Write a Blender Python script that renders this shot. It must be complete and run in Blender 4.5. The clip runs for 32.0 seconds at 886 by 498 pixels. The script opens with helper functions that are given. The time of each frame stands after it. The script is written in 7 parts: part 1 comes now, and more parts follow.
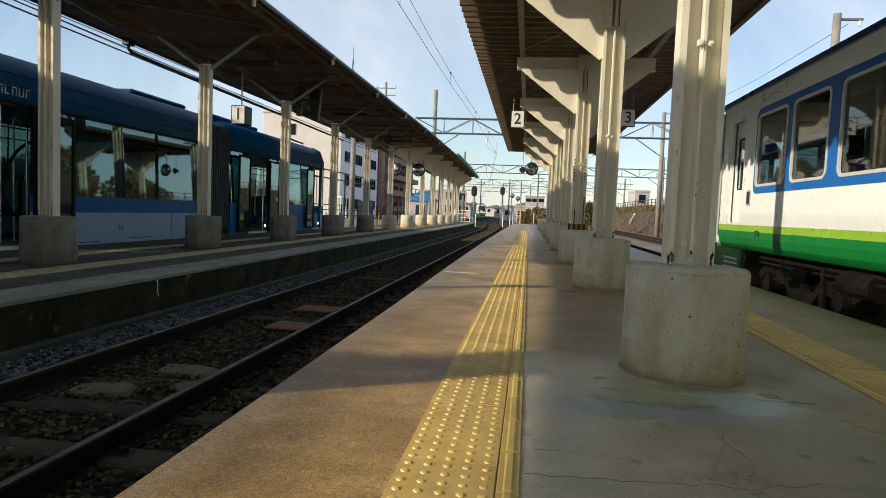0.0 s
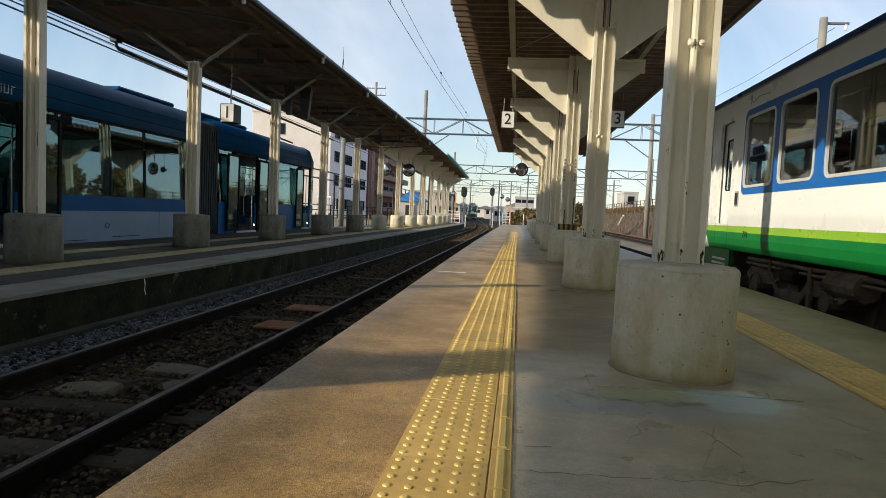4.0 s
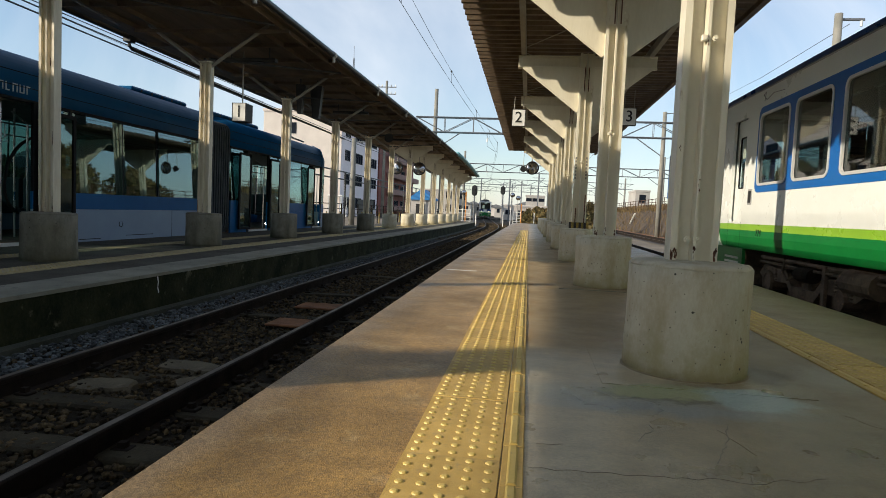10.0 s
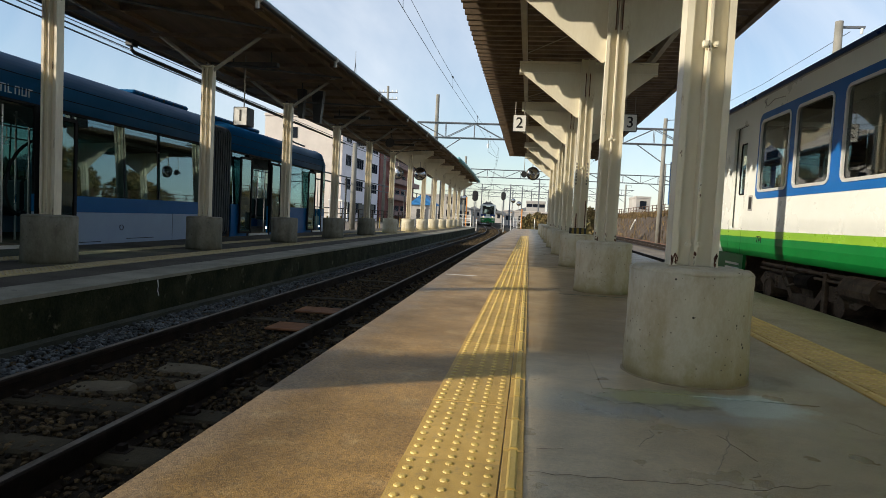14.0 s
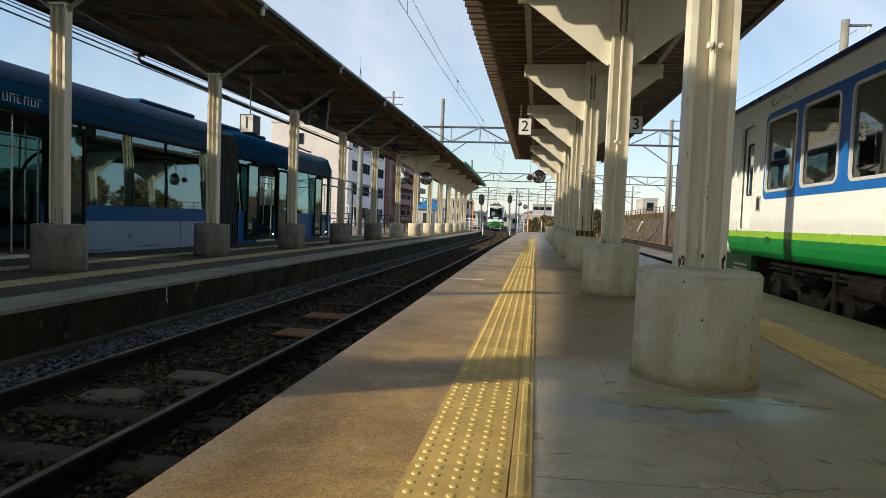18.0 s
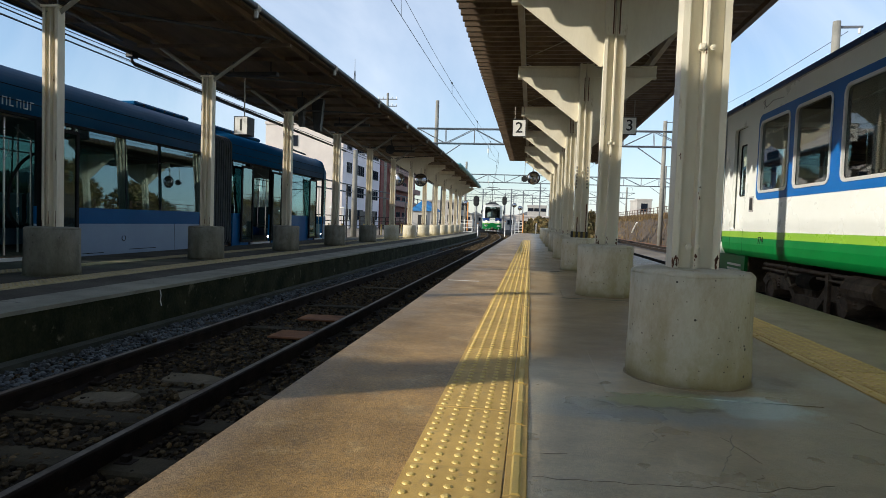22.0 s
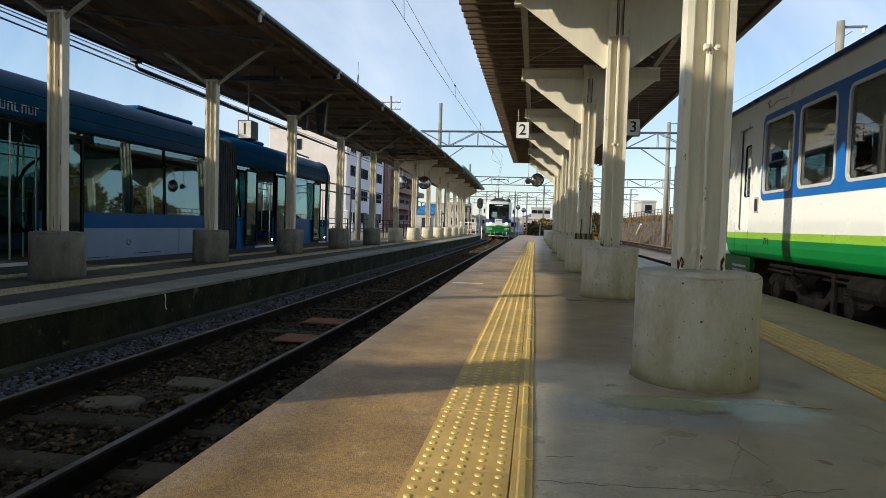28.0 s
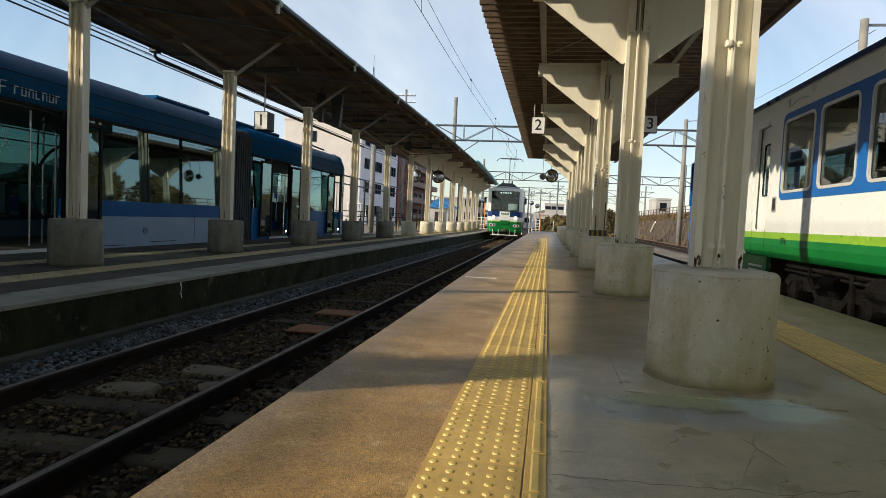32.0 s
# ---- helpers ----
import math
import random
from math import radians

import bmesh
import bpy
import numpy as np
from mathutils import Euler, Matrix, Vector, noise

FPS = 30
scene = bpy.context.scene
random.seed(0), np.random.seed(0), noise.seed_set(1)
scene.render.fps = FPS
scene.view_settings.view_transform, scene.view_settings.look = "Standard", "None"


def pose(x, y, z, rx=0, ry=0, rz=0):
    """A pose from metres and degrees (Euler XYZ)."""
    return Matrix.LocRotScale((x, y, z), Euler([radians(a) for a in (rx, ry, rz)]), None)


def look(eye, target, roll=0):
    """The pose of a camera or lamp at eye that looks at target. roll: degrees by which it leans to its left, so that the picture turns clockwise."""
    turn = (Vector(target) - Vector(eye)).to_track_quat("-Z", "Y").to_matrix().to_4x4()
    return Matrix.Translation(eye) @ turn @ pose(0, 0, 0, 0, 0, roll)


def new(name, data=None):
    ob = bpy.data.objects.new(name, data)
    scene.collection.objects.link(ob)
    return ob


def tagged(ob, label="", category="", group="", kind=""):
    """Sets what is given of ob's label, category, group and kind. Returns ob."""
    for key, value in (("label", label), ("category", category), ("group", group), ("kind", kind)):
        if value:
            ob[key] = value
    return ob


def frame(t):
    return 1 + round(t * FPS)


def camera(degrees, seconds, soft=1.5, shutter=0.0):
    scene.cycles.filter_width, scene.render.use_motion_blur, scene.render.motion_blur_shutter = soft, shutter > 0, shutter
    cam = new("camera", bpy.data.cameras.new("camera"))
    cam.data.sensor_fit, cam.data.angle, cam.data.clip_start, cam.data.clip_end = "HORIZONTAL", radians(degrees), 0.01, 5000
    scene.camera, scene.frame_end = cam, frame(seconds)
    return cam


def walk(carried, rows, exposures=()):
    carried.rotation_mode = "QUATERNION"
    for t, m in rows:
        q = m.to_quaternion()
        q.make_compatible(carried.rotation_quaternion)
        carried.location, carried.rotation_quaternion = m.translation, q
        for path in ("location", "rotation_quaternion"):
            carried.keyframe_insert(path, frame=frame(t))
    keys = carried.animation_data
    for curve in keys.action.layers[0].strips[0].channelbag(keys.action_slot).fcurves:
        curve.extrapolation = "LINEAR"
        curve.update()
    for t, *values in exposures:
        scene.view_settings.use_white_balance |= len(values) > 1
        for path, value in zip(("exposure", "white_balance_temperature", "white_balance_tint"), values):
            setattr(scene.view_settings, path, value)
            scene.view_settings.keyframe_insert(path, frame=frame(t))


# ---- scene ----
cam = camera(71.7, 32.0, 0.45)

PATH = [
    (0, (0.017, -0.041, 0.783), (-0.254, 1.937, 0.659), 2.4),
    (0.5, (0.017, -0.037, 0.782), (-0.258, 1.94, 0.654), 1.8),
    (1, (0.017, -0.036, 0.784), (-0.258, 1.942, 0.663), 1.9),
    (1.5, (0.013, -0.039, 0.779), (-0.252, 1.939, 0.654), 1.8),
    (2, (0.011, -0.03, 0.773), (-0.248, 1.95, 0.652), 2.3),
    (2.5, (0.01, -0.024, 0.767), (-0.257, 1.953, 0.629), 2.1),
    (3, (0.006, -0.025, 0.764), (-0.27, 1.951, 0.624), 2.0),
    (3.5, (0.008, -0.032, 0.767), (-0.241, 1.949, 0.649), 2.5),
    (5.5, (0.013, -0.024, 0.759), (-0.214, 1.958, 0.627), 2.7),
    (6, (0.018, -0.023, 0.764), (-0.212, 1.961, 0.644), 2.2),
    (6.5, (0.013, -0.03, 0.765), (-0.225, 1.953, 0.658), 2.4),
    (7, (0.005, -0.044, 0.763), (-0.241, 1.938, 0.656), 2.8),
    (7.5, (0.007, -0.038, 0.766), (-0.227, 1.945, 0.657), 2.8),
    (8, (0.009, -0.039, 0.763), (-0.234, 1.943, 0.654), 2.5),
    (8.5, (0.009, -0.037, 0.764), (-0.246, 1.943, 0.641), 2.5),
    (9, (0.004, -0.038, 0.764), (-0.267, 1.94, 0.645), 2.8),
    (9.5, (0.006, -0.031, 0.763), (-0.26, 1.947, 0.636), 2.8),
    (10, (0.006, -0.032, 0.76), (-0.265, 1.946, 0.634), 2.6),
    (10.5, (0.003, -0.034, 0.758), (-0.28, 1.942, 0.629), 2.1),
    (11, (0.001, -0.029, 0.756), (-0.289, 1.945, 0.619), 1.9),
    (11.5, (0.006, -0.03, 0.756), (-0.275, 1.946, 0.634), 2.0),
    (12, (0.008, -0.034, 0.754), (-0.278, 1.942, 0.635), 1.8),
    (12.5, (0.011, -0.034, 0.754), (-0.273, 1.942, 0.64), 2.0),
    (13, (0.004, -0.033, 0.754), (-0.292, 1.942, 0.642), 3.0),
    (13.5, (0.003, -0.03, 0.755), (-0.281, 1.946, 0.649), 2.9),
    (14, (0.005, -0.029, 0.753), (-0.268, 1.95, 0.644), 2.9),
    (14.5, (0.003, -0.038, 0.75), (-0.279, 1.939, 0.643), 2.6),
    (16.5, (0.009, -0.034, 0.758), (-0.285, 1.941, 0.649), 1.7),
    (17, (0.007, -0.032, 0.753), (-0.274, 1.945, 0.643), 2.0),
    (17.5, (0.006, -0.035, 0.758), (-0.292, 1.94, 0.651), 2.2),
    (18, (0.007, -0.032, 0.758), (-0.289, 1.944, 0.661), 2.2),
    (18.5, (0.008, -0.036, 0.758), (-0.287, 1.94, 0.667), 1.9),
    (19, (0.007, -0.038, 0.757), (-0.277, 1.94, 0.665), 2.1),
    (19.5, (0.011, -0.037, 0.758), (-0.271, 1.941, 0.676), 1.8),
    (20, (0.012, -0.017, 0.761), (-0.269, 1.962, 0.68), 1.9),
    (20.5, (0.013, -0.033, 0.761), (-0.272, 1.945, 0.679), 1.8),
    (21, (0.01, -0.041, 0.756), (-0.272, 1.937, 0.663), 1.9),
    (21.5, (0.01, -0.03, 0.758), (-0.272, 1.948, 0.669), 2.0),
    (22, (0.011, -0.037, 0.757), (-0.269, 1.941, 0.666), 2.0),
    (22.5, (0.01, -0.044, 0.763), (-0.273, 1.935, 0.7), 1.9),
    (23, (0.01, -0.05, 0.772), (-0.275, 1.929, 0.733), 1.7),
    (23.5, (0.012, -0.028, 0.769), (-0.273, 1.951, 0.714), 1.4),
    (24, (0.005, -0.041, 0.76), (-0.278, 1.936, 0.672), 1.6),
    (24.5, (0.006, -0.033, 0.761), (-0.263, 1.946, 0.654), 1.6),
    (25, (0.01, -0.031, 0.758), (-0.261, 1.948, 0.662), 2.0),
    (25.5, (0.008, -0.033, 0.758), (-0.259, 1.947, 0.662), 2.3),
    (27.5, (0.003, -0.036, 0.757), (-0.294, 1.94, 0.669), 1.9),
    (28, (0.008, -0.029, 0.756), (-0.285, 1.948, 0.673), 1.7),
    (28.5, (0.009, -0.034, 0.755), (-0.29, 1.942, 0.672), 1.6),
    (29, (0.003, -0.033, 0.758), (-0.304, 1.941, 0.679), 1.9),
    (29.5, (0.001, -0.038, 0.757), (-0.315, 1.936, 0.681), 2.2),
    (30, (-0.004, -0.037, 0.757), (-0.326, 1.935, 0.675), 2.4),
    (30.5, (-0.004, -0.037, 0.758), (-0.331, 1.935, 0.674), 2.5),
    (31, (-0.006, -0.035, 0.75), (-0.33, 1.936, 0.651), 2.8),
    (31.5, (-0.005, -0.038, 0.75), (-0.327, 1.933, 0.651), 2.7),
    (32, (-0.007, -0.036, 0.751), (-0.339, 1.934, 0.648), 2.7),
]
# the clip's camera cools its white balance for a while
walk(cam, [(t, look(eye, target, roll)) for t, eye, target, roll in PATH],
     [(t, 0.62, k + 90, 8.5) for t, k in ((0, 6300), (17, 6300), (18.2, 6270), (19, 6030), (23, 5860), (25, 6000), (28, 5960), (30, 5980), (31, 6150), (32, 6330))])

# ---- world and sun ----
SUN_WAY = Vector((1.0, 0.56, -0.474)).normalized()
world = bpy.data.worlds.new("world")
scene.world = world
world.use_nodes = True
_wn = world.node_tree.nodes
_sky = _wn.new("ShaderNodeTexSky")
_sky.sky_type, _sky.sun_disc = "NISHITA", False
_sky.sun_elevation = math.asin(-SUN_WAY.z)
_sky.sun_rotation = math.atan2(-SUN_WAY.x, -SUN_WAY.y)
_sky.air_density, _sky.dust_density, _sky.ozone_density = 1.1, 0.5, 2.5
_cloud, _thin, _veil = _wn.new("ShaderNodeTexNoise"), _wn.new("ShaderNodeMapRange"), _wn.new("ShaderNodeMix")
_cloud.inputs["Scale"].default_value, _cloud.inputs["Detail"].default_value, _cloud.inputs["Roughness"].default_value = 2.6, 7, 0.55
_cloud.inputs["Distortion"].default_value = 0.6
_thin.inputs["From Min"].default_value, _thin.inputs["From Max"].default_value = 0.38, 0.72
_thin.inputs["To Min"].default_value, _thin.inputs["To Max"].default_value = 0.12, 0.72
_veil.data_type = "RGBA"
_veil.inputs["B"].default_value = (6.3, 6.5, 6.9, 1)
world.node_tree.links.new(_cloud.outputs["Fac"], _thin.inputs["Value"])
world.node_tree.links.new(_thin.outputs[0], _veil.inputs["Factor"])
world.node_tree.links.new(_sky.outputs[0], _veil.inputs["A"])
world.node_tree.links.new(_veil.outputs["Result"], _wn["Background"].inputs[0])
_wn["Background"].inputs[1].default_value = 0.105
_sun = bpy.data.lights.new("sun", "SUN")
_sun.energy, _sun.angle, _sun.color = 3.8, radians(0.6), (1.0, 0.87, 0.70)
sun = new("sun", _sun)
sun.matrix_world = look((-40, -30, 30), Vector((-40, -30, 30)) + SUN_WAY)


# ---- materials ----
def mat(name, c1, c2=None, scale=4.0, rough=0.7, metal=0.0, bump=0.15, fine=60.0, c3=None, spot=0.62, stretch=(1, 1, 1),
        vary=0.0, emit=0.0, gloss=0.5, island=False, rvar=0.12, soft=0.08):
    """Two scales of noise mix c1 and c2, and c3 shows in blotches; bump from the fine scale."""
    m = bpy.data.materials.new(name)
    m.use_nodes = True
    nt = m.node_tree
    N, L = nt.nodes, nt.links
    b = N["Principled BSDF"]
    tc, mp = N.new("ShaderNodeTexCoord"), N.new("ShaderNodeMapping")
    mp.inputs["Scale"].default_value = stretch
    L.new(tc.outputs["Object"], mp.inputs["Vector"])
    big, small = N.new("ShaderNodeTexNoise"), N.new("ShaderNodeTexNoise")
    for n, s, d in ((big, scale, 6), (small, fine, 4)):
        n.inputs["Scale"].default_value, n.inputs["Detail"].default_value = s, d
        n.inputs["Roughness"].default_value = 0.6
        L.new(mp.outputs[0], n.inputs["Vector"])
    mix = N.new("ShaderNodeMix")
    mix.data_type = "RGBA"
    mix.inputs["A"].default_value, mix.inputs["B"].default_value = (*c1, 1), (*(c2 or c1), 1)
    ramp = N.new("ShaderNodeMapRange")
    ramp.inputs["From Min"].default_value, ramp.inputs["From Max"].default_value = 0.35, 0.65
    add = N.new("ShaderNodeMath")
    add.operation = "MULTIPLY_ADD"
    add.inputs[1].default_value = 0.35
    L.new(small.outputs["Fac"], add.inputs[0])
    sub = N.new("ShaderNodeMath")
    sub.operation = "MULTIPLY_ADD"
    sub.inputs[1].default_value, sub.inputs[2].default_value = 1.0, -0.175
    L.new(big.outputs["Fac"], sub.inputs[0])
    L.new(sub.outputs[0], add.inputs[2])
    L.new(add.outputs[0], ramp.inputs["Value"])
    L.new(ramp.outputs[0], mix.inputs["Factor"])
    out = mix.outputs["Result"]
    if c3:
        n3 = N.new("ShaderNodeTexNoise")
        n3.inputs["Scale"].default_value, n3.inputs["Detail"].default_value = scale * 2.7, 8
        n3.inputs["Roughness"].default_value = 0.7
        L.new(mp.outputs[0], n3.inputs["Vector"])
        r3 = N.new("ShaderNodeMapRange")
        r3.inputs["From Min"].default_value, r3.inputs["From Max"].default_value = spot, spot + soft
        L.new(n3.outputs["Fac"], r3.inputs["Value"])
        m3 = N.new("ShaderNodeMix")
        m3.data_type = "RGBA"
        m3.inputs["B"].default_value = (*c3, 1)
        L.new(r3.outputs[0], m3.inputs["Factor"])
        L.new(out, m3.inputs["A"])
        out = m3.outputs["Result"]
    if vary:
        src = N.new("ShaderNodeNewGeometry").outputs["Random Per Island"] if island else N.new("ShaderNodeObjectInfo").outputs["Random"]
        mr = N.new("ShaderNodeMapRange")
        mr.inputs["To Min"].default_value, mr.inputs["To Max"].default_value = 1 - vary, 1 + vary
        L.new(src, mr.inputs["Value"])
        hv = N.new("ShaderNodeHueSaturation")
        L.new(mr.outputs[0], hv.inputs["Value"])
        L.new(out, hv.inputs["Color"])
        out = hv.outputs[0]
    L.new(out, b.inputs["Base Color"])
    rr = N.new("ShaderNodeMapRange")
    rr.inputs["To Min"].default_value, rr.inputs["To Max"].default_value = max(0.02, rough - rvar), min(1, rough + rvar)
    L.new(big.outputs["Fac"], rr.inputs["Value"])
    L.new(rr.outputs[0], b.inputs["Roughness"])
    b.inputs["Metallic"].default_value = metal
    b.inputs["Specular IOR Level"].default_value = gloss
    if bump:
        bp = N.new("ShaderNodeBump")
        bp.inputs["Strength"].default_value, bp.inputs["Distance"].default_value = bump, 0.01
        L.new(small.outputs["Fac"], bp.inputs["Height"])
        L.new(bp.outputs[0], b.inputs["Normal"])
    if emit:
        b.inputs["Emission Color"].default_value, b.inputs["Emission Strength"].default_value = (*c1, 1), emit
    return m


def glass_mat(name, tint=(0.55, 0.62, 0.62), rough=0.02, coat=(1, 1, 1), least=0.04):
    """Thin window glass: mostly clear with a mirror sheen that grows with the angle."""
    m = bpy.data.materials.new(name)
    m.use_nodes = True
    N, L = m.node_tree.nodes, m.node_tree.links
    N.remove(N["Principled BSDF"])
    tr, gl, mx = N.new("ShaderNodeBsdfTransparent"), N.new("ShaderNodeBsdfGlossy"), N.new("ShaderNodeMixShader")
    tr.inputs[0].default_value = (*tint, 1)
    gl.inputs["Roughness"].default_value = rough
    gl.inputs["Color"].default_value = (*coat, 1)
    lw, pw, sh = N.new("ShaderNodeLayerWeight"), N.new("ShaderNodeMath"), N.new("ShaderNodeMath")
    lw.inputs["Blend"].default_value = 0.5
    pw.operation, sh.operation = "POWER", "MULTIPLY_ADD"
    pw.inputs[1].default_value, sh.inputs[1].default_value, sh.inputs[2].default_value = 3.8, 0.85, least
    L.new(lw.outputs["Facing"], pw.inputs[0])
    L.new(pw.outputs[0], sh.inputs[0])
    L.new(sh.outputs[0], mx.inputs[0])
    L.new(tr.outputs[0], mx.inputs[1])
    L.new(gl.outputs[0], mx.inputs[2])
    L.new(mx.outputs[0], N["Material Output"].inputs[0])
    return m


def floor_mat():
    """Worn platform concrete: brown trodden side, greyer middle with light painted into its bands, a pale green-white
    bleached patch, fine grit.
    """
    m = mat("platform_concrete", (0.43, 0.262, 0.080), (0.215, 0.130, 0.041), 1.3, 0.44, 0, 0.45, 190, (0.44, 0.32, 0.15), 0.55, rvar=0.22, soft=0.15)
    N, L = m.node_tree.nodes, m.node_tree.links
    b = N["Principled BSDF"]
    base = b.inputs["Base Color"].links[0].from_socket
    tc = N["Texture Coordinate"]
    sep = N.new("ShaderNodeSeparateXYZ")
    wob = N.new("ShaderNodeTexNoise")
    wob.inputs["Scale"].default_value, wob.inputs["Detail"].default_value = 2.2, 6
    L.new(tc.outputs["Object"], wob.inputs["Vector"])
    vm = N.new("ShaderNodeVectorMath")
    vm.operation = "MULTIPLY_ADD"
    vm.inputs[1].default_value = (0.5, 0.5, 0)
    L.new(wob.outputs["Color"], vm.inputs[0])
    L.new(tc.outputs["Object"], vm.inputs[2])
    L.new(vm.outputs[0], sep.inputs[0])

    def blend(a, col, fac, amount):
        mx = N.new("ShaderNodeMix")
        mx.data_type = "RGBA"
        mu = N.new("ShaderNodeMath")
        mu.operation = "MULTIPLY"
        mu.inputs[1].default_value = amount
        L.new(fac, mu.inputs[0])
        L.new(mu.outputs[0], mx.inputs["Factor"])
        L.new(a, mx.inputs["A"])
        mx.inputs["B"].default_value = (*col, 1)
        return mx.outputs["Result"]

    def band(axis, lo, hi, soft):
        r1, r2, mu = N.new("ShaderNodeMapRange"), N.new("ShaderNodeMapRange"), N.new("ShaderNodeMath")
        r1.inputs["From Min"].default_value, r1.inputs["From Max"].default_value = lo - soft, lo
        r2.inputs["From Min"].default_value, r2.inputs["From Max"].default_value = hi + soft, hi
        mu.operation = "MULTIPLY"
        for r in (r1, r2):
            L.new(sep.outputs[axis], r.inputs["Value"])
        L.new(r1.outputs[0], mu.inputs[0])
        L.new(r2.outputs[0], mu.inputs[1])
        return mu.outputs[0]

    def both(a, c):
        mu = N.new("ShaderNodeMath")
        mu.operation = "MULTIPLY"
        L.new(a, mu.inputs[0])
        L.new(c, mu.inputs[1])
        return mu.outputs[0]
    mott, mr2 = N.new("ShaderNodeTexNoise"), N.new("ShaderNodeMapRange")
    mott.inputs["Scale"].default_value, mott.inputs["Detail"].default_value, mott.inputs["Roughness"].default_value = 5.5, 9, 0.68
    mp2 = N.new("ShaderNodeMapping")
    mp2.inputs["Scale"].default_value = (0.85, 1.2, 1)
    L.new(tc.outputs["Object"], mp2.inputs["Vector"])
    L.new(mp2.outputs[0], mott.inputs["Vector"])
    mr2.inputs["From Min"].default_value, mr2.inputs["From Max"].default_value = 0.42, 0.60
    L.new(mott.outputs["Fac"], mr2.inputs["Value"])
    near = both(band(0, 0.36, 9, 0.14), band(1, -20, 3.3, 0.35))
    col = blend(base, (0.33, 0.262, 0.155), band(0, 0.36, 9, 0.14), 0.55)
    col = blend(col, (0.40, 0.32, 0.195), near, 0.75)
    # light painted in: pale sheen beside the tactile strip, then darker towards the train
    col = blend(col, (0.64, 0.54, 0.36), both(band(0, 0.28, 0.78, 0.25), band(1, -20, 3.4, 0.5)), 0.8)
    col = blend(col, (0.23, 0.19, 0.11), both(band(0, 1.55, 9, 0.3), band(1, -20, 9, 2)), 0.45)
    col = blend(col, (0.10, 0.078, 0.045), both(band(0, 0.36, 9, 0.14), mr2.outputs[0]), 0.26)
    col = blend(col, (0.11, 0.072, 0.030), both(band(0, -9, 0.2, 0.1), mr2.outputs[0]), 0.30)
    jit = N.new("ShaderNodeVectorMath")
    jit.operation = "MULTIPLY_ADD"
    jit.inputs[1].default_value = (0.26, 0.26, 0)
    fray = N.new("ShaderNodeTexNoise")
    fray.inputs["Scale"].default_value, fray.inputs["Detail"].default_value, fray.inputs["Roughness"].default_value = 6.5, 8, 0.62
    L.new(tc.outputs["Object"], fray.inputs["Vector"])
    L.new(fray.outputs["Color"], jit.inputs[0])
    L.new(tc.outputs["Object"], jit.inputs[2])

    def blot(x, y, rx, ry, turn, lo=1.0, hi=0.75):
        """An oval stain with a frayed edge."""
        mp, ln, mr = N.new("ShaderNodeMapping"), N.new("ShaderNodeVectorMath"), N.new("ShaderNodeMapRange")
        mp.vector_type = "TEXTURE"
        mp.inputs["Location"].default_value = (x + 0.13, y + 0.13, 0)
        mp.inputs["Rotation"].default_value = (0, 0, radians(turn))
        mp.inputs["Scale"].default_value = (rx, ry, 1000)
        L.new(jit.outputs[0], mp.inputs["Vector"])
        ln.operation = "LENGTH"
        L.new(mp.outputs[0], ln.inputs[0])
        mr.inputs["From Min"].default_value, mr.inputs["From Max"].default_value = lo, hi
        L.new(ln.outputs["Value"], mr.inputs["Value"])
        return mr.outputs[0]
    col = blend(col, (0.36, 0.37, 0.30), blot(0.30, 2.62, 0.42, 0.22, 10, 1.2, 0.3), 0.7)
    col = blend(col, (0.33, 0.35, 0.33), blot(0.62, 2.52, 0.55, 0.12, 4, 1.2, 0.4), 0.8)
    col = blend(col, (0.05, 0.055, 0.035), blot(0.68, 2.74, 0.36, 0.135, 8, 1.05, 0.9), 0.5)
    col = blend(col, (0.40, 0.41, 0.22), blot(0.66, 2.76, 0.33, 0.12, 8, 1.0, 0.8), 0.95)
    col = blend(col, (0.44, 0.52, 0.47), blot(1.02, 2.73, 0.24, 0.18, -6, 1.05, 0.7), 0.9)
    col = blend(col, (0.085, 0.062, 0.036), blot(1.20, 3.20, 0.16, 0.26, -20, 1.1, 0.5), 0.7)
    col = blend(col, (0.40, 0.40, 0.33), blot(1.55, 3.25, 0.20, 0.30, 0, 1.2, 0.3), 0.5)
    col = blend(col, (0.30, 0.20, 0.10), blot(0.53, 3.85, 0.14, 0.07, 40), 0.6)
    col = blend(col, (0.30, 0.24, 0.17), band(0, -0.95, -0.72, 0.12), 0.45)
    vor, edge = N.new("ShaderNodeTexVoronoi"), N.new("ShaderNodeMapRange")
    vor.feature = "DISTANCE_TO_EDGE"
    vor.inputs["Scale"].default_value = 0.55
    L.new(vm.outputs[0], vor.inputs["Vector"])
    edge.inputs["From Min"].default_value, edge.inputs["From Max"].default_value = 0.0035, 0.001
    L.new(vor.outputs["Distance"], edge.inputs["Value"])
    col = blend(col, (0.05, 0.042, 0.032), edge.outputs[0], 0.12)
    grit, gr, gm = N.new("ShaderNodeTexVoronoi"), N.new("ShaderNodeMapRange"), N.new("ShaderNodeTexNoise")
    grit.inputs["Scale"].default_value = 120
    L.new(tc.outputs["Object"], grit.inputs["Vector"])
    hv = N.new("ShaderNodeHueSaturation")
    sepc = N.new("ShaderNodeSeparateColor")
    L.new(grit.outputs["Color"], sepc.inputs[0])
    amp = N.new("ShaderNodeMapRange")
    amp.inputs["To Min"].default_value, amp.inputs["To Max"].default_value = 0.10, 0.30
    L.new(band(0, -9, 0.2, 0.1), amp.inputs["Value"])
    less = N.new("ShaderNodeMath")
    less.operation = "SUBTRACT"
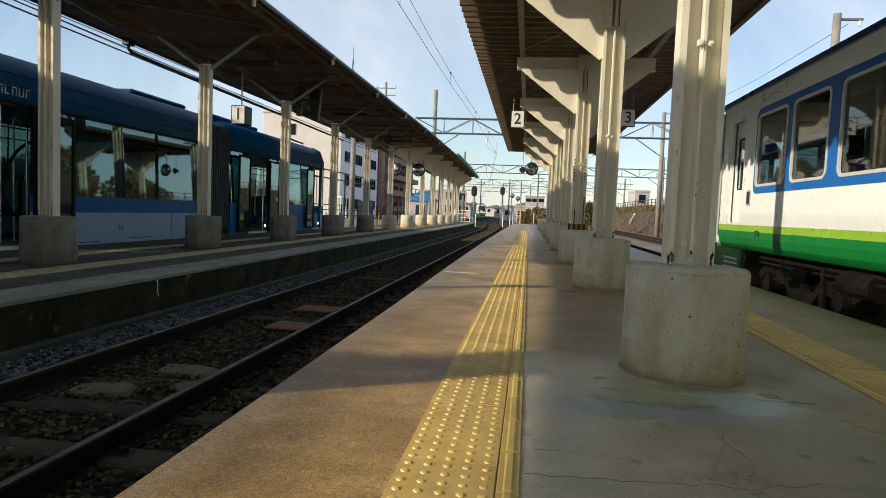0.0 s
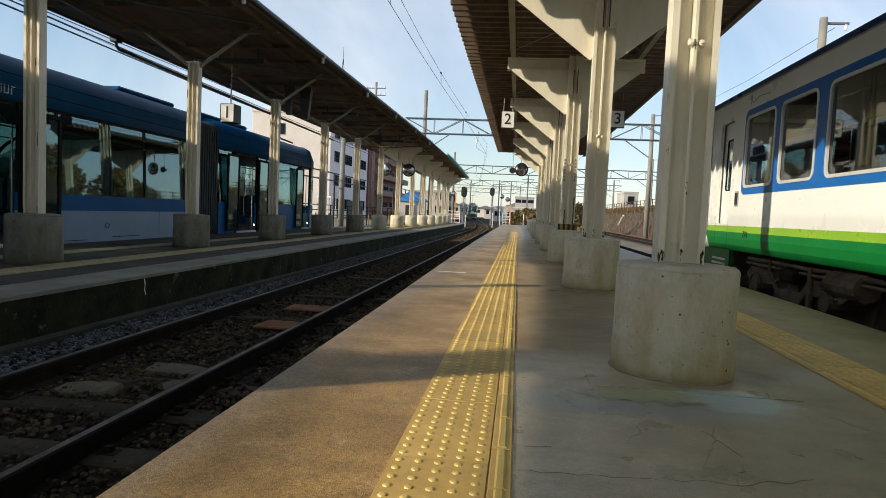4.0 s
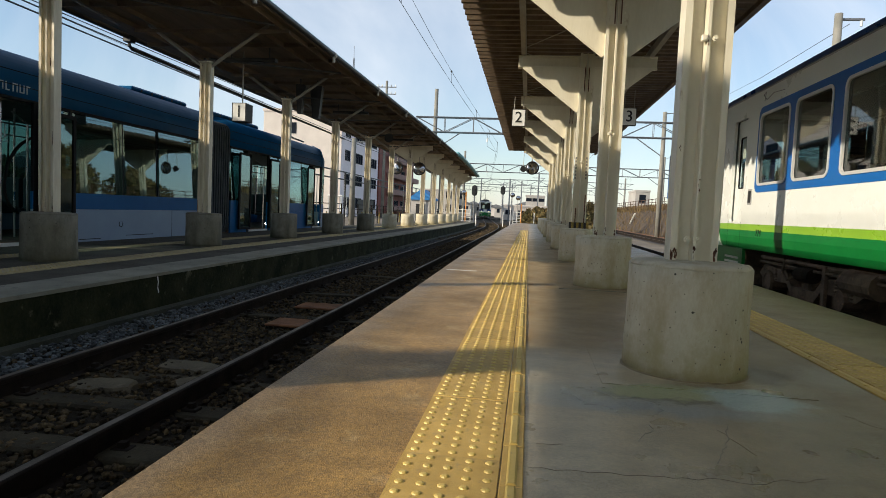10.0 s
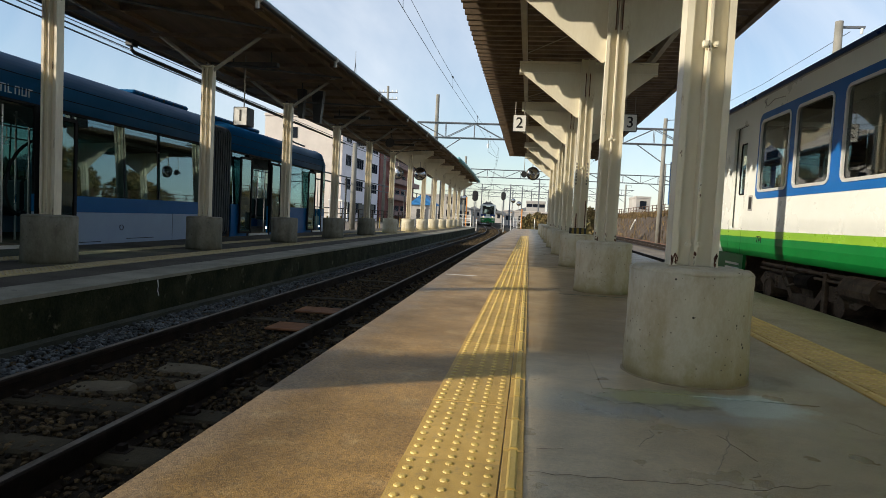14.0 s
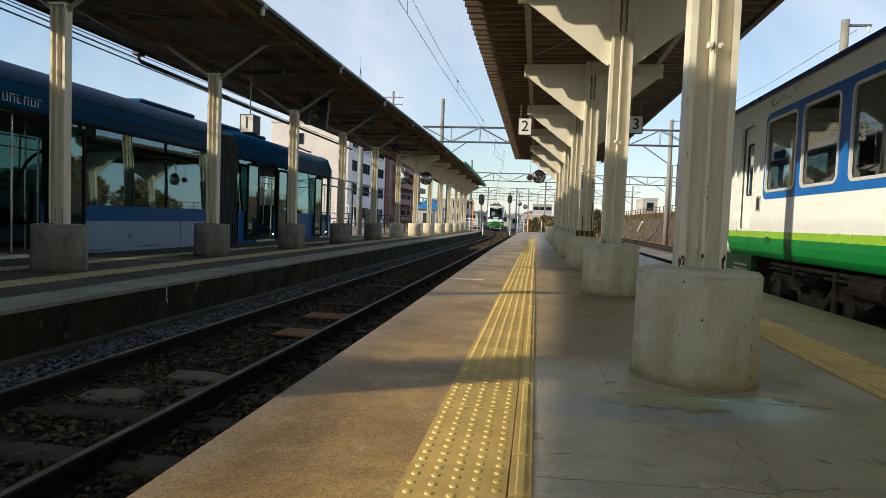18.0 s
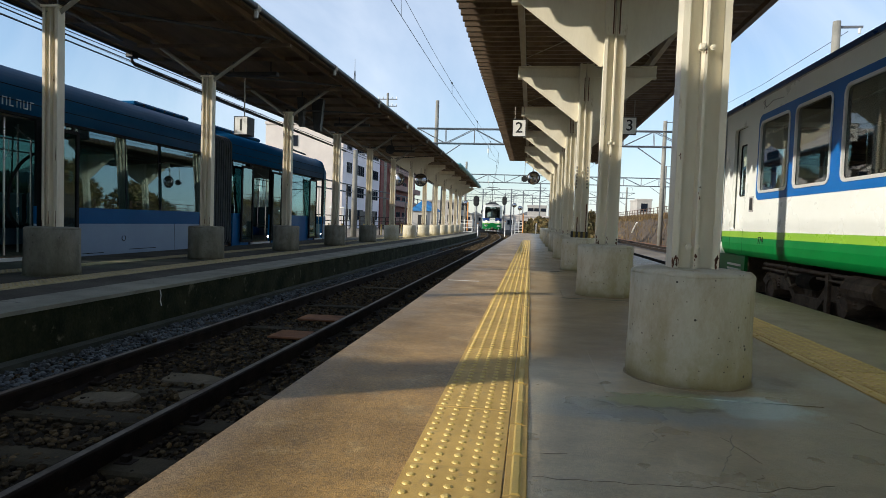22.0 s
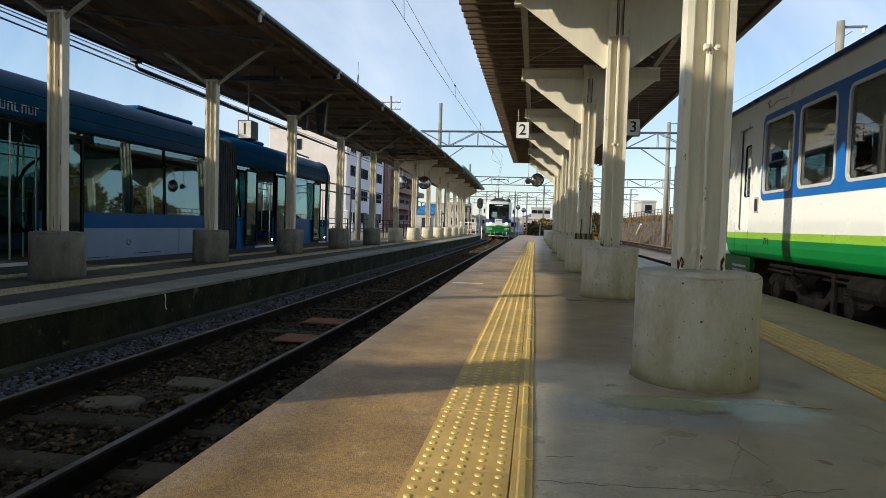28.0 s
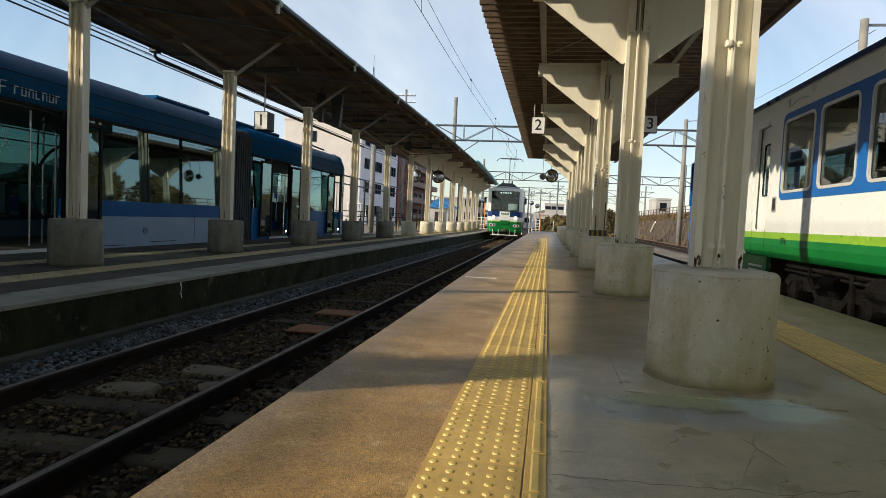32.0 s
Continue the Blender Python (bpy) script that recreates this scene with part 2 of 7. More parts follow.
    less.inputs[0].default_value = 1.0
    more = N.new("ShaderNodeMath")
    more.operation = "ADD"
    more.inputs[0].default_value = 1.0
    for q, inp in ((less, "To Min"), (more, "To Max")):
        L.new(amp.outputs[0], q.inputs[1])
        L.new(q.outputs[0], gr.inputs[inp])
    L.new(sepc.outputs[0], gr.inputs["Value"])
    L.new(gr.outputs[0], hv.inputs["Value"])
    L.new(col, hv.inputs["Color"])
    L.new(hv.outputs[0], b.inputs["Base Color"])
    # trodden smooth in blotches away from the track edge
    old = b.inputs["Roughness"].links[0].from_socket
    mx = N.new("ShaderNodeMix")
    L.new(both(band(0, 0.2, 1.5, 0.2), both(band(1, -20, 3.4, 0.4), wob.outputs["Fac"])), mx.inputs[0])
    L.new(old, mx.inputs[2])
    mx.inputs[3].default_value = 0.16
    L.new(mx.outputs[0], b.inputs["Roughness"])
    return m


def pedestal_mat(name, c1, c2, c3):
    """Cast concrete with runs of brown stain and small air holes."""
    m = mat(name, c1, c2, 2.6, 0.8, 0, 0.35, 80, c3, 0.46, stretch=(1, 1, 0.5), soft=0.28)
    N, L = m.node_tree.nodes, m.node_tree.links
    b = N["Principled BSDF"]
    base = b.inputs["Base Color"].links[0].from_socket
    tc = N["Texture Coordinate"].outputs["Object"]

    def over(col, fac, tone, amount):
        mx, mu = N.new("ShaderNodeMix"), N.new("ShaderNodeMath")
        mx.data_type, mu.operation = "RGBA", "MULTIPLY"
        mu.inputs[1].default_value = amount
        L.new(fac, mu.inputs[0])
        L.new(mu.outputs[0], mx.inputs["Factor"])
        L.new(col, mx.inputs["A"])
        mx.inputs["B"].default_value = (*tone, 1)
        return mx.outputs["Result"]

    def pits(scale, share, size):
        """Air holes of uneven size in a share of the cells."""
        vor, sc, pick, rad, cut = (N.new("ShaderNode" + k) for k in ("TexVoronoi", "SeparateColor", "MapRange", "MapRange", "Math"))
        vor.inputs["Scale"].default_value = scale
        L.new(tc, vor.inputs["Vector"])
        L.new(vor.outputs["Color"], sc.inputs[0])
        pick.inputs["From Min"].default_value, pick.inputs["From Max"].default_value = 1 - share, 1.0
        pick.inputs["To Min"].default_value, pick.inputs["To Max"].default_value = 0.0, size
        L.new(sc.outputs[0], pick.inputs["Value"])
        cut.operation = "SUBTRACT"
        L.new(pick.outputs[0], cut.inputs[0])
        L.new(vor.outputs["Distance"], cut.inputs[1])
        rad.inputs["From Min"].default_value, rad.inputs["From Max"].default_value = 0.0, 0.05
        L.new(cut.outputs[0], rad.inputs["Value"])
        return rad.outputs[0]
    # mossy splash stain with a broken edge round the foot
    sep, nz, edge, up = (N.new("ShaderNode" + k) for k in ("SeparateXYZ", "TexNoise", "MapRange", "Math"))
    L.new(tc, sep.inputs[0])
    nz.inputs["Scale"].default_value, nz.inputs["Detail"].default_value, nz.inputs["Roughness"].default_value = 7, 8, 0.7
    L.new(tc, nz.inputs["Vector"])
    up.operation = "MULTIPLY_ADD"
    up.inputs[1].default_value = -0.55
    L.new(nz.outputs["Fac"], up.inputs[0])
    L.new(sep.outputs[2], up.inputs[2])
    edge.inputs["From Min"].default_value, edge.inputs["From Max"].default_value = -0.06, -0.26
    L.new(up.outputs[0], edge.inputs["Value"])
    col = over(base, edge.outputs[0], (c3[0] * 0.9, c3[1] * 0.92, c3[2] * 0.75), 0.8)
    col = over(col, pits(24, 0.30, 0.20), (0.04, 0.034, 0.024), 0.95)
    col = over(col, pits(60, 0.22, 0.26), (0.07, 0.058, 0.038), 0.8)
    L.new(col, b.inputs["Base Color"])
    return m


M = dict(
    floor=floor_mat(),
    floor_l=mat("platform_asphalt", (0.085, 0.078, 0.060), (0.045, 0.041, 0.031), 1.5, 0.85, 0, 0.3, 150, gloss=0.3),
    coping=mat("coping_concrete", (0.27, 0.26, 0.205), (0.17, 0.165, 0.13), 2.0, 0.85, 0, 0.3, 90, (0.065, 0.063, 0.056), 0.62),
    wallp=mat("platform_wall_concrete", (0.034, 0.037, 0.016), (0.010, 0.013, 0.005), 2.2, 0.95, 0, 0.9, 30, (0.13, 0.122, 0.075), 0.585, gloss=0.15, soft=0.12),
    pedestal=pedestal_mat("pedestal_concrete", (0.60, 0.555, 0.42), (0.49, 0.445, 0.32), (0.40, 0.325, 0.19)),
    # pedestal concrete darkened to paint in the shade beside the tram
    pedestal_dark=pedestal_mat("shaded_pedestal_concrete", (0.23, 0.215, 0.165), (0.15, 0.142, 0.10), (0.09, 0.082, 0.055)),
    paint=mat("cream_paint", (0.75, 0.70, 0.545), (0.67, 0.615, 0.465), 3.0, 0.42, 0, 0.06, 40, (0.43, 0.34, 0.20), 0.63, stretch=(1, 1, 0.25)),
    # cream paint lightened for the far left posts: sunlight put into the colour
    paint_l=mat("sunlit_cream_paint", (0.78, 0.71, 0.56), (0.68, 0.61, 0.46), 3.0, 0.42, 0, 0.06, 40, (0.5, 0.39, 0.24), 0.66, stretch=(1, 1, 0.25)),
    tile_dull=mat("tactile_yellow_worn", (0.38, 0.32, 0.19), (0.27, 0.23, 0.135), 5, 0.7, 0, 0.12, 120, (0.17, 0.145, 0.09), 0.62, vary=0.12),
    rust=mat("rust", (0.17, 0.070, 0.032), (0.065, 0.030, 0.018), 12, 0.9, 0.1, 0.5, 80),
    tile=mat("tactile_worn_face", (0.61, 0.41, 0.115), (0.49, 0.32, 0.085), 7, 0.6, 0, 0.2, 150, (0.34, 0.245, 0.115), 0.55, vary=0.13, soft=0.18),
    tile_dot=mat("tactile_yellow_dots", (0.69, 0.51, 0.15), (0.58, 0.42, 0.115), 9, 0.5, 0, 0.1, 150, (0.42, 0.30, 0.11), 0.6, vary=0.10),
    tile_dull_dot=mat("tactile_worn_dots", (0.44, 0.35, 0.16), (0.32, 0.26, 0.12), 5, 0.7, 0, 0.1, 120),
    deck=mat("folded_roof_steel", (0.20, 0.145, 0.095), (0.115, 0.08, 0.052), 3, 0.6, 0.1, 0.15, 30, (0.07, 0.042, 0.026), 0.62),
    boards=mat("brown_roof_boards", (0.25, 0.18, 0.115), (0.13, 0.092, 0.062), 2, 0.8, 0, 0.4, 40, (0.30, 0.225, 0.15), 0.62, stretch=(1, 0.1, 1), soft=0.2),
    steelp=mat("painted_grey_steel", (0.36, 0.335, 0.28), (0.28, 0.26, 0.21), 3, 0.55, 0, 0.1, 40, (0.2, 0.14, 0.09), 0.68),
    dark=mat("dark_steel", (0.035, 0.034, 0.033), (0.02, 0.02, 0.02), 5, 0.5, 0.3, 0.15, 60),
    rail=mat("rail_rusty_steel", (0.022, 0.014, 0.008), (0.011, 0.0075, 0.005), 6, 0.85, 0.1, 0.3, 80, gloss=0.25),
    railtop=mat("rail_polished_top", (0.20, 0.172, 0.138), (0.10, 0.082, 0.062), 4, 0.55, 0.75, 0.08, 60, (0.10, 0.075, 0.05), 0.62),
    ballast=mat("ballast_bed", (0.030, 0.023, 0.012), (0.013, 0.0105, 0.006), 9, 0.95, 0, 0.9, 45, (0.05, 0.04, 0.025), 0.6, gloss=0.2),
    stone=mat("ballast_stones", (0.088, 0.060, 0.026), (0.022, 0.016, 0.008), 9, 0.9, 0, 0.3, 90, vary=0.8, island=True, gloss=0.3),
    stone_g=mat("ballast_stones_grey", (0.115, 0.13, 0.135), (0.033, 0.038, 0.04), 9, 0.85, 0, 0.3, 90, vary=0.65, island=True),
    sleeper=mat("weathered_sleeper", (0.058, 0.048, 0.028), (0.026, 0.022, 0.013), 3, 0.9, 0, 0.5, 60, vary=0.4, gloss=0.2),
    plank=mat("rusty_plank", (0.24, 0.098, 0.030), (0.12, 0.052, 0.02), 4, 0.85, 0, 0.4, 50),
    ground=mat("gravel_ground", (0.20, 0.165, 0.12), (0.12, 0.10, 0.075), 0.4, 0.95, 0, 0.6, 12),
    grass=mat("dry_grass_soil", (0.085, 0.062, 0.042), (0.028, 0.021, 0.015), 1.3, 0.95, 0, 0.9, 9, (0.14, 0.098, 0.052), 0.6, stretch=(0.5, 1.6, 0.5)),
    white=mat("white_car_paint", (0.74, 0.76, 0.72), (0.69, 0.71, 0.665), 1.2, 0.28, 0, 0.02, 30, (0.60, 0.59, 0.54), 0.66, soft=0.2),
    grey=mat("grey_roof_paint", (0.40, 0.40, 0.385), (0.32, 0.32, 0.31), 1.2, 0.5, 0, 0.05, 30),
    blue=mat("blue_car_paint", (0.008, 0.115, 0.39), (0.007, 0.10, 0.35), 1.5, 0.35, 0, 0.02, 30, gloss=0.25),
    lime=mat("lime_car_paint", (0.235, 0.44, 0.028), (0.21, 0.40, 0.026), 1.5, 0.3, 0, 0.02, 30),
    green=mat("green_car_paint", (0.005, 0.155, 0.030), (0.004, 0.13, 0.025), 1.5, 0.35, 0, 0.02, 30, gloss=0.25),
    tramblue=mat("deep_blue_metallic_paint", (0.010, 0.085, 0.20), (0.008, 0.072, 0.175), 1.0, 0.42, 0.0, 0.02, 30, gloss=0.03),
    tramband=mat("bright_blue_band", (0.002, 0.095, 0.27), (0.002, 0.08, 0.23), 1.0, 0.45, 0, 0.02, 30, gloss=0.2),
    tramlow=mat("pale_grey_blue_panel", (0.28, 0.36, 0.46), (0.25, 0.32, 0.42), 1.0, 0.5, 0, 0.03, 30, gloss=0.2),
    lining=mat("dim_car_lining", (0.075, 0.085, 0.075), (0.05, 0.058, 0.052), 2, 0.6, 0, 0.03, 30),
    rubber=mat("black_rubber", (0.012, 0.012, 0.013), (0.008, 0.008, 0.009), 5, 0.7, 0, 0.1, 50, gloss=0.2),
    under=mat("sooty_underframe", (0.15, 0.105, 0.066), (0.07, 0.048, 0.032), 6, 0.8, 0.1, 0.4, 50, (0.22, 0.13, 0.07), 0.58),
    seat=mat("dark_seat_fabric", (0.012, 0.018, 0.03), (0.008, 0.012, 0.02), 8, 0.9, 0, 0.2, 90),
    inner=mat("pale_interior_panel", (0.17, 0.18, 0.17), (0.13, 0.14, 0.13), 2, 0.6, 0, 0.03, 30),
    steel=mat("brushed_stainless", (0.55, 0.55, 0.54), (0.46, 0.46, 0.45), 3, 0.3, 0.9, 0.05, 60),
    alu=mat("aluminium_window_frame", (0.66, 0.67, 0.65), (0.58, 0.59, 0.57), 3, 0.38, 0.3, 0.03, 60),
    glass=glass_mat("window_glass"),
    glassd=glass_mat("dark_window_glass", (0.20, 0.33, 0.33), coat=(0.66, 0.92, 1.0), least=0.125),
    signw=mat("white_sign_panel", (0.80, 0.79, 0.74), (0.74, 0.73, 0.68), 3, 0.5, 0, 0.02, 30),
    black=mat("black_paint", (0.012, 0.012, 0.012), (0.02, 0.02, 0.02), 5, 0.55, 0, 0.03, 50),
    conc=mat("pole_concrete", (0.25, 0.24, 0.205), (0.18, 0.175, 0.15), 2, 0.85, 0, 0.2, 50),
    truss=mat("galvanised_truss", (0.20, 0.215, 0.23), (0.14, 0.15, 0.165), 2, 0.6, 0.4, 0.1, 40),
    lamp=mat("headlamp_glow", (1.0, 0.70, 0.36), None, 2, 0.3, 0, 0, 30, emit=1.3),
    lampw=mat("step_lamp_glow", (1.0, 0.93, 0.8), None, 2, 0.3, 0, 0, 30, emit=5),
    cream=mat("cream_render_wall", (0.64, 0.58, 0.52), (0.57, 0.515, 0.46), 0.6, 0.85, 0, 0.1, 20, (0.50, 0.45, 0.40), 0.62, soft=0.2),
    brick=mat("red_brown_cladding", (0.22, 0.07, 0.052), (0.15, 0.05, 0.04), 0.9, 0.8, 0, 0.15, 16, (0.27, 0.11, 0.08), 0.6),
    bluesheet=mat("blue_sheet_roof", (0.03, 0.21, 0.50), (0.025, 0.17, 0.42), 1, 0.6, 0, 0.1, 10),
    teal=mat("teal_roof_sheet", (0.20, 0.42, 0.44), (0.15, 0.33, 0.35), 1.5, 0.5, 0.1, 0.1, 30),
    darkglass=mat("dim_building_window", (0.010, 0.013, 0.020), (0.02, 0.025, 0.034), 0.5, 0.5, 0, 0, 10, gloss=0.0),
    orange=mat("orange_paint", (0.62, 0.26, 0.045), (0.55, 0.22, 0.04), 2, 0.6, 0, 0.05, 30),
    leaf=mat("shrub_leaves", (0.085, 0.080, 0.026), (0.19, 0.125, 0.042), 0.9, 0.8, 0, 0.2, 30, vary=0.6, island=True),
    reed=mat("dry_grass_blades", (0.20, 0.135, 0.052), (0.085, 0.058, 0.027), 1.2, 0.9, 0, 0, 30, vary=0.5, island=True),
    hazmat=mat("yellow_black_band_yellow", (0.34, 0.24, 0.04), (0.22, 0.155, 0.03), 4, 0.6, 0, 0.1, 30),
    pale_mark=mat("pale_lettering", (0.55, 0.58, 0.6), (0.5, 0.53, 0.55), 3, 0.5, 0, 0, 30),
    slab=mat("pale_track_slab", (0.14, 0.115, 0.070), (0.085, 0.07, 0.042), 4, 0.9, 0, 0.5, 70, (0.15, 0.13, 0.09), 0.58),
    patch=mat("mortar_patch", (0.345, 0.275, 0.16), (0.25, 0.195, 0.11), 2.2, 0.75, 0, 0.4, 160, (0.40, 0.37, 0.25), 0.56, soft=0.15),
    wall=mat("pale_far_wall", (0.46, 0.435, 0.40), (0.37, 0.35, 0.32), 0.3, 0.85, 0, 0.05, 5),
    roof=mat("grey_far_roof", (0.16, 0.17, 0.18), (0.11, 0.115, 0.12), 0.3, 0.8, 0, 0.05, 5),
    paint_old=mat("weathered_cream_paint", (0.74, 0.67, 0.51), (0.58, 0.51, 0.37), 4.0, 0.5, 0, 0.12, 50, (0.20, 0.13, 0.07), 0.64, stretch=(1, 1, 0.16), soft=0.14),
    glass_t=glass_mat("tinted_train_glass", (0.52, 0.60, 0.60)),
    brick2=mat("pinkish_balcony_wall", (0.30, 0.19, 0.16), (0.23, 0.145, 0.125), 0.8, 0.85, 0, 0.1, 15),
    lilac=mat("lilac_grey_render", (0.80, 0.75, 0.79), (0.72, 0.68, 0.71), 0.5, 0.85, 0, 0.08, 15, (0.54, 0.51, 0.54), 0.6),
    crack=mat("crack_dirt", (0.17, 0.14, 0.098), (0.27, 0.22, 0.15), 20, 0.95, 0, 0.2, 90),
    scrape=mat("pale_scrape", (0.36, 0.33, 0.26), (0.25, 0.22, 0.17), 30, 0.8, 0, 0.2, 120),
    faded=mat("faded_notice_ink", (0.16, 0.15, 0.13), (0.22, 0.21, 0.18), 30, 0.8, 0, 0, 90),
    bag=mat("white_plastic_bag", (0.6, 0.6, 0.58), (0.5, 0.48, 0.46), 9, 0.4, 0, 0.3, 30),
    navy=mat("dark_blue_car_paint", (0.012, 0.045, 0.17), (0.010, 0.036, 0.14), 1.5, 0.3, 0, 0.02, 30, gloss=0.3),
    led=mat("lit_destination_marks", (0.9, 0.88, 0.8), None, 2, 0.5, 0, 0, 30, emit=1.6),
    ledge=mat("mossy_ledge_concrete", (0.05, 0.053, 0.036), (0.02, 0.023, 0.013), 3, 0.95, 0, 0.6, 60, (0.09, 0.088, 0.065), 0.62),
    door_glass=glass_mat("door_glass", (0.7, 0.78, 0.82), coat=(0.75, 0.92, 1.0), least=0.5),
    fence_rust=mat("rusty_fence_steel", (0.11, 0.06, 0.034), (0.06, 0.034, 0.02), 5, 0.85, 0, 0.2, 50),
    bellows=mat("weathered_bellows", (0.040, 0.048, 0.055), (0.024, 0.029, 0.034), 4, 0.75, 0, 0.2, 50),
    mirror=mat("convex_mirror", (0.52, 0.52, 0.53), (0.36, 0.36, 0.38), 9, 0.20, 1.0, 0.05, 30, rvar=0.08),
)


# ---- mesh helpers ----
def mesh(bm, material, smooth=False):
    me = bpy.data.meshes.new("mesh")
    bmesh.ops.recalc_face_normals(bm, faces=bm.faces[:])
    bm.to_mesh(me)
    bm.free()
    if smooth:
        me.polygons.foreach_set("use_smooth", [True] * len(me.polygons))
    for m in (material if isinstance(material, (list, tuple)) else [material]):
        me.materials.append(m)
    return me


def put(name, me, parent=None, m=None, label=""):
    ob = new(name, me)
    ob.parent = parent
    if m is not None:
        ob.matrix_basis = m
    return tagged(ob, label) if label else ob


def part(name, bm, material, parent, label="", smooth=False, m=None):
    return put(name, mesh(bm, material, smooth), parent, m, label)


def thing(name, label, category, group="", m=None, kind=""):
    ob = new(name)
    ob.empty_display_size = 0.2
    if m is not None:
        ob.matrix_basis = m
    return tagged(ob, label, category, group, kind)


def box(bm, x0, x1, y0, y1, z0, z1, bevel=0.0):
    vs = [bm.verts.new((x, y, z)) for x in (x0, x1) for y in (y0, y1) for z in (z0, z1)]
    fs = [bm.faces.new([vs[i] for i in q]) for q in ((0, 1, 3, 2), (4, 6, 7, 5), (0, 4, 5, 1), (2, 3, 7, 6), (0, 2, 6, 4), (1, 5, 7, 3))]
    if bevel:
        bmesh.ops.bevel(bm, geom=list({e for f in fs for e in f.edges}), offset=bevel, segments=1, affect="EDGES")
    return bm


def B(*a, bevel=0.0):
    return box(bmesh.new(), *a, bevel=bevel)


def ring_pts(c, axis, r, n):
    axis = Vector(axis).normalized()
    u = axis.cross(Vector((0, 0, 1)) if abs(axis.z) < 0.9 else Vector((1, 0, 0))).normalized()
    w = axis.cross(u)
    return [Vector(c) + r * (math.cos(2 * math.pi * i / n) * u + math.sin(2 * math.pi * i / n) * w) for i in range(n)]


def loft(bm, rings, caps=True, closed=True):
    vr = [[bm.verts.new(p) for p in r] for r in rings]
    n = len(vr[0])
    for a, c in zip(vr, vr[1:]):
        for i in range(n if closed else n - 1):
            j = (i + 1) % n
            bm.faces.new((a[i], a[j], c[j], c[i]))
    if caps and closed:
        bm.faces.new(vr[0][::-1])
        bm.faces.new(vr[-1])
    return bm


def tube(bm, p, q, r, n=10, r2=None):
    d = Vector(q) - Vector(p)
    return loft(bm, [ring_pts(p, d, r, n), ring_pts(q, d, r if r2 is None else r2, n)])


def rod(bm, pts, r, n=6):
    """A bent rod through points."""
    pts = [Vector(p) for p in pts]
    rings = []
    for i, p in enumerate(pts):
        d = (pts[min(i + 1, len(pts) - 1)] - pts[max(i - 1, 0)])
        rings.append(ring_pts(p, d, r, n))
    return loft(bm, rings)


def prism(bm, profile, a, c, axis="y"):
    """A profile of (u, v) points pushed from a to c along an axis: x -> (y, z), y -> (x, z), z -> (x, y)."""
    f = {"x": lambda u, v, w: (w, u, v), "y": lambda u, v, w: (u, w, v), "z": lambda u, v, w: (u, v, w)}[axis]
    return loft(bm, [[f(u, v, w) for u, v in profile] for w in (a, c)])


def rrect(u0, u1, v0, v1, r, n=4):
    pts = []
    for cu, cv, a0 in ((u1 - r, v1 - r, 0), (u0 + r, v1 - r, 90), (u0 + r, v0 + r, 180), (u1 - r, v0 + r, 270)):
        for i in range(n + 1):
            a = radians(a0 + 90 * i / n)
            pts.append((cu + r * math.cos(a), cv + r * math.sin(a)))
    return pts


def plate(bm, outer, holes, w0, w1, axis="x"):
    """A flat plate with holes, from w0 to w1 along the axis."""
    f = {"x": lambda u, v, w: (w, u, v), "y": lambda u, v, w: (u, w, v), "z": lambda u, v, w: (u, v, w)}[axis]
    for w in (w0, w1):
        es = []
        for loop in (outer, *holes):
            vs = [bm.verts.new(f(u, v, w)) for u, v in loop]
            es += [bm.edges.new((vs[i], vs[(i + 1) % len(vs)])) for i in range(len(vs))]
        bmesh.ops.triangle_fill(bm, edges=es, use_beauty=True, use_dissolve=False)
    for loop in (outer, *holes):
        loft(bm, [[f(u, v, w) for u, v in loop] for w in (w0, w1)], caps=False)
    bmesh.ops.remove_doubles(bm, verts=bm.verts[:], dist=1e-5)
    return bm


def frame_ring(bm, u0, u1, v0, v1, r, width, w0, w1, axis="x"):
    return plate(bm, rrect(u0, u1, v0, v1, r), [rrect(u0 + width, u1 - width, v0 + width, v1 - width, max(r - width, 0.01))], w0, w1, axis)


def text(name, words, size, parent, m, material, depth=0.002):
    cu = bpy.data.curves.new(name, "FONT")
    cu.offset = size * 0.008
    cu.body, cu.size, cu.extrude, cu.align_x, cu.align_y = words, size, depth, "CENTER", "CENTER"
    cu.materials.append(material)
    return put(name, cu, parent, m)


# ---- plan ----
TRACK_Y = (-40, -20, 0, 9, 16, 27, 39, 47.5, 56.5, 69, 80, 93, 108, 137, 168, 195, 260)
TRACK_X = (-2.95, -2.75, -2.605, -2.65, -2.66, -2.68, -2.71, -2.83, -3.29, -4.24, -5.14, -6.20, -7.50, -10.0, -13.0, -15.9, -22.8)
RAIL_Z, BED_Z, LEFT_Z = -0.40, -0.56, -0.09
_slopes = np.gradient(TRACK_X, TRACK_Y)


def track_x(y):
    """Centre line of the near track, x over y."""
    i = int(np.clip(np.searchsorted(TRACK_Y, y) - 1, 0, len(TRACK_Y) - 2))
    h = TRACK_Y[i + 1] - TRACK_Y[i]
    s = (y - TRACK_Y[i]) / h
    a, c, p, q = TRACK_X[i], TRACK_X[i + 1], _slopes[i] * h, _slopes[i + 1] * h
    return (2 * s**3 - 3 * s**2 + 1) * a + (s**3 - 2 * s**2 + s) * p + (3 * s**2 - 2 * s**3) * c + (s**3 - s**2) * q


def right_edge(y):
    return track_x(min(y, 34)) + 1.59 - 0.08 * min(max(y - 5, 0), 12) / 12


def left_edge(y):
    return track_x(y) - 1.455


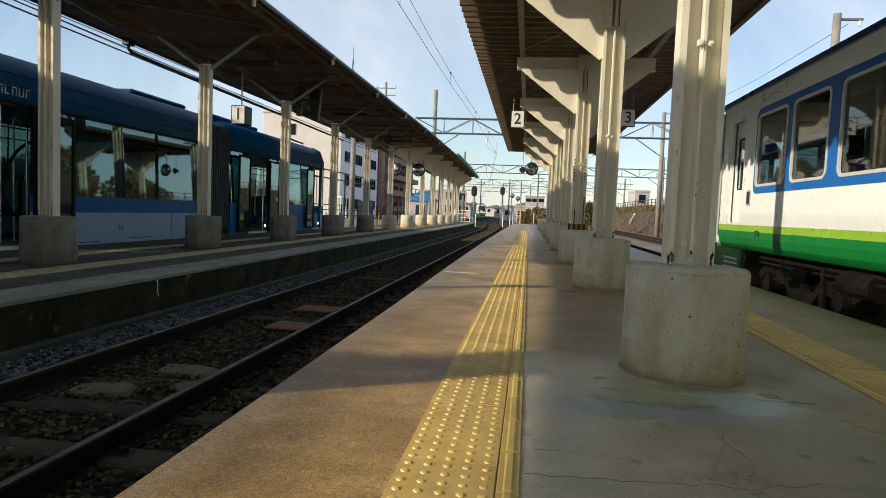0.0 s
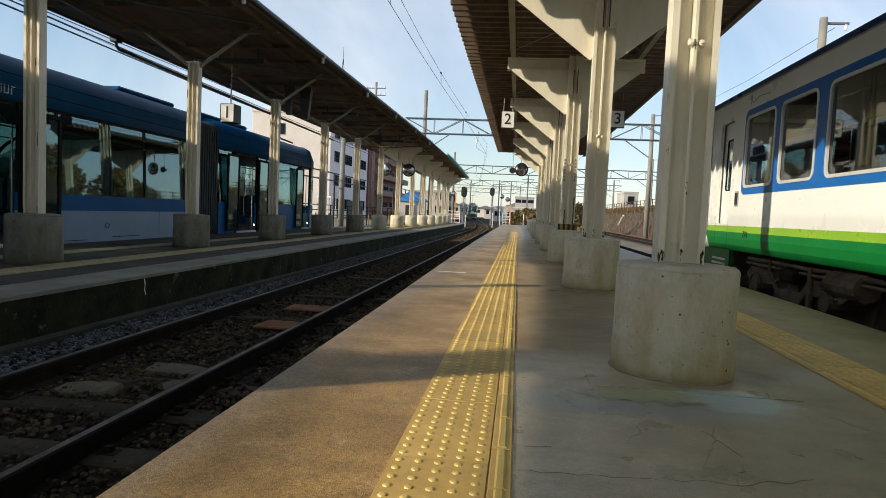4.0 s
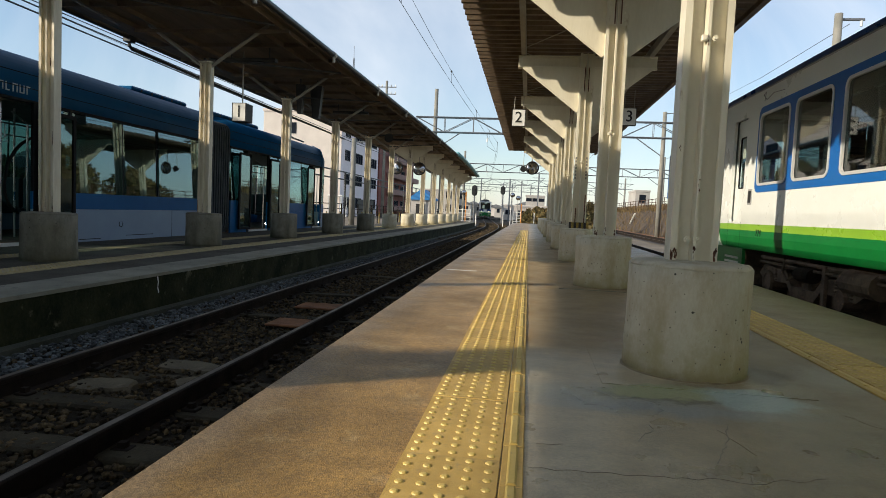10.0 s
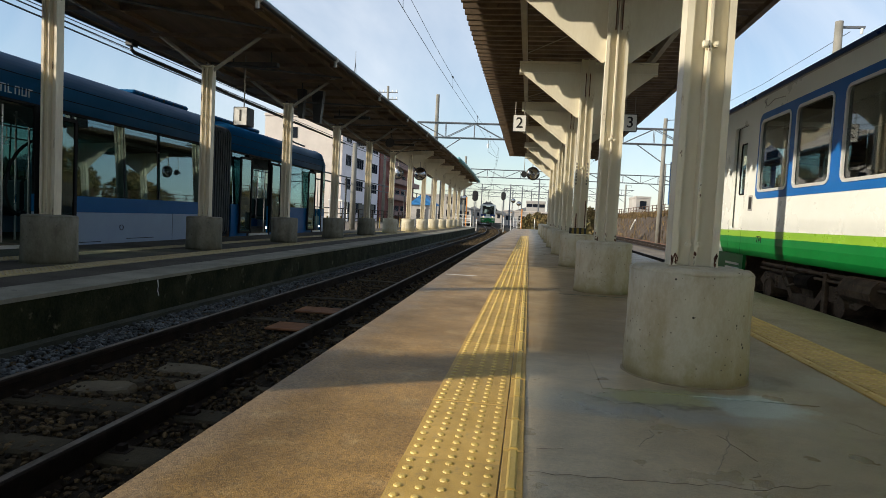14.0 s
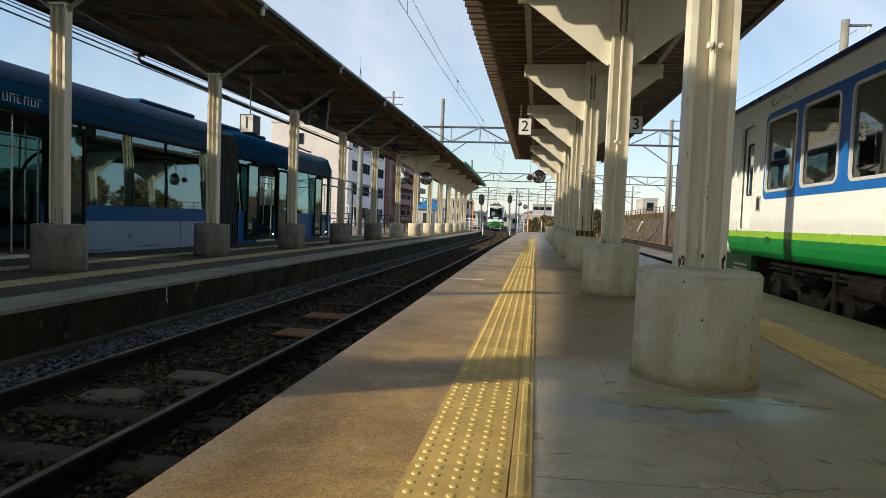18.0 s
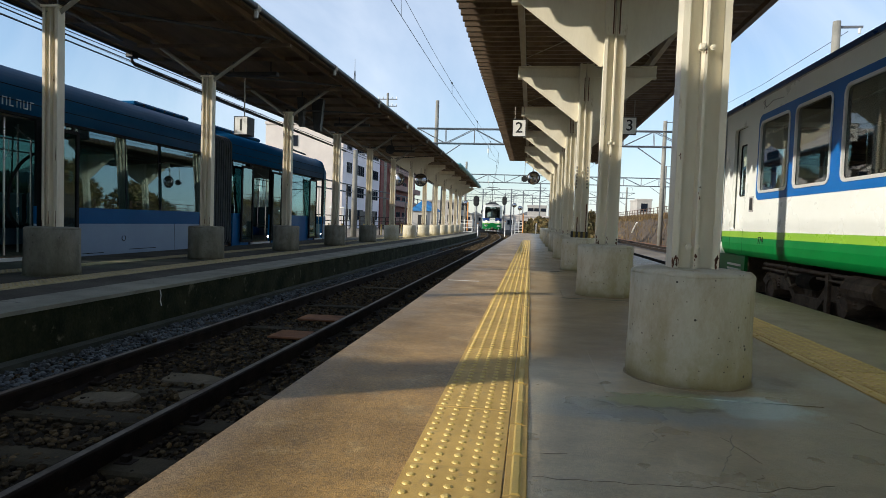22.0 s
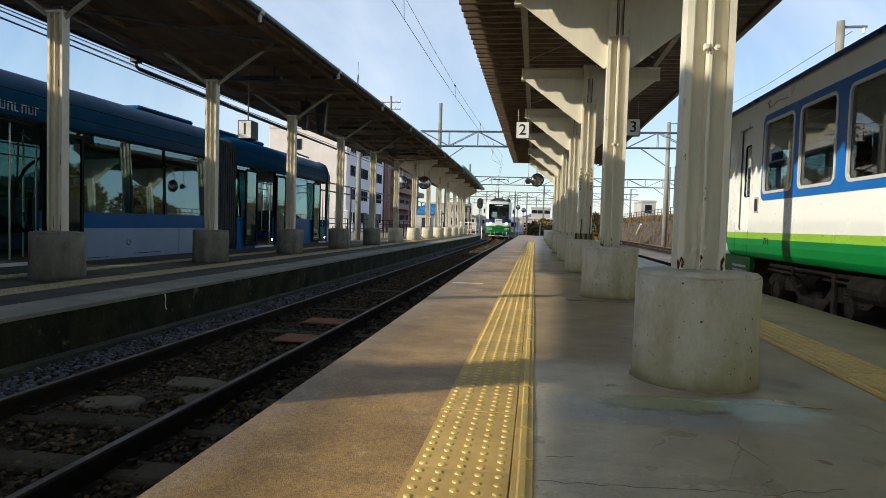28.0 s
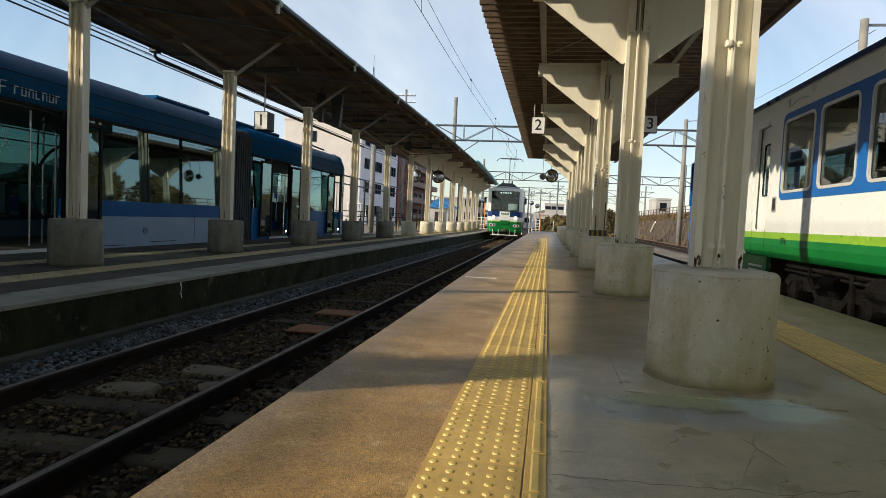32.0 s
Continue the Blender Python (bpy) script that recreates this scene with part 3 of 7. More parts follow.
def row_x(y):
    """Line of the left platform's posts."""
    return float(np.interp(y, (0, 6.92, 36, 43, 50.6), (-6.02, -5.95, -5.63, -5.68, -5.86)))


def strip_sheet(bm, xa, xb, y0, y1, step, z, z2=None):
    """A surface between two edges that are functions of y."""
    n = max(1, int((y1 - y0) / step))
    rows = []
    for i in range(n + 1):
        y = y0 + (y1 - y0) * i / n
        rows.append((bm.verts.new((xa(y), y, z)), bm.verts.new((xb(y), y, z if z2 is None else z2))))
    for a, c in zip(rows, rows[1:]):
        bm.faces.new((a[0], a[1], c[1], c[0]))
    return bm


def slab(bm, xa, xb, y0, y1, step, z0, z1):
    """A solid between two edges that are functions of y."""
    n = max(1, int((y1 - y0) / step))
    rings = []
    for i in range(n + 1):
        y = y0 + (y1 - y0) * i / n
        rings.append([(xa(y), y, z0), (xb(y), y, z0), (xb(y), y, z1), (xa(y), y, z1)])
    return loft(bm, rings)


C = lambda v: (lambda y: v)


# ---- ground, tracks and platforms ----
def ground():
    bm = bmesh.new()
    vs = [bm.verts.new(p) for p in ((-900, -300, 0), (900, -300, 0), (900, 2200, 0), (-900, 2200, 0))]
    bm.faces.new(vs)
    tagged(part("ground", bm, M["ground"], None, m=pose(0, 0, -0.66)), "brown gravelly railway ground", "ground", kind="structure")
    bm = slab(bmesh.new(), lambda y: left_edge(y) - 0.1, lambda y: right_edge(y) + 0.1, -16, 230, 3, -0.9, BED_Z)
    tagged(part("track_bed", bm, M["ballast"], None), "dark ballast bed under the near track", "ballast", kind="structure")


def rail_line(name, cx, y0, y1, step, z=RAIL_Z, label="rusty steel rails with polished heads"):
    t = thing(name, label, "railway track", kind="structure")
    prof = ((-0.0625, -0.153), (0.0625, -0.153), (0.0625, -0.142), (0.012, -0.125), (0.009, -0.045), (0.0325, -0.034), (0.0325, -0.008),
            (0.026, 0.0), (-0.026, 0.0), (-0.0325, -0.008), (-0.0325, -0.034), (-0.009, -0.045), (-0.012, -0.125), (-0.0625, -0.142))
    n = max(1, int((y1 - y0) / step))
    ys = [y0 + (y1 - y0) * i / n for i in range(n + 1)]
    for off in (-0.566, 0.566):
        bm = loft(bmesh.new(), [[(cx(y) + off + u, y, z + v) for u, v in prof] for y in ys])
        part("rail", bm, M["rail"], t, "brown rusty rail")
        bm = loft(bmesh.new(), [[(cx(y) + off + u, y, z + v) for u, v in ((-0.02, 0.0005), (0.02, 0.0005), (0.016, 0.003), (-0.016, 0.003))] for y in ys])
        part("running_surface", bm, M["railtop"], t, "polished steel running surface")
    return t


def tracks():
    near = rail_line("near_track", track_x, -14, 230, 1.5)
    me = mesh(B(-1.05, 1.05, -0.105, 0.105, -0.1, 0.0, bevel=0.015), M["sleeper"])
    rng = random.Random(4)
    for i in range(70):
        y = -3 + i * 0.64
        put("sleeper", me, near, pose(track_x(y) + rng.uniform(-.03, .03), y, BED_Z + (0.035 if i in (9, 10, 15, 18, 22) else -0.005 + rng.uniform(-.02, .02)), rng.uniform(-1, 1), rng.uniform(-1, 1), rng.uniform(-2, 2)))
    clip = mesh(box(B(-0.05, 0.05, -0.04, 0.04, 0, 0.02, bevel=0.005), -0.02, 0.02, -0.02, 0.02, 0.018, 0.05), M["rail"])
    for i in range(26):
        y = -3 + i * 0.64
        for off in (-0.566, 0.566):
            for s in (-0.085, 0.085):
                put("rail_clip", clip, near, pose(track_x(y) + off + s, y, BED_Z + 0.03))
    for cx, nm in ((-9.33, "tram_track"), (4.24, "far_platform_track"), (8.0, "siding_track")):
        rail_line(nm, C(cx), -14, 160, 30)


def stones(name, n, xf, y0, y1, z, size, material, seed, label):
    rng = np.random.default_rng(seed)
    base = [(x, y, z) for x in (-.62, .62) for y in (-.62, .62) for z in (-.62, .62)] + [(1, 0, 0), (-1, 0, 0), (0, 1, 0), (0, -1, 0), (0, 0, 1), (0, 0, -1)]
    rim = {8: (4, 6, 7, 5), 9: (0, 1, 3, 2), 10: (2, 3, 7, 6), 11: (0, 4, 5, 1), 12: (1, 5, 7, 3), 13: (0, 2, 6, 4)}
    tri = np.array([(q[k], q[(k + 1) % 4], c) for c, q in rim.items() for k in range(4)])
    base = np.array(base, float)
    y = y0 + (y1 - y0) * rng.random(n) ** 1.7
    x = np.array([xf(v, r) for v, r in zip(y, rng.random(n))])
    s = size * rng.uniform(0.6, 1.35, (n, 1, 1))
    v = base[None] * rng.uniform(0.75, 1.1, (n, 14, 1)) * s * np.stack([rng.uniform(0.75, 1.25, n), rng.uniform(0.7, 1.1, n), rng.uniform(0.5, 0.85, n)], -1)[:, None]
    v += rng.normal(0, 0.07, (n, 14, 3)) * s
    a = rng.uniform(0, 6.283, n)
    ca, sa = np.cos(a)[:, None], np.sin(a)[:, None]
    v = np.stack([v[..., 0] * ca - v[..., 1] * sa, v[..., 0] * sa + v[..., 1] * ca, v[..., 2]], -1)
    v += np.stack([x, y, z + rng.uniform(-0.012, 0.022, n)], -1)[:, None]
    f = (tri[None] + 14 * np.arange(n)[:, None, None]).reshape(-1, 3)
    me = bpy.data.meshes.new("mesh")
    me.from_pydata(v.reshape(-1, 3).tolist(), [], f.tolist())
    me.materials.append(material)
    tagged(new(name, me), label, "ballast", kind="stuff")


def platforms():
    end = 50
    ramp = 60
    # platform under the camera
    t = thing("platform_right", "worn brown concrete island platform", "platform", kind="structure")
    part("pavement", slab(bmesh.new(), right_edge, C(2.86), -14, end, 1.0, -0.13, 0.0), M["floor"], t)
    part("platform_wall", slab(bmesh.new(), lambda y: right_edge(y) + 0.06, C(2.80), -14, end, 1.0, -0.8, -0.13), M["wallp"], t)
    bm = bmesh.new()
    loft(bm, [[(right_edge(y), y, -0.8), (2.86, y, -0.8), (2.86, y, z), (right_edge(y), y, z)] for y, z in ((end, 0), (55, -0.25), (ramp, -0.55))])
    part("ramp", bm, M["floor"], t)
    # platform across the near track
    t = thing("platform_left", "dark asphalt island platform with pale concrete coping", "platform", kind="structure")
    part("pavement", slab(bmesh.new(), C(-7.85), lambda y: left_edge(y) - 0.55, -14, 52, 1.0, -0.3, LEFT_Z - 0.004), M["floor_l"], t)
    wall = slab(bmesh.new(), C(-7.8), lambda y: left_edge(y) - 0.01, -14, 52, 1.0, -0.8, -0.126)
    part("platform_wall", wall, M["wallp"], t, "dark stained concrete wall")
    rng = random.Random(2)
    y = -14.0
    while y < 51:
        part("coping_slab", slab(bmesh.new(), lambda v: left_edge(v) - 0.55, left_edge, y + 0.004, y + 1.996, 1.0, -0.125, LEFT_Z + rng.uniform(-.004, .004)), M["coping"], t)
        y += 2.0
    bm = bmesh.new()
    pts = [(6.325, -0.13), (6.35, -0.13), (6.362, -0.19), (6.352, -0.25), (6.375, -0.31), (6.362, -0.32), (6.338, -0.26), (6.346, -0.19)]
    f = bm.faces.new([bm.verts.new((left_edge(6.35) - 0.004, u, v)) for u, v in pts])
    part("lime_streak", bm, M["signw"], t, "white lime streak on the wall")
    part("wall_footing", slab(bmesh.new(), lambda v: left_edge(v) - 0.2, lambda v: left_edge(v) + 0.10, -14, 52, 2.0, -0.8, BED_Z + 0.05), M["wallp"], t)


def crack(points, width, seed, material="crack", label="fine dark crack in the platform floor"):
    """A thin wandering line lying in the floor."""
    rng = random.Random(seed)
    pts = []
    for (x0, y0), (x1, y1) in zip(points, points[1:]):
        n = max(2, int(math.hypot(x1 - x0, y1 - y0) / 0.035))
        pts += [(x0 + (x1 - x0) * k / n + rng.uniform(-.014, .014), y0 + (y1 - y0) * k / n + rng.uniform(-.014, .014)) for k in range(n)]
    pts.append(points[-1])
    rings = []
    for i, (x, y) in enumerate(pts):
        (xa, ya), (xb, yb) = pts[max(0, i - 1)], pts[min(len(pts) - 1, i + 1)]
        d = math.hypot(xb - xa, yb - ya) or 1
        w = width * rng.uniform(0.05, 0.55)
        nx, ny = -(yb - ya) / d * w, (xb - xa) / d * w
        rings.append([(x - nx, y - ny, -0.002), (x + nx, y + ny, -0.002), (x + nx * .8, y + ny * .8, 0.0012), (x - nx * .8, y - ny * .8, 0.0012)])
    tagged(part("floor_crack", loft(bmesh.new(), rings), M[material], None), label, "crack", "cracks in the floor", kind="structure")


def floor_cracks():
    for k, (pts, w) in enumerate((
            ([(0.05, 1.79), (0.27, 1.80), (0.55, 1.83), (0.70, 1.84), (0.95, 1.93)], 0.0022), ([(0.73, 2.30), (0.79, 2.10), (0.75, 1.95), (0.70, 1.84)], 0.0018),
            ([(0.06, 2.0), (0.16, 2.01)], 0.0025), ([(1.32, 2.62), (1.5, 2.30)], 0.0014))):
        crack(pts, w, 60 + k)
    crack([(0.80, 2.36), (0.72, 2.17), (0.64, 1.97)], 0.005, 66, "scrape", "pale scrape across the platform floor")
    crack([(0.50, 2.28), (0.42, 2.10)], 0.004, 67, "scrape", "pale scrape across the platform floor")


def wall_foot():
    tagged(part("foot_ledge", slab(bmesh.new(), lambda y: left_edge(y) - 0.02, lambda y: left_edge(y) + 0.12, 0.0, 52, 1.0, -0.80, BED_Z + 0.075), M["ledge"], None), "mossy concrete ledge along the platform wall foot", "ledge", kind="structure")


def tactile(name, x, y0, n, z, flip, label, kind="tile"):
    """A row of dotted yellow blocks, with the narrow bar blocks that mark the platform's inner side."""
    t = thing(name, label, "tactile paving", kind="structure", m=pose(0, 0, z))
    bm = B(0.001, 0.299, 0.001, 0.299, -0.02, 0.008)
    for i in range(5):
        for j in range(5):
            c = (0.03 + 0.06 * i, 0.03 + 0.06 * j)
            loft(bm, [[(c[0] + r * math.cos(a * 0.7854), c[1] + r * math.sin(a * 0.7854), h) for a in range(8)] for r, h in ((0.0135, 0.008), (0.0115, 0.0112), (0.0065, 0.0127))])
    tile = mesh(bm, [M[kind], M[kind + "_dot"]])
    for p in tile.polygons:
        p.material_index = 1 if p.center.z > 0.0085 else 0
    bm = B(0.002, 0.068, 0.002, 0.298, -0.02, 0.008, bevel=0.002)
    prism(bm, ((0.020, 0.008), (0.050, 0.008), (0.044, 0.0145), (0.026, 0.0145)), 0.01, 0.29, "y")
    bar = mesh(bm, [M[kind], M[kind + "_dot"]])
    for p in bar.polygons:
        p.material_index = 1 if p.center.z > 0.0085 else 0
    rng = random.Random(8)
    line = x if callable(x) else C(x)
    for i in range(n):
        y = y0 + 0.3 * i
        x = line(y)
        put("dot_tile", tile, t, pose(x, y, rng.uniform(-.002, .001), rng.uniform(-.2, .2), 0, rng.uniform(-.15, .15)))
        if flip is not None:
            put("bar_tile", bar, t, pose(x + (0.302 if flip > 0 else -0.072), y + 0.13, rng.uniform(-.002, .001)))


# ---- canopies ----
POST_Y0, PITCH = 3.25, 3.636


def post_profile(w=0.115, d=0.062):
    """Two flanged rails side by side, seen in section."""
    f = 0.021
    return ((-w, -d), (-w + 1.6 * f, -d), (-w + f, -d * 0.25), (-f * 0.6, -d * 0.25), (-f * 0.35, -d * 1.12), (f * 0.35, -d * 1.12), (f * 0.6, -d * 0.25),
            (w - f, -d * 0.25), (w - 1.6 * f, -d), (w, -d), (w, d), (w - 1.6 * f, d), (w - f, d * 0.25), (f * 0.6, d * 0.25), (f * 0.35, d * 1.12),
            (-f * 0.35, d * 1.12), (-f * 0.6, d * 0.25), (-w + f, d * 0.25), (-w + 1.6 * f, d), (-w, d))


def bolt(bm, x, y, z, r=0.016, h=0.02):
    tube(bm, (x, y, z), (x, y - h, z), r, 6)
    return tube(bm, (x, y - h, z), (x, y - h - 0.012, z), r * 0.5, 6)


def pedestal_meshes(r=0.300, h=0.555, rough=0.004, seed=1, material="pedestal"):
    """Drum, top screed and foot fillet of one pedestal."""
    rng = random.Random(seed)

    def turn(rows, smooth=True, material=material):
        rings = []
        for rr, z in rows:
            rings.append([((rr + rng.uniform(-rough, rough)) * math.cos(a), (rr + rng.uniform(-rough, rough)) * math.sin(a), z + rng.uniform(-rough, rough) * 0.4) for a in [2 * math.pi * i / 48 for i in range(48)]])
        return mesh(loft(bmesh.new(), rings), M[material], smooth)
    return (turn(((r + 0.004, 0.0), (r + 0.002, 0.06), (r, 0.16), (r - 0.003, 0.25), (r - 0.004, 0.42), (r - 0.002, h - 0.022))),
            turn(((r - 0.003, h - 0.024), (r - 0.006, h - 0.012), (r - 0.024, h), (r * 0.6, h + 0.006), (0.02, h + 0.008))),
            turn(((r + 0.016, 0.001), (r + 0.012, 0.003), (r + 0.006, 0.008), (r - 0.01, 0.014)), material="patch" if material == "pedestal" else material))


def pedestal(mes, x, y, z, rz, label):
    t = thing("concrete_pedestal", label, "pedestal", "pedestals of the canopy posts", pose(x, y, z, 0, 0, rz))
    for nm, me in zip(("drum", "top_screed", "foot_fillet"), mes):
        put(nm, me, t)
    return t


def gusset_post(x, y, z, height, base, reach, label, drop=0.72, coat="paint"):
    """A canopy post of paired rails with a cross beam and two triangular gussets."""
    t = thing("canopy_post", label, "canopy post", "canopy posts", pose(x, y, z))
    top = height - 0.22
    part("column", prism(bmesh.new(), post_profile(), base, height, "z"), M[coat], t, "cream column of paired rails")
    bm = bmesh.new()
    prism(bm, ((-0.05, height - 0.01), (-0.05, height - 0.028), (-0.006, height - 0.035), (-0.006, height - 0.185), (-0.05, top + 0.018), (-0.05, top), (0.05, top),
               (0.05, top + 0.018), (0.006, height - 0.185), (0.006, height - 0.035), (0.05, height - 0.028), (0.05, height - 0.01)), 0, 1, "x")
    for v in bm.verts:
        v.co.x = -reach if v.co.x < 0.5 else reach
    for v in bm.verts:
        v.co.y += 0.14
    part("cross_beam", bm, M[coat], t)
    for s in (-1, 1):
        a, c = 0.115 * s, (reach - 0.08) * s
        pts = [(a, top - drop), (a, top), (c, top), (c, top - 0.03), (a + 0.03 * s, top - drop - 0.02)]
        part("gusset", prism(bmesh.new(), pts, 0.005, 0.02, "y"), M[coat], t, "triangular cream gusset plate")
        bm = bmesh.new()
        prism(bm, ((a, -0.078), (a * 0.18, -0.078), (a * 0.18, -0.066), (a, -0.066)), top - 0.42, top + 0.0, "z")
        for k in range(5):
            bolt(bm, a * 0.6, -0.076, top - 0.37 + 0.08 * k, 0.012, 0.012)
        part("splice_plate", bm, M[coat], t)
        part("splice_slot", B(min(a * 0.22, a * 0.34), max(a * 0.22, a * 0.34), -0.0795, -0.077, top - 0.41, top - 0.02), M["rust"], t, "dark open seam beside the splice plate")
    for zz, xs in ((1.66, (-0.02, 0.03)), (base + 0.12, (-0.035, 0.02))):
        for xx in xs:
            part("bolt", bolt(bmesh.new(), xx, -0.05, zz), M[coat], t)
    part("conduit_clip", B(-0.035, -0.005, -0.078, -0.05, 1.645, 1.678, bevel=0.004), M[coat], t)
    rng = random.Random(int(y * 10))
    def flake(xx, zz, w, h):
        d = 0.0628 if abs(xx) > 0.05 else 0.0702
        pts = [(xx + w * math.cos(a) * rng.uniform(0.35, 1.3), zz + h * math.sin(a) * rng.uniform(0.4, 1.2)) for a in [2 * math.pi * k / 9 for k in range(9)]]
        part("rust_patch", prism(bmesh.new(), pts, -d - 0.0015, -d + 0.001, "y"), M["rust"], t, "flaking rust on the column")
    for xx, lo in ((-0.104, 0.075), (-0.088, 0.05), (0.0, 0.09), (0.1, 0.055), (0.0, rng.uniform(0.3, 1.2)), (-0.1, rng.uniform(0.3, 1.4)), (0.0, 1.1)):
        for k in range(6 if lo < 0.2 else 3):
            h = rng.uniform(0.008, 0.026) if lo < 0.2 else rng.uniform(0.004, 0.012)
            flake(xx + rng.uniform(-0.007, 0.007), base + 0.02 + (rng.random() * lo if lo < 0.2 else lo + rng.uniform(-0.04, 0.04)), rng.uniform(0.002, 0.0065) * (1 if lo < 0.2 else 0.6), h)
    return t


def right_canopy():
    me = [pedestal_meshes(seed=s) for s in (1, 2, 3)]
    last = 10
    for i in range(-3, last):
        y = POST_Y0 + PITCH * i
        pedestal(me[i % 3], 0.835, y, 0, 50 * i, "round pale concrete pedestal on the platform floor")
        tagged(part("floor_patch", B(0.38, 1.31, y - 0.43, y + 0.45, -0.01, 0.0035), M["floor"], None), "rough mortar patch round a pedestal foot", "floor patch", "patches round the pedestals", kind="structure")
        if i > 0:
            tagged(part("pale_joint", B(0.36, 1.20, y - 0.455, y - 0.432, -0.01, 0.0045), M["coping"], None), "pale mortar joint in the platform floor", "floor joint", kind="structure")
        if i < 7:
            gusset_post(0.835, y, 0, 3.45, 0.55, 1.14, "cream painted steel canopy post with bolted gussets")
    t = thing("canopy_roof_right", "brown folded-steel platform canopy roof with open eaves", "canopy roof", kind="structure")
    y0, y1, p = -11.5, 27.9, 0.25
    prof = []
    k = 0
    while y0 + p * k < y1:
        y = y0 + p * k
        prof += [(y, 3.71), (y + 0.06, 3.71), (y + 0.125, 3.575), (y + 0.19, 3.575)]
        k += 1
    prof = prof + [(u, v + 0.006) for u, v in reversed(prof)]
    bm = bmesh.new()
    n = len(prof) // 2
    for xx in ((-1.05, 2.80),):
        vr = [[bm.verts.new((x, u, v)) for u, v in prof] for x in xx]
        for i in range(len(prof)):
            j = (i + 1) % len(prof)
            bm.faces.new((vr[0][i], vr[0][j], vr[1][j], vr[1][i]))
        for r in vr:
            for i in range(n - 1):
                bm.faces.new((r[i], r[i + 1], r[2 * n - 2 - i], r[2 * n - 1 - i]))
    part("folded_sheet", bm, M["deck"], t)
    for x in (-0.22, 1.88):
        part("purlin", B(x - 0.04, x + 0.04, y0 + 0.1, y1 - 0.1, 3.45, 3.572), M["steelp"], t, "cream steel purlin")
    bm = bmesh.new()
    for i in range(0, 7):
        y = POST_Y0 + PITCH * i
        for s in (1, -1):
            tube(bm, (0.83 - 1.0 * s, y + 0.2, 3.5), (0.83 + 1.0 * s, y + PITCH - 0.2, 3.5), 0.008, 5)
    part("bracing_rod", bm, M["steelp"], t)
    bm = bmesh.new()
    box(bm, 2.72, 2.80, y0, y1, 3.50, 3.573)
    part("eave_angle", bm, M["deck"], t)


def brace_post(x, y, z, top, base, label):
    """A canopy post of paired rails whose two braces rise to the roof."""
    t = thing("canopy_post", label, "canopy post", "canopy posts", pose(x, y, z))
    part("column", prism(bmesh.new(), post_profile(0.105, 0.06), base, top, "z"), M["paint_old"], t, "streaked cream column of paired rails")
    rng = random.Random(int(y * 7))
    for k in range(9):
        xx = rng.choice((-0.1, -0.02, 0.0, 0.02, 0.09))
        zz = rng.choice((base + 0.01, base + 0.05, rng.uniform(base + 0.2, top - 0.5)))
        h, w = rng.uniform(0.05, 0.22), rng.uniform(0.002, 0.006)
        d = 0.0615 if abs(xx) > 0.05 else 0.0685 if xx == 0 else 0.018
        part("rust_patch", loft(bmesh.new(), [[(xx + w * u * q, -d - 0.001 + 0.008 * v, zz + h * e) for u, v in ((-1, 0), (1, 0), (1, 1), (-1, 1))] for e, q in ((0.0, 0.6), (0.2, 1.0), (0.6, 0.7), (1.0, 0.2))]), M["rust"], t, "rust breaking through the paint")
    for s in (-1, 1):
        bm = bmesh.new()
        tube(bm, (0.08 * s, 0, top - 0.06), (1.15 * s, 0, 3.90 - z), 0.036, 4)
        part("brace", bm, M["steelp"], t)
    part("cap_plate", B(-0.125, 0.125, -0.08, 0.08, top - 0.01, top + 0.02, bevel=0.005), M["paint"], t)
    bm = bmesh.new()
    box(bm, -1.42, 1.55, -0.035, 0.035, 3.76 - z, 3.82 - z)
    part("rafter", bm, M["boards"], t)
    return t


def roof_z(y):
    """Underside of the boarded roof."""
    return float(np.interp(y, (24, 51), (3.92, 3.70)))


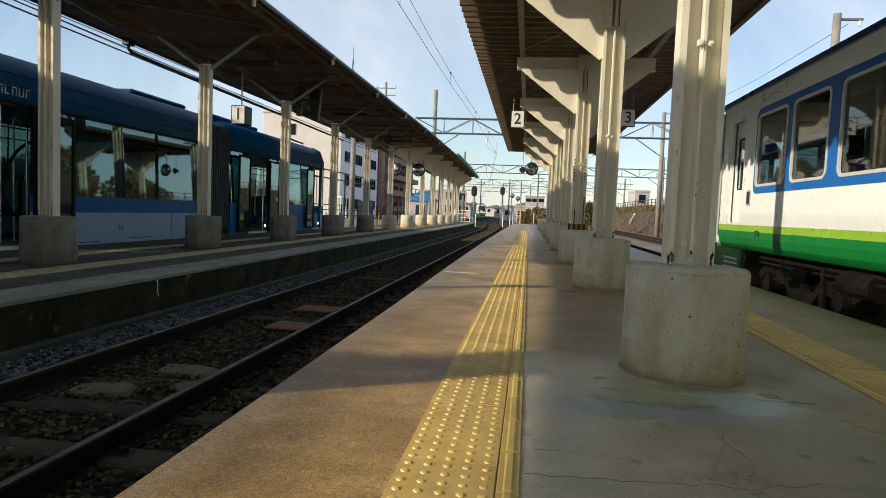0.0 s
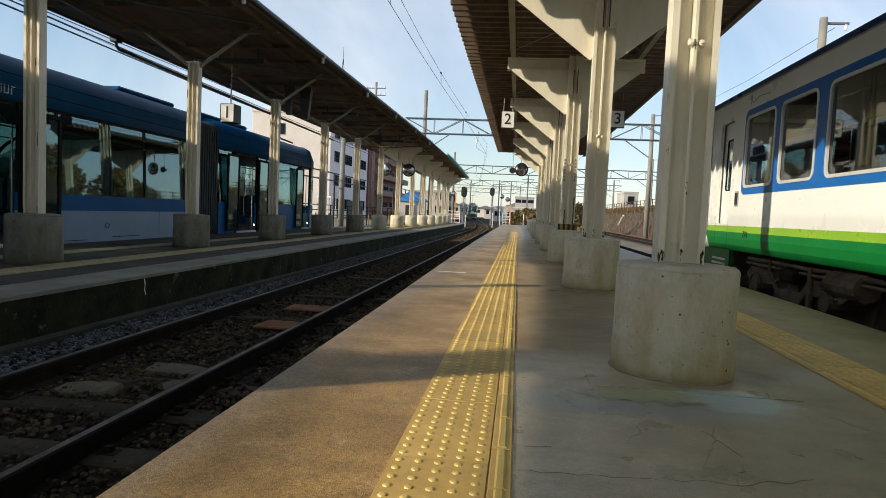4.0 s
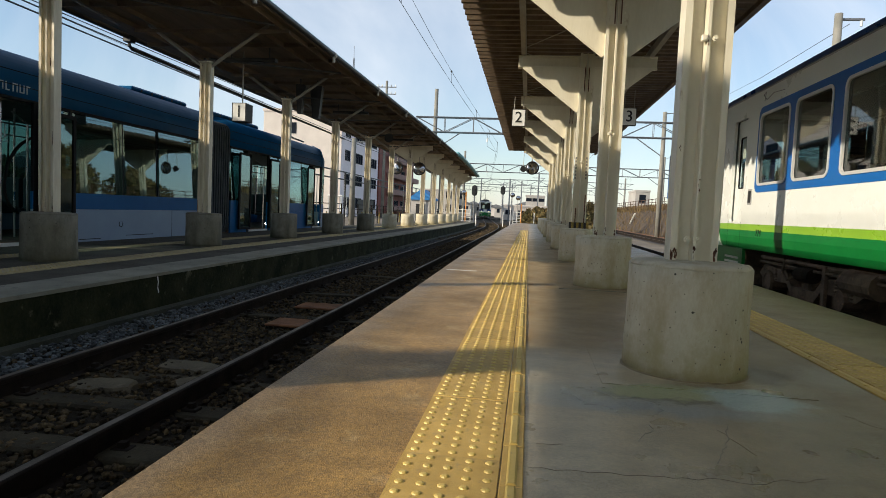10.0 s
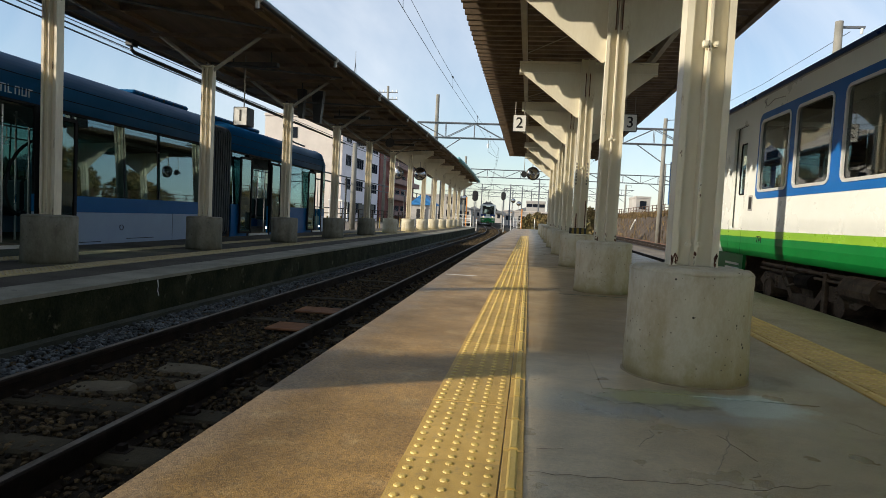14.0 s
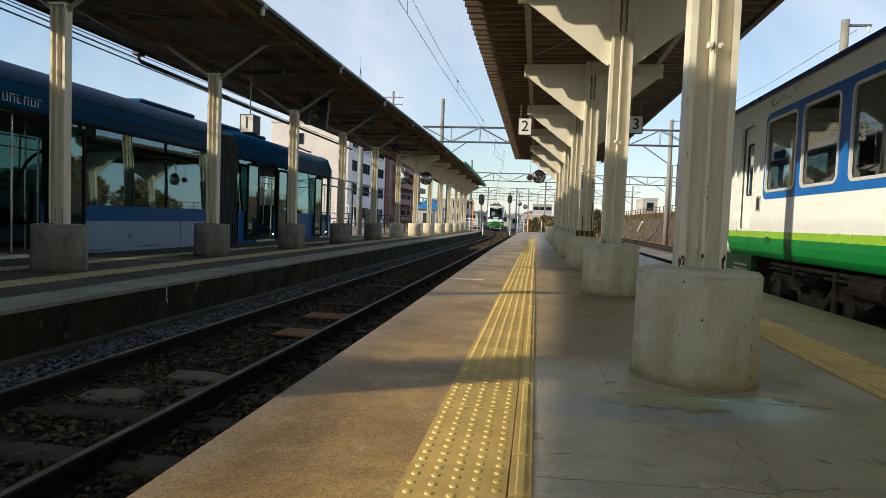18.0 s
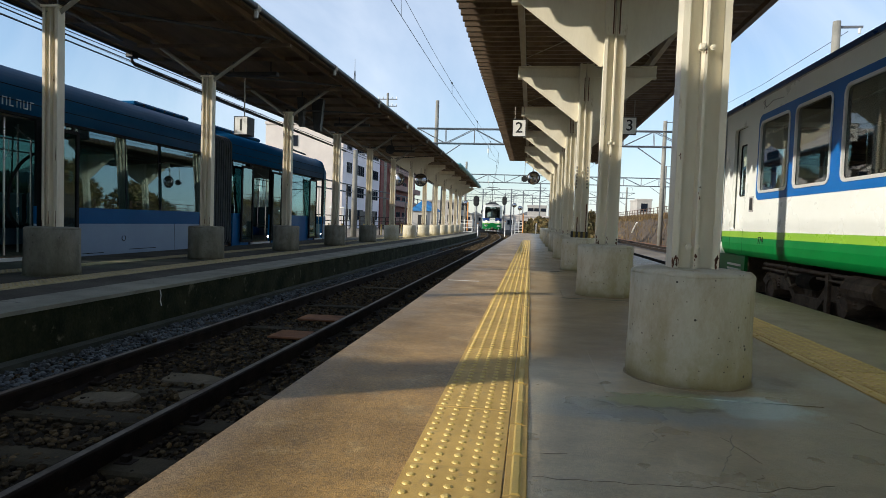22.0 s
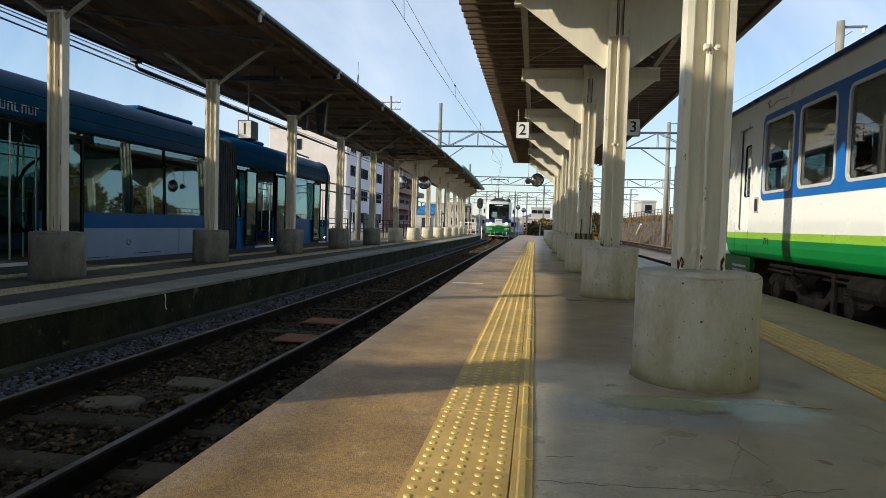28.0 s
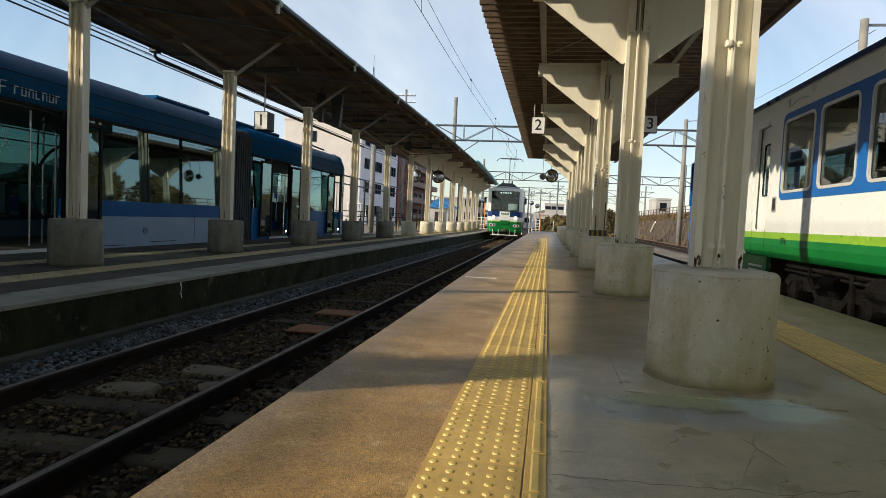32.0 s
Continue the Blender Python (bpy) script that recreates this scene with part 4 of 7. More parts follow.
def left_canopy():
    me = [pedestal_meshes(0.315, 0.60, seed=s) for s in (5, 6)]
    darkened = [pedestal_meshes(0.315, 0.60, seed=s, material="pedestal_dark") for s in (7, 8)]
    for i in range(-5, 13):
        y = 6.92 + PITCH * i
        x = row_x(y)
        pedestal((darkened if i < 5 else me)[i % 2], x, y, LEFT_Z, 40 * i, "round concrete pedestal on the asphalt platform with shade in its colour" if i < 5 else "round pale concrete pedestal on the asphalt platform")
        if i < 6:
            brace_post(x, y, LEFT_Z, 3.32, 0.59, "cream canopy post with two rising braces")
        else:
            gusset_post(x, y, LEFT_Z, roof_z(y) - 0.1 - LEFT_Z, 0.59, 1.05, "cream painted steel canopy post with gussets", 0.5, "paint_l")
    t = thing("canopy_roof_left", "long dark boarded platform canopy roof", "canopy roof", kind="structure")
    # the unseen near stretch of the left eave is notched to shape the floor's sunlight
    l0, r0 = (lambda y: row_x(y) - float(np.interp(y, (-3.0, -0.4, 1.0, 5.2, 5.6), (2.0, 1.86, 1.76, 1.70, 2.0)))), (lambda y: row_x(y) + float(np.interp(y, (25, 51), (1.60, 1.42))))
    yy0, yy1 = -12.0, 51.3

    def sheet(name, xa, xb, dz0, dz1, material, label="", step=2.0):
        n = int((yy1 - yy0) / step)
        ys = [yy0 + (yy1 - yy0) * i / n for i in range(n + 1)]
        bm = loft(bmesh.new(), [[(xa(y), y, roof_z(y) + dz0), (xb(y), y, roof_z(y) + dz0), (xb(y), y, roof_z(y) + dz1), (xa(y), y, roof_z(y) + dz1)] for y in ys])
        return part(name, bm, material, t, label)
    sheet("roof_deck", l0, r0, 0.0, 0.05, M["boards"], "dark brown boarded underside", 0.2)
    for k in range(10):
        f = (k + 0.5) / 10
        sheet("board", lambda y: max(l0(y), row_x(y) - 2.0 + 3.6 * f - 0.178), lambda y: max(l0(y) + 0.004, row_x(y) - 2.0 + 3.6 * f + 0.174), -0.015, -0.001, M["boards"], step=1.0)
    for i in range(0, 40):
        y = 3.28 + PITCH / 3 * i
        if i % 3:
            zz = roof_z(y)
            part("rafter", loft(bmesh.new(), [[(xx, y + a, zz + b) for a, b in ((-0.028, -0.09), (0.028, -0.09), (0.028, -0.017), (-0.028, -0.017))] for xx in (l0(y) + 0.02, r0(y) - 0.02)]), M["boards"], t)
    for off in (-1.4, -0.9, 0.9, 1.4):
        sheet("purlin", lambda y: row_x(y) + off - 0.03, lambda y: row_x(y) + off + 0.03, -0.10, -0.016, M["boards"], step=4.0)
    sheet("roof_sheet", lambda y: l0(y) - 0.04, lambda y: r0(y) + 0.04, 0.051, 0.075, M["teal"], "faded teal roof sheet", 0.2)
    sheet("fascia", r0, lambda y: r0(y) + 0.03, -0.08, 0.05, M["boards"])
    bm = loft(bmesh.new(), [[(r0(y) + 0.10 + 0.12 * math.cos(a), y, roof_z(y) + 0.03 + 0.11 * math.sin(a)) for a in [math.pi * 2 * k / 12 for k in range(12)]] for y in np.linspace(33.5, yy1, 8)])
    part("rolled_eave", bm, M["teal"], t, "rolled teal sheet eave", smooth=True)
    ys = np.linspace(yy0, yy1, 160)
    for off in (r0, l0):
        s = 0.09 if off is r0 else -0.07
        bm = loft(bmesh.new(), [[(off(y) + s + 0.05 * math.cos(a), y, roof_z(y) - 0.03 + 0.05 * math.sin(a)) for a in [math.pi * 2 * k / 10 for k in range(10)]] for y in ys])
        part("gutter", bm, M["dark"], t, "dark round gutter along the eave", smooth=True)
    for i in range(-3, 12):
        y = 8.9 + PITCH * i
        bm = bmesh.new()
        zz = roof_z(y)
        tube(bm, (r0(y) + 0.09, y, zz - 0.07), (r0(y) + 0.09, y, zz - 0.19), 0.035, 8)
        tube(bm, (r0(y) + 0.09, y - 0.06, zz - 0.03), (r0(y) + 0.09, y + 0.06, zz - 0.03), 0.062, 10)
        part("gutter_outlet", bm, M["steelp"], t)
    y = 11.3
    bm = rod(bmesh.new(), [(l0(y) - 0.07, y, 3.87), (l0(y) - 0.07, y, 3.72), (l0(y) - 0.07, y + 0.1, 3.67), (l0(y) - 0.02, y + 6, 3.62), (l0(y), y + 14.0, 3.58)], 0.035, 8)
    part("drain_pipe", bm, M["dark"], t)
    for i in range(-1, 6):
        yy = 6.92 + PITCH * i
        part("tie_rod", tube(bmesh.new(), (row_x(yy) + 0.05, yy, 3.30), (row_x(yy) + 1.45, yy + PITCH * 0.9, 3.80), 0.022, 6), M["dark"], t)
        part("tie_rod", tube(bmesh.new(), (row_x(yy) - 0.05, yy, 3.30), (row_x(yy) - 1.45, yy + PITCH * 0.9, 3.80), 0.022, 6), M["dark"], t)
    part("drain_box", B(l0(y) - 0.15, l0(y) + 0.01, y - 0.09, y + 0.09, 3.78, 3.91, bevel=0.01), M["dark"], t)


# ---- rail cars ----
def side_windows(y0, y1, n, gap, z0, z1):
    w = (y1 - y0 - gap * (n - 1)) / n
    return [(y0 + (w + gap) * i, y0 + (w + gap) * i + w, z0, z1) for i in range(n)]


def railcar(name, label, length, wins, doors, m, front_cab=True, unit=""):
    """An older single rail car; its front end at y = 0, the body runs back along -y; z = 0 at the rail head."""
    t = thing(name, label, "train", m=m)
    hw, back = 1.118, -length
    nose = -0.75 if front_cab else -0.02
    holes = [rrect(a, b, c, d, 0.10) for a, b, c, d in wins]
    for s in (-1, 1):
        x0, x1 = (hw - 0.045, hw) if s > 0 else (-hw, -hw + 0.045)
        dh = [rrect(a, b, 1.19, d, 0.05) for a, b, c, d in doors]
        part("side_panel", plate(bmesh.new(), [(back, 1.16), (nose, 1.16), (nose, 3.02), (back, 3.02)], [rrect(a + .01, b - .01, c + .01, d - .01, 0.09) for a, b, c, d in wins] + dh, x0, x1), M["white"], t, "white painted side panel")
        xl = (hw - 0.06, hw - 0.047) if s > 0 else (-hw + 0.047, -hw + 0.06)
        part("inner_lining", plate(bmesh.new(), [(back + .06, 0.93), (nose - .06, 0.93), (nose - .06, 2.92), (back + .06, 2.92)], [rrect(a, b, c, d, 0.1) for a, b, c, d in wins] + dh, *xl), M["lining"], t, "dim greenish inner lining")
        part("lime_stripe", B(x0, x1 + 0.0, back, nose, 1.07, 1.16), M["lime"], t, "lime green stripe")
        part("green_skirt", prism(bmesh.new(), [(s * hw, 1.07), (s * hw, 0.98), (s * (hw - 0.02), 0.88), (s * (hw - 0.06), 0.80), (s * (hw - 0.10), 0.80), (s * (hw - 0.045), 1.07)], back, nose, "y"), M["green"], t, "green lower panel")
        e = 0.005 * s
        xa = (hw, hw + 0.005) if s > 0 else (-hw - 0.005, -hw)
        ya, yb = wins[0][0] - 0.12, wins[-1][1] + 0.07
        part("window_band", plate(bmesh.new(), rrect(ya, yb, 1.60, 2.77, 0.12), holes, *xa), M["blue"], t, "blue band round the windows")
        for a, b, c, d in wins:
            xf = (hw - 0.01, hw + 0.014) if s > 0 else (-hw - 0.014, -hw + 0.01)
            w = part("side_window", frame_ring(bmesh.new(), a, b, c, d, 0.10, 0.035, *xf), M["alu"], t, "rounded aluminium window frame")
            xg = (hw - 0.022, hw - 0.016) if s > 0 else (-hw + 0.016, -hw + 0.022)
            g = part("pane", plate(bmesh.new(), rrect(a + .02, b - .02, c + .02, d - .02, 0.08), [], *xg), M["glass_t"], w)
            g.visible_shadow = False
        for a, b, c, d in doors:
            xs = (hw, hw + 0.006) if s > 0 else (-hw - 0.006, -hw)
            for yy in (a, b - 0.012):
                part("door_seam", B(min(xs) + 0.003, max(xs) - 0.003, yy, yy + 0.008, 0.82, 1.19), M["rubber"], t)
            for k in range(3):
                part("door_step", B(min(xs) - 0.01, max(xs) + 0.01, a, b, 0.50 + 0.07 * k, 0.53 + 0.07 * k), M["alu"], t)
            part("step_skirt", B(*((hw - 0.045, hw) if s > 0 else (-hw, -hw + 0.045)), a - 0.15, min(b + 0.46, nose), 0.45, 0.80), M["green"], t)
            xd = (hw - 0.10, hw - 0.07) if s > 0 else (-hw + 0.07, -hw + 0.10)
            dn = [rrect(a + 0.12, b - 0.14, c + 0.68, d - 0.26, 0.05)]
            dr = part("side_door", plate(bmesh.new(), rrect(a - .02, b + .02, 1.17, d + .02, 0.05), dn, *xd), M["white"], t, "narrow white door with a slim window")
            g = part("pane", plate(bmesh.new(), rrect(a + 0.10, b - 0.12, c + 0.66, d - 0.24, 0.05), [], xd[0] + 0.004, xd[0] + 0.010), M["door_glass"], dr)
            part("door_jamb", frame_ring(bmesh.new(), a - .03, b + .03, 1.16, d + .03, 0.05, 0.025, min(xd), max(xd) + 0.03), M["grey"], t, "grey door jamb")
            g.visible_shadow = False
            part("seal", frame_ring(bmesh.new(), a + 0.11, b - 0.13, c + 0.67, d - 0.25, 0.05, 0.018, min(xd) - (0.006 if s < 0 else -0.02), max(xd) + (0.006 if s > 0 else -0.02)), M["rubber"], dr)
    # roof
    prof = [(-hw, 3.0), (-hw - 0.01, 3.05), (-hw + 0.05, 3.12), (-0.85, 3.22), (-0.45, 3.29), (0, 3.31), (0.45, 3.29), (0.85, 3.22), (hw - 0.05, 3.12), (hw + 0.01, 3.05), (hw, 3.0),
            (hw - 0.06, 2.98), (0, 3.2), (-hw + 0.06, 2.98)]
    part("roof", prism(bmesh.new(), prof, back, nose + 0.1, "y"), M["grey"], t, "grey curved roof", True)
    for s in (-1, 1):
        part("rain_gutter", B(s * hw + (0.0 if s > 0 else -0.03), s * hw + (0.03 if s > 0 else 0.0), back, nose, 3.02, 3.075), M["navy"], t, "dark blue roof edge trim")
    # floor, ends and seats
    part("car_floor", B(-hw + 0.05, hw - 0.05, back, nose, 0.86, 0.92), M["under"], t)
    part("end_wall", plate(bmesh.new(), [(-hw, 0.8), (hw, 0.8), (hw, 3.02), (-hw, 3.02)], [rrect(-0.42, 0.42, 1.8, 2.7, 0.06)], back, back + 0.05, "y"), M["white"], t)
    part("ceiling_panel", B(-hw + 0.05, hw - 0.05, back + .05, nose - .05, 2.93, 2.96), M["inner"], t)
    for s in (-1, 1):
        for k in range(int((length - 3) / 1.35)):
            y = -2.2 - 1.35 * k
            st = part("seat", B(s * 0.62 - 0.34, s * 0.62 + 0.34, y - 0.45, y, 1.25, 1.36, bevel=0.03), M["seat"], t)
            part("backrest", B(s * 0.62 - 0.34, s * 0.62 + 0.34, y - 0.10, y, 1.36, 1.86, bevel=0.03), M["seat"], st)
        bm = bmesh.new()
        tube(bm, (s * 0.55, back + 0.4, 2.72), (s * 0.55, nose - 0.4, 2.72), 0.014, 6)
        part("hand_rail", bm, M["steel"], t)
        for k in range(int((length - 3) / 2.7)):
            bm = bmesh.new()
            tube(bm, (s * 0.55, -2.6 - 2.7 * k, 0.92), (s * 0.55, -2.6 - 2.7 * k, 2.93), 0.016, 6)
            part("grab_pole", bm, M["steel"], t)
    # running gear
    part("centre_sill", B(-0.42, 0.42, back + 0.3, -1.2, 0.16, 0.86), M["under"], t, "sooty centre sill")
    for by in (-2.9, -length + 2.9):
        bg = part("bogie", B(-0.95, 0.95, by - 0.12, by + 0.12, 0.38, 0.62, bevel=0.03), M["under"], t, "sooty bogie frame")
        for s in (-1, 1):
            bm = bmesh.new()
            prism(bm, ((by - 1.35, 0.50), (by - 1.2, 0.62), (by - 0.5, 0.60), (by - 0.3, 0.42), (by + 0.3, 0.42), (by + 0.5, 0.60), (by + 1.2, 0.62), (by + 1.35, 0.50), (by + 1.2, 0.42), (by + 0.45, 0.44), (by + 0.3, 0.30), (by - 0.3, 0.30), (by - 0.45, 0.44), (by - 1.2, 0.42)), s * 0.86, s * 0.98, "x")
            part("side_frame", bm, M["under"], bg)
            for dy in (-0.95, 0.95):
                bm = tube(bmesh.new(), (s * 0.50, by + dy, 0.41), (s * 0.62, by + dy, 0.41), 0.41, 24)
                tube(bm, (s * 0.62, by + dy, 0.41), (s * 0.66, by + dy, 0.41), 0.30, 20)
                tube(bm, (s * 0.66, by + dy, 0.41), (s * 1.02, by + dy, 0.41), 0.11, 12)
                part("wheel", bm, M["under"], bg)
                for q in (-0.16, 0.16):
                    part("coil_spring", loft(bmesh.new(), [ring_pts((s * 0.93, by + dy + q, 0.44 + 0.0125 * k), (0, 0, 1), 0.07 if k % 3 else 0.048, 10) for k in range(14)]), M["under"], bg)
            part("brake_cylinder", tube(bmesh.new(), (s * 1.0, by - 0.32, 0.60), (s * 1.0, by + 0.05, 0.60), 0.085, 14), M["rail"], bg, "small brake cylinder")
            part("brake_hose", rod(bmesh.new(), [(s * 1.02, by + 0.05, 0.58), (s * 1.06, by + 0.25, 0.50), (s * 1.05, by + 0.42, 0.58), (s * 1.0, by + 0.5, 0.74)], 0.016, 6), M["under"], bg)
            part("brake_hanger", B(s * 1.0 - 0.02, s * 1.0 + 0.02, by - 0.62, by - 0.54, 0.22, 0.74, bevel=0.006), M["under"], bg)
            part("axle_ring", loft(bmesh.new(), [[(s * xx, by + 0.95 + rr * math.cos(a), 0.41 + rr * math.sin(a)) for a in [2 * math.pi * k / 18 for k in range(18)]] for xx, rr in ((1.0, 0.15), (1.035, 0.145), (1.035, 0.12), (1.0, 0.115))], caps=False), M["under"], bg)
    rng = random.Random(5)
    y = -5.2
    while y > -length + 5:
        w = rng.uniform(0.7, 1.4)
        for s in (-1, 1):
            part("equipment_box", B(s * 0.70 - 0.3, s * 0.70 + 0.3, y - w, y, rng.uniform(0.28, 0.36), 0.80, bevel=0.02), M["under"], t)
        y -= w + rng.uniform(0.15, 0.4)
    bm = bmesh.new()
    for s in (-1, 1):
        tube(bm, (s * 0.98, -1.6, 0.72), (s * 0.98, -length + 1.5, 0.72), 0.025, 6)
        tube(bm, (s * 1.0, -1.6, 0.66), (s * 1.0, -length + 1.5, 0.66), 0.018, 6)
        tube(bm, (s * 0.95, -4.5, 0.62), (s * 0.95, -3.9, 0.62), 0.13, 12)
    part("pipe", bm, M["under"], t)
    if front_cab:
        cab_front(t, hw, nose)
    return t


def u_band(bm, hw, nose, z0, z1, grow=0.0, thick=0.06, tip=0.0):
    """A band of the rounded cab end between two heights."""
    h = hw + grow
    out = [(-h, nose), (-h + 0.06, nose * 0.45), (-h + 0.17, -0.10 + tip), (-h + 0.34, tip), (h - 0.34, tip), (h - 0.17, -0.10 + tip), (h - 0.06, nose * 0.45), (h, nose)]
    inn = [(h - thick, nose), (h - 0.06 - thick, nose * 0.45), (h - 0.22, -0.15 + tip), (h - 0.37, tip - thick), (-h + 0.37, tip - thick), (-h + 0.22, -0.15 + tip), (-h + 0.06 + thick, nose * 0.45), (-h + thick, nose)]
    return prism(bm, [(u, v) for u, v in out + inn], z0, z1, "z")


def cab_front(t, hw, nose):
    part("front_skirt", u_band(bmesh.new(), hw, nose, 0.42, 1.05, 0.0), M["green"], t, "green front skirt")
    part("front_band_lower", u_band(bmesh.new(), hw, nose, 1.05, 1.10, 0.004), M["lime"], t, "lime green front band")
    part("front_band_white", u_band(bmesh.new(), hw, nose, 1.10, 1.36, 0.002), M["white"], t, "white front band")
    part("front_band", u_band(bmesh.new(), hw, nose, 1.36, 1.70, 0.004), M["navy"], t, "dark blue headlamp band")
    part("coupler_cover", B(-0.26, 0.26, 0.0, 0.05, 0.90, 1.14, bevel=0.015), M["green"], t, "green coupler cover")
    bm = u_band(bmesh.new(), hw, nose, 2.98, 3.16, 0.0)
    part("front_header", bm, M["white"], t)
    for s in (-1, 1):
        pts = [(hw, nose), (hw - 0.06, nose * 0.45), (hw - 0.17, -0.10), (hw - 0.27, -0.03), (hw - 0.29, -0.075), (hw - 0.20, -0.145), (hw - 0.11, nose * 0.45), (hw - 0.05, nose)]
        part("front_pillar", prism(bmesh.new(), [(s * a, b) for a, b in pts], 1.70, 2.98, "z"), M["white"], t, "white cab corner pillar")
    g = part("windscreen", prism(bmesh.new(), ((-hw + 0.26, -0.045), (hw - 0.26, -0.045), (hw - 0.26, -0.055), (-hw + 0.26, -0.055)), 1.68, 3.0, "z"), M["glass_t"], t, "large dark windscreen")
    g.visible_shadow = False
    part("windscreen_surround", frame_ring(bmesh.new(), -hw + 0.25, hw - 0.25, 1.67, 3.0, 0.10, 0.035, -0.045, -0.018, "y"), M["rubber"], t)
    part("destination_box", B(-0.5, 0.5, -0.22, -0.07, 2.78, 2.95), M["black"], t)
    bm = bmesh.new()
    for k in range(5):
        box(bm, -0.36 + 0.15 * k, -0.26 + 0.15 * k, -0.07, -0.064, 2.83, 2.91)
    part("destination_marks", bm, M["led"], t, "lit destination marks")
    part("dashboard", B(-0.8, 0.8, -0.55, -0.12, 1.45, 1.75, bevel=0.03), M["black"], t)
    part("cab_bulkhead", plate(bmesh.new(), [(-hw + .05, 0.92), (hw - .05, 0.92), (hw - .05, 3.0), (-hw + .05, 3.0)], [rrect(-0.9, -0.15, 1.8, 2.7, 0.05), rrect(0.15, 0.9, 1.8, 2.7, 0.05)], nose - 0.45, nose - 0.40, "y"), M["wall"], t)
    part("name_panel", B(-0.32, 0.32, 0.012, 0.022, 1.16, 1.70, bevel=0.004), M["signw"], t, "white front panel with illegible marks")
    bm = bmesh.new()
    for k in range(4):
        box(bm, -0.25 + 0.13 * k, -0.17 + 0.13 * k, 0.022, 0.025, 1.50, 1.62)
    part("panel_marks", bm, M["green"], t)
    for s in (-1, 1):
        hl = part("headlamp", tube(bmesh.new(), (s * 0.69, -0.06, 1.31), (s * 0.69, 0.012, 1.31), 0.135, 20), M["alu"], t)
        part("lens", tube(bmesh.new(), (s * 0.69, 0.012, 1.31), (s * 0.69, 0.02, 1.31), 0.105, 20), M["lamp"], hl, "lit warm headlamp")
        tl = part("tail_lamp", B(s * 0.74 - 0.19, s * 0.74 + 0.19, -0.01, 0.012, 0.74, 0.91, bevel=0.006), M["alu"], t)
        for q in (-0.09, 0.09):
            part("lens", tube(bmesh.new(), (s * 0.74 + q, 0.01, 0.825), (s * 0.74 + q, 0.02, 0.825), 0.06, 14), M["rust"], tl)
        mr = part("side_mirror", rod(bmesh.new(), [(s * (hw - 0.02), nose * 0.4, 2.62), (s * (hw + 0.14), nose * 0.2, 2.66), (s * (hw + 0.14), nose * 0.2, 2.55)], 0.012, 6), M["black"], t)
        part("mirror_head", B(s * (hw + 0.14) - 0.07, s * (hw + 0.14) + 0.07, nose * 0.2 - 0.03, nose * 0.2 + 0.02, 2.2, 2.56, bevel=0.015), M["black"], mr)
    bm = bmesh.new()
    for s in (-1, 1):
        for q in (0.35, 0.7):
            tube(bm, (s * q, 0.05, 0.22), (s * q, 0.05, 0.56), 0.02, 6)
        tube(bm, (s * 0.72, -0.06, 0.56), (s * 0.72, 0.05, 0.56), 0.02, 6)
    tube(bm, (-0.85, 0.05, 0.22), (0.85, 0.05, 0.22), 0.025, 6)
    part("lifeguard", bm, M["signw"], t, "white tubular lifeguard")
    bm = bmesh.new()
    box(bm, -0.14, 0.14, -0.1, 0.22, 0.44, 0.62, bevel=0.03)
    tube(bm, (0, 0.1, 0.53), (0, 0.30, 0.53), 0.09, 10)
    part("coupler", bm, M["under"], t)
    w = part("wiper", rod(bmesh.new(), [(0.2, 0.0, 1.72), (0.25, 0.005, 2.1), (0.45, 0.005, 2.5)], 0.01, 5), M["black"], t)


def pantograph(t, y, z, top):
    """A single-arm current collector on the roof, raised to the wire."""
    p = part("pantograph", B(-0.5, 0.5, y - 0.5, y + 0.5, z + 0.12, z + 0.17, bevel=0.01), M["dark"], t, "raised dark pantograph")
    for sx in (-0.42, 0.42):
        for sy in (-0.42, 0.42):
            bm = tube(bmesh.new(), (sx, y + sy, z - 0.05), (sx, y + sy, z + 0.12), 0.05, 10)
            part("insulator", bm, M["white"], p)
    zm = z + 0.17 + (top - z) * 0.42
    part("lower_arm", rod(bmesh.new(), [(0, y + 0.4, z + 0.16), (0, y - 0.55, zm)], 0.035, 8), M["dark"], p)
    part("upper_arm", rod(bmesh.new(), [(0, y - 0.55, zm), (0, y + 0.15, top - 0.05)], 0.025, 8), M["dark"], p)
    bm = rod(bmesh.new(), [(-0.92, y + 0.15, top - 0.20), (-0.78, y + 0.15, top - 0.05), (-0.6, y + 0.15, top), (0.6, y + 0.15, top), (0.78, y + 0.15, top - 0.05), (0.92, y + 0.15, top - 0.20)], 0.025, 6)
    rod(bm, [(-0.6, y - 0.1, top - 0.02), (0.6, y - 0.1, top - 0.02)], 0.02, 6)
    part("collector_bow", bm, M["dark"], p)


def roof_unit(t, x, y, z, w, l, h, name="roof_unit", material=None):
    u = part(name, B(x - w / 2, x + w / 2, y - l / 2, y + l / 2, z, z + h, bevel=0.04), material or M["grey"], t, "grey roof equipment box")
    bm = bmesh.new()
    for k in range(5):
        yy = y - l / 2 + l * (k + 0.7) / 5.5
        box(bm, x - w / 2 - 0.006, x + w / 2 + 0.006, yy, yy + 0.05, z + h * 0.25, z + h * 0.7)
    part("louvre", bm, M["dark"], u)


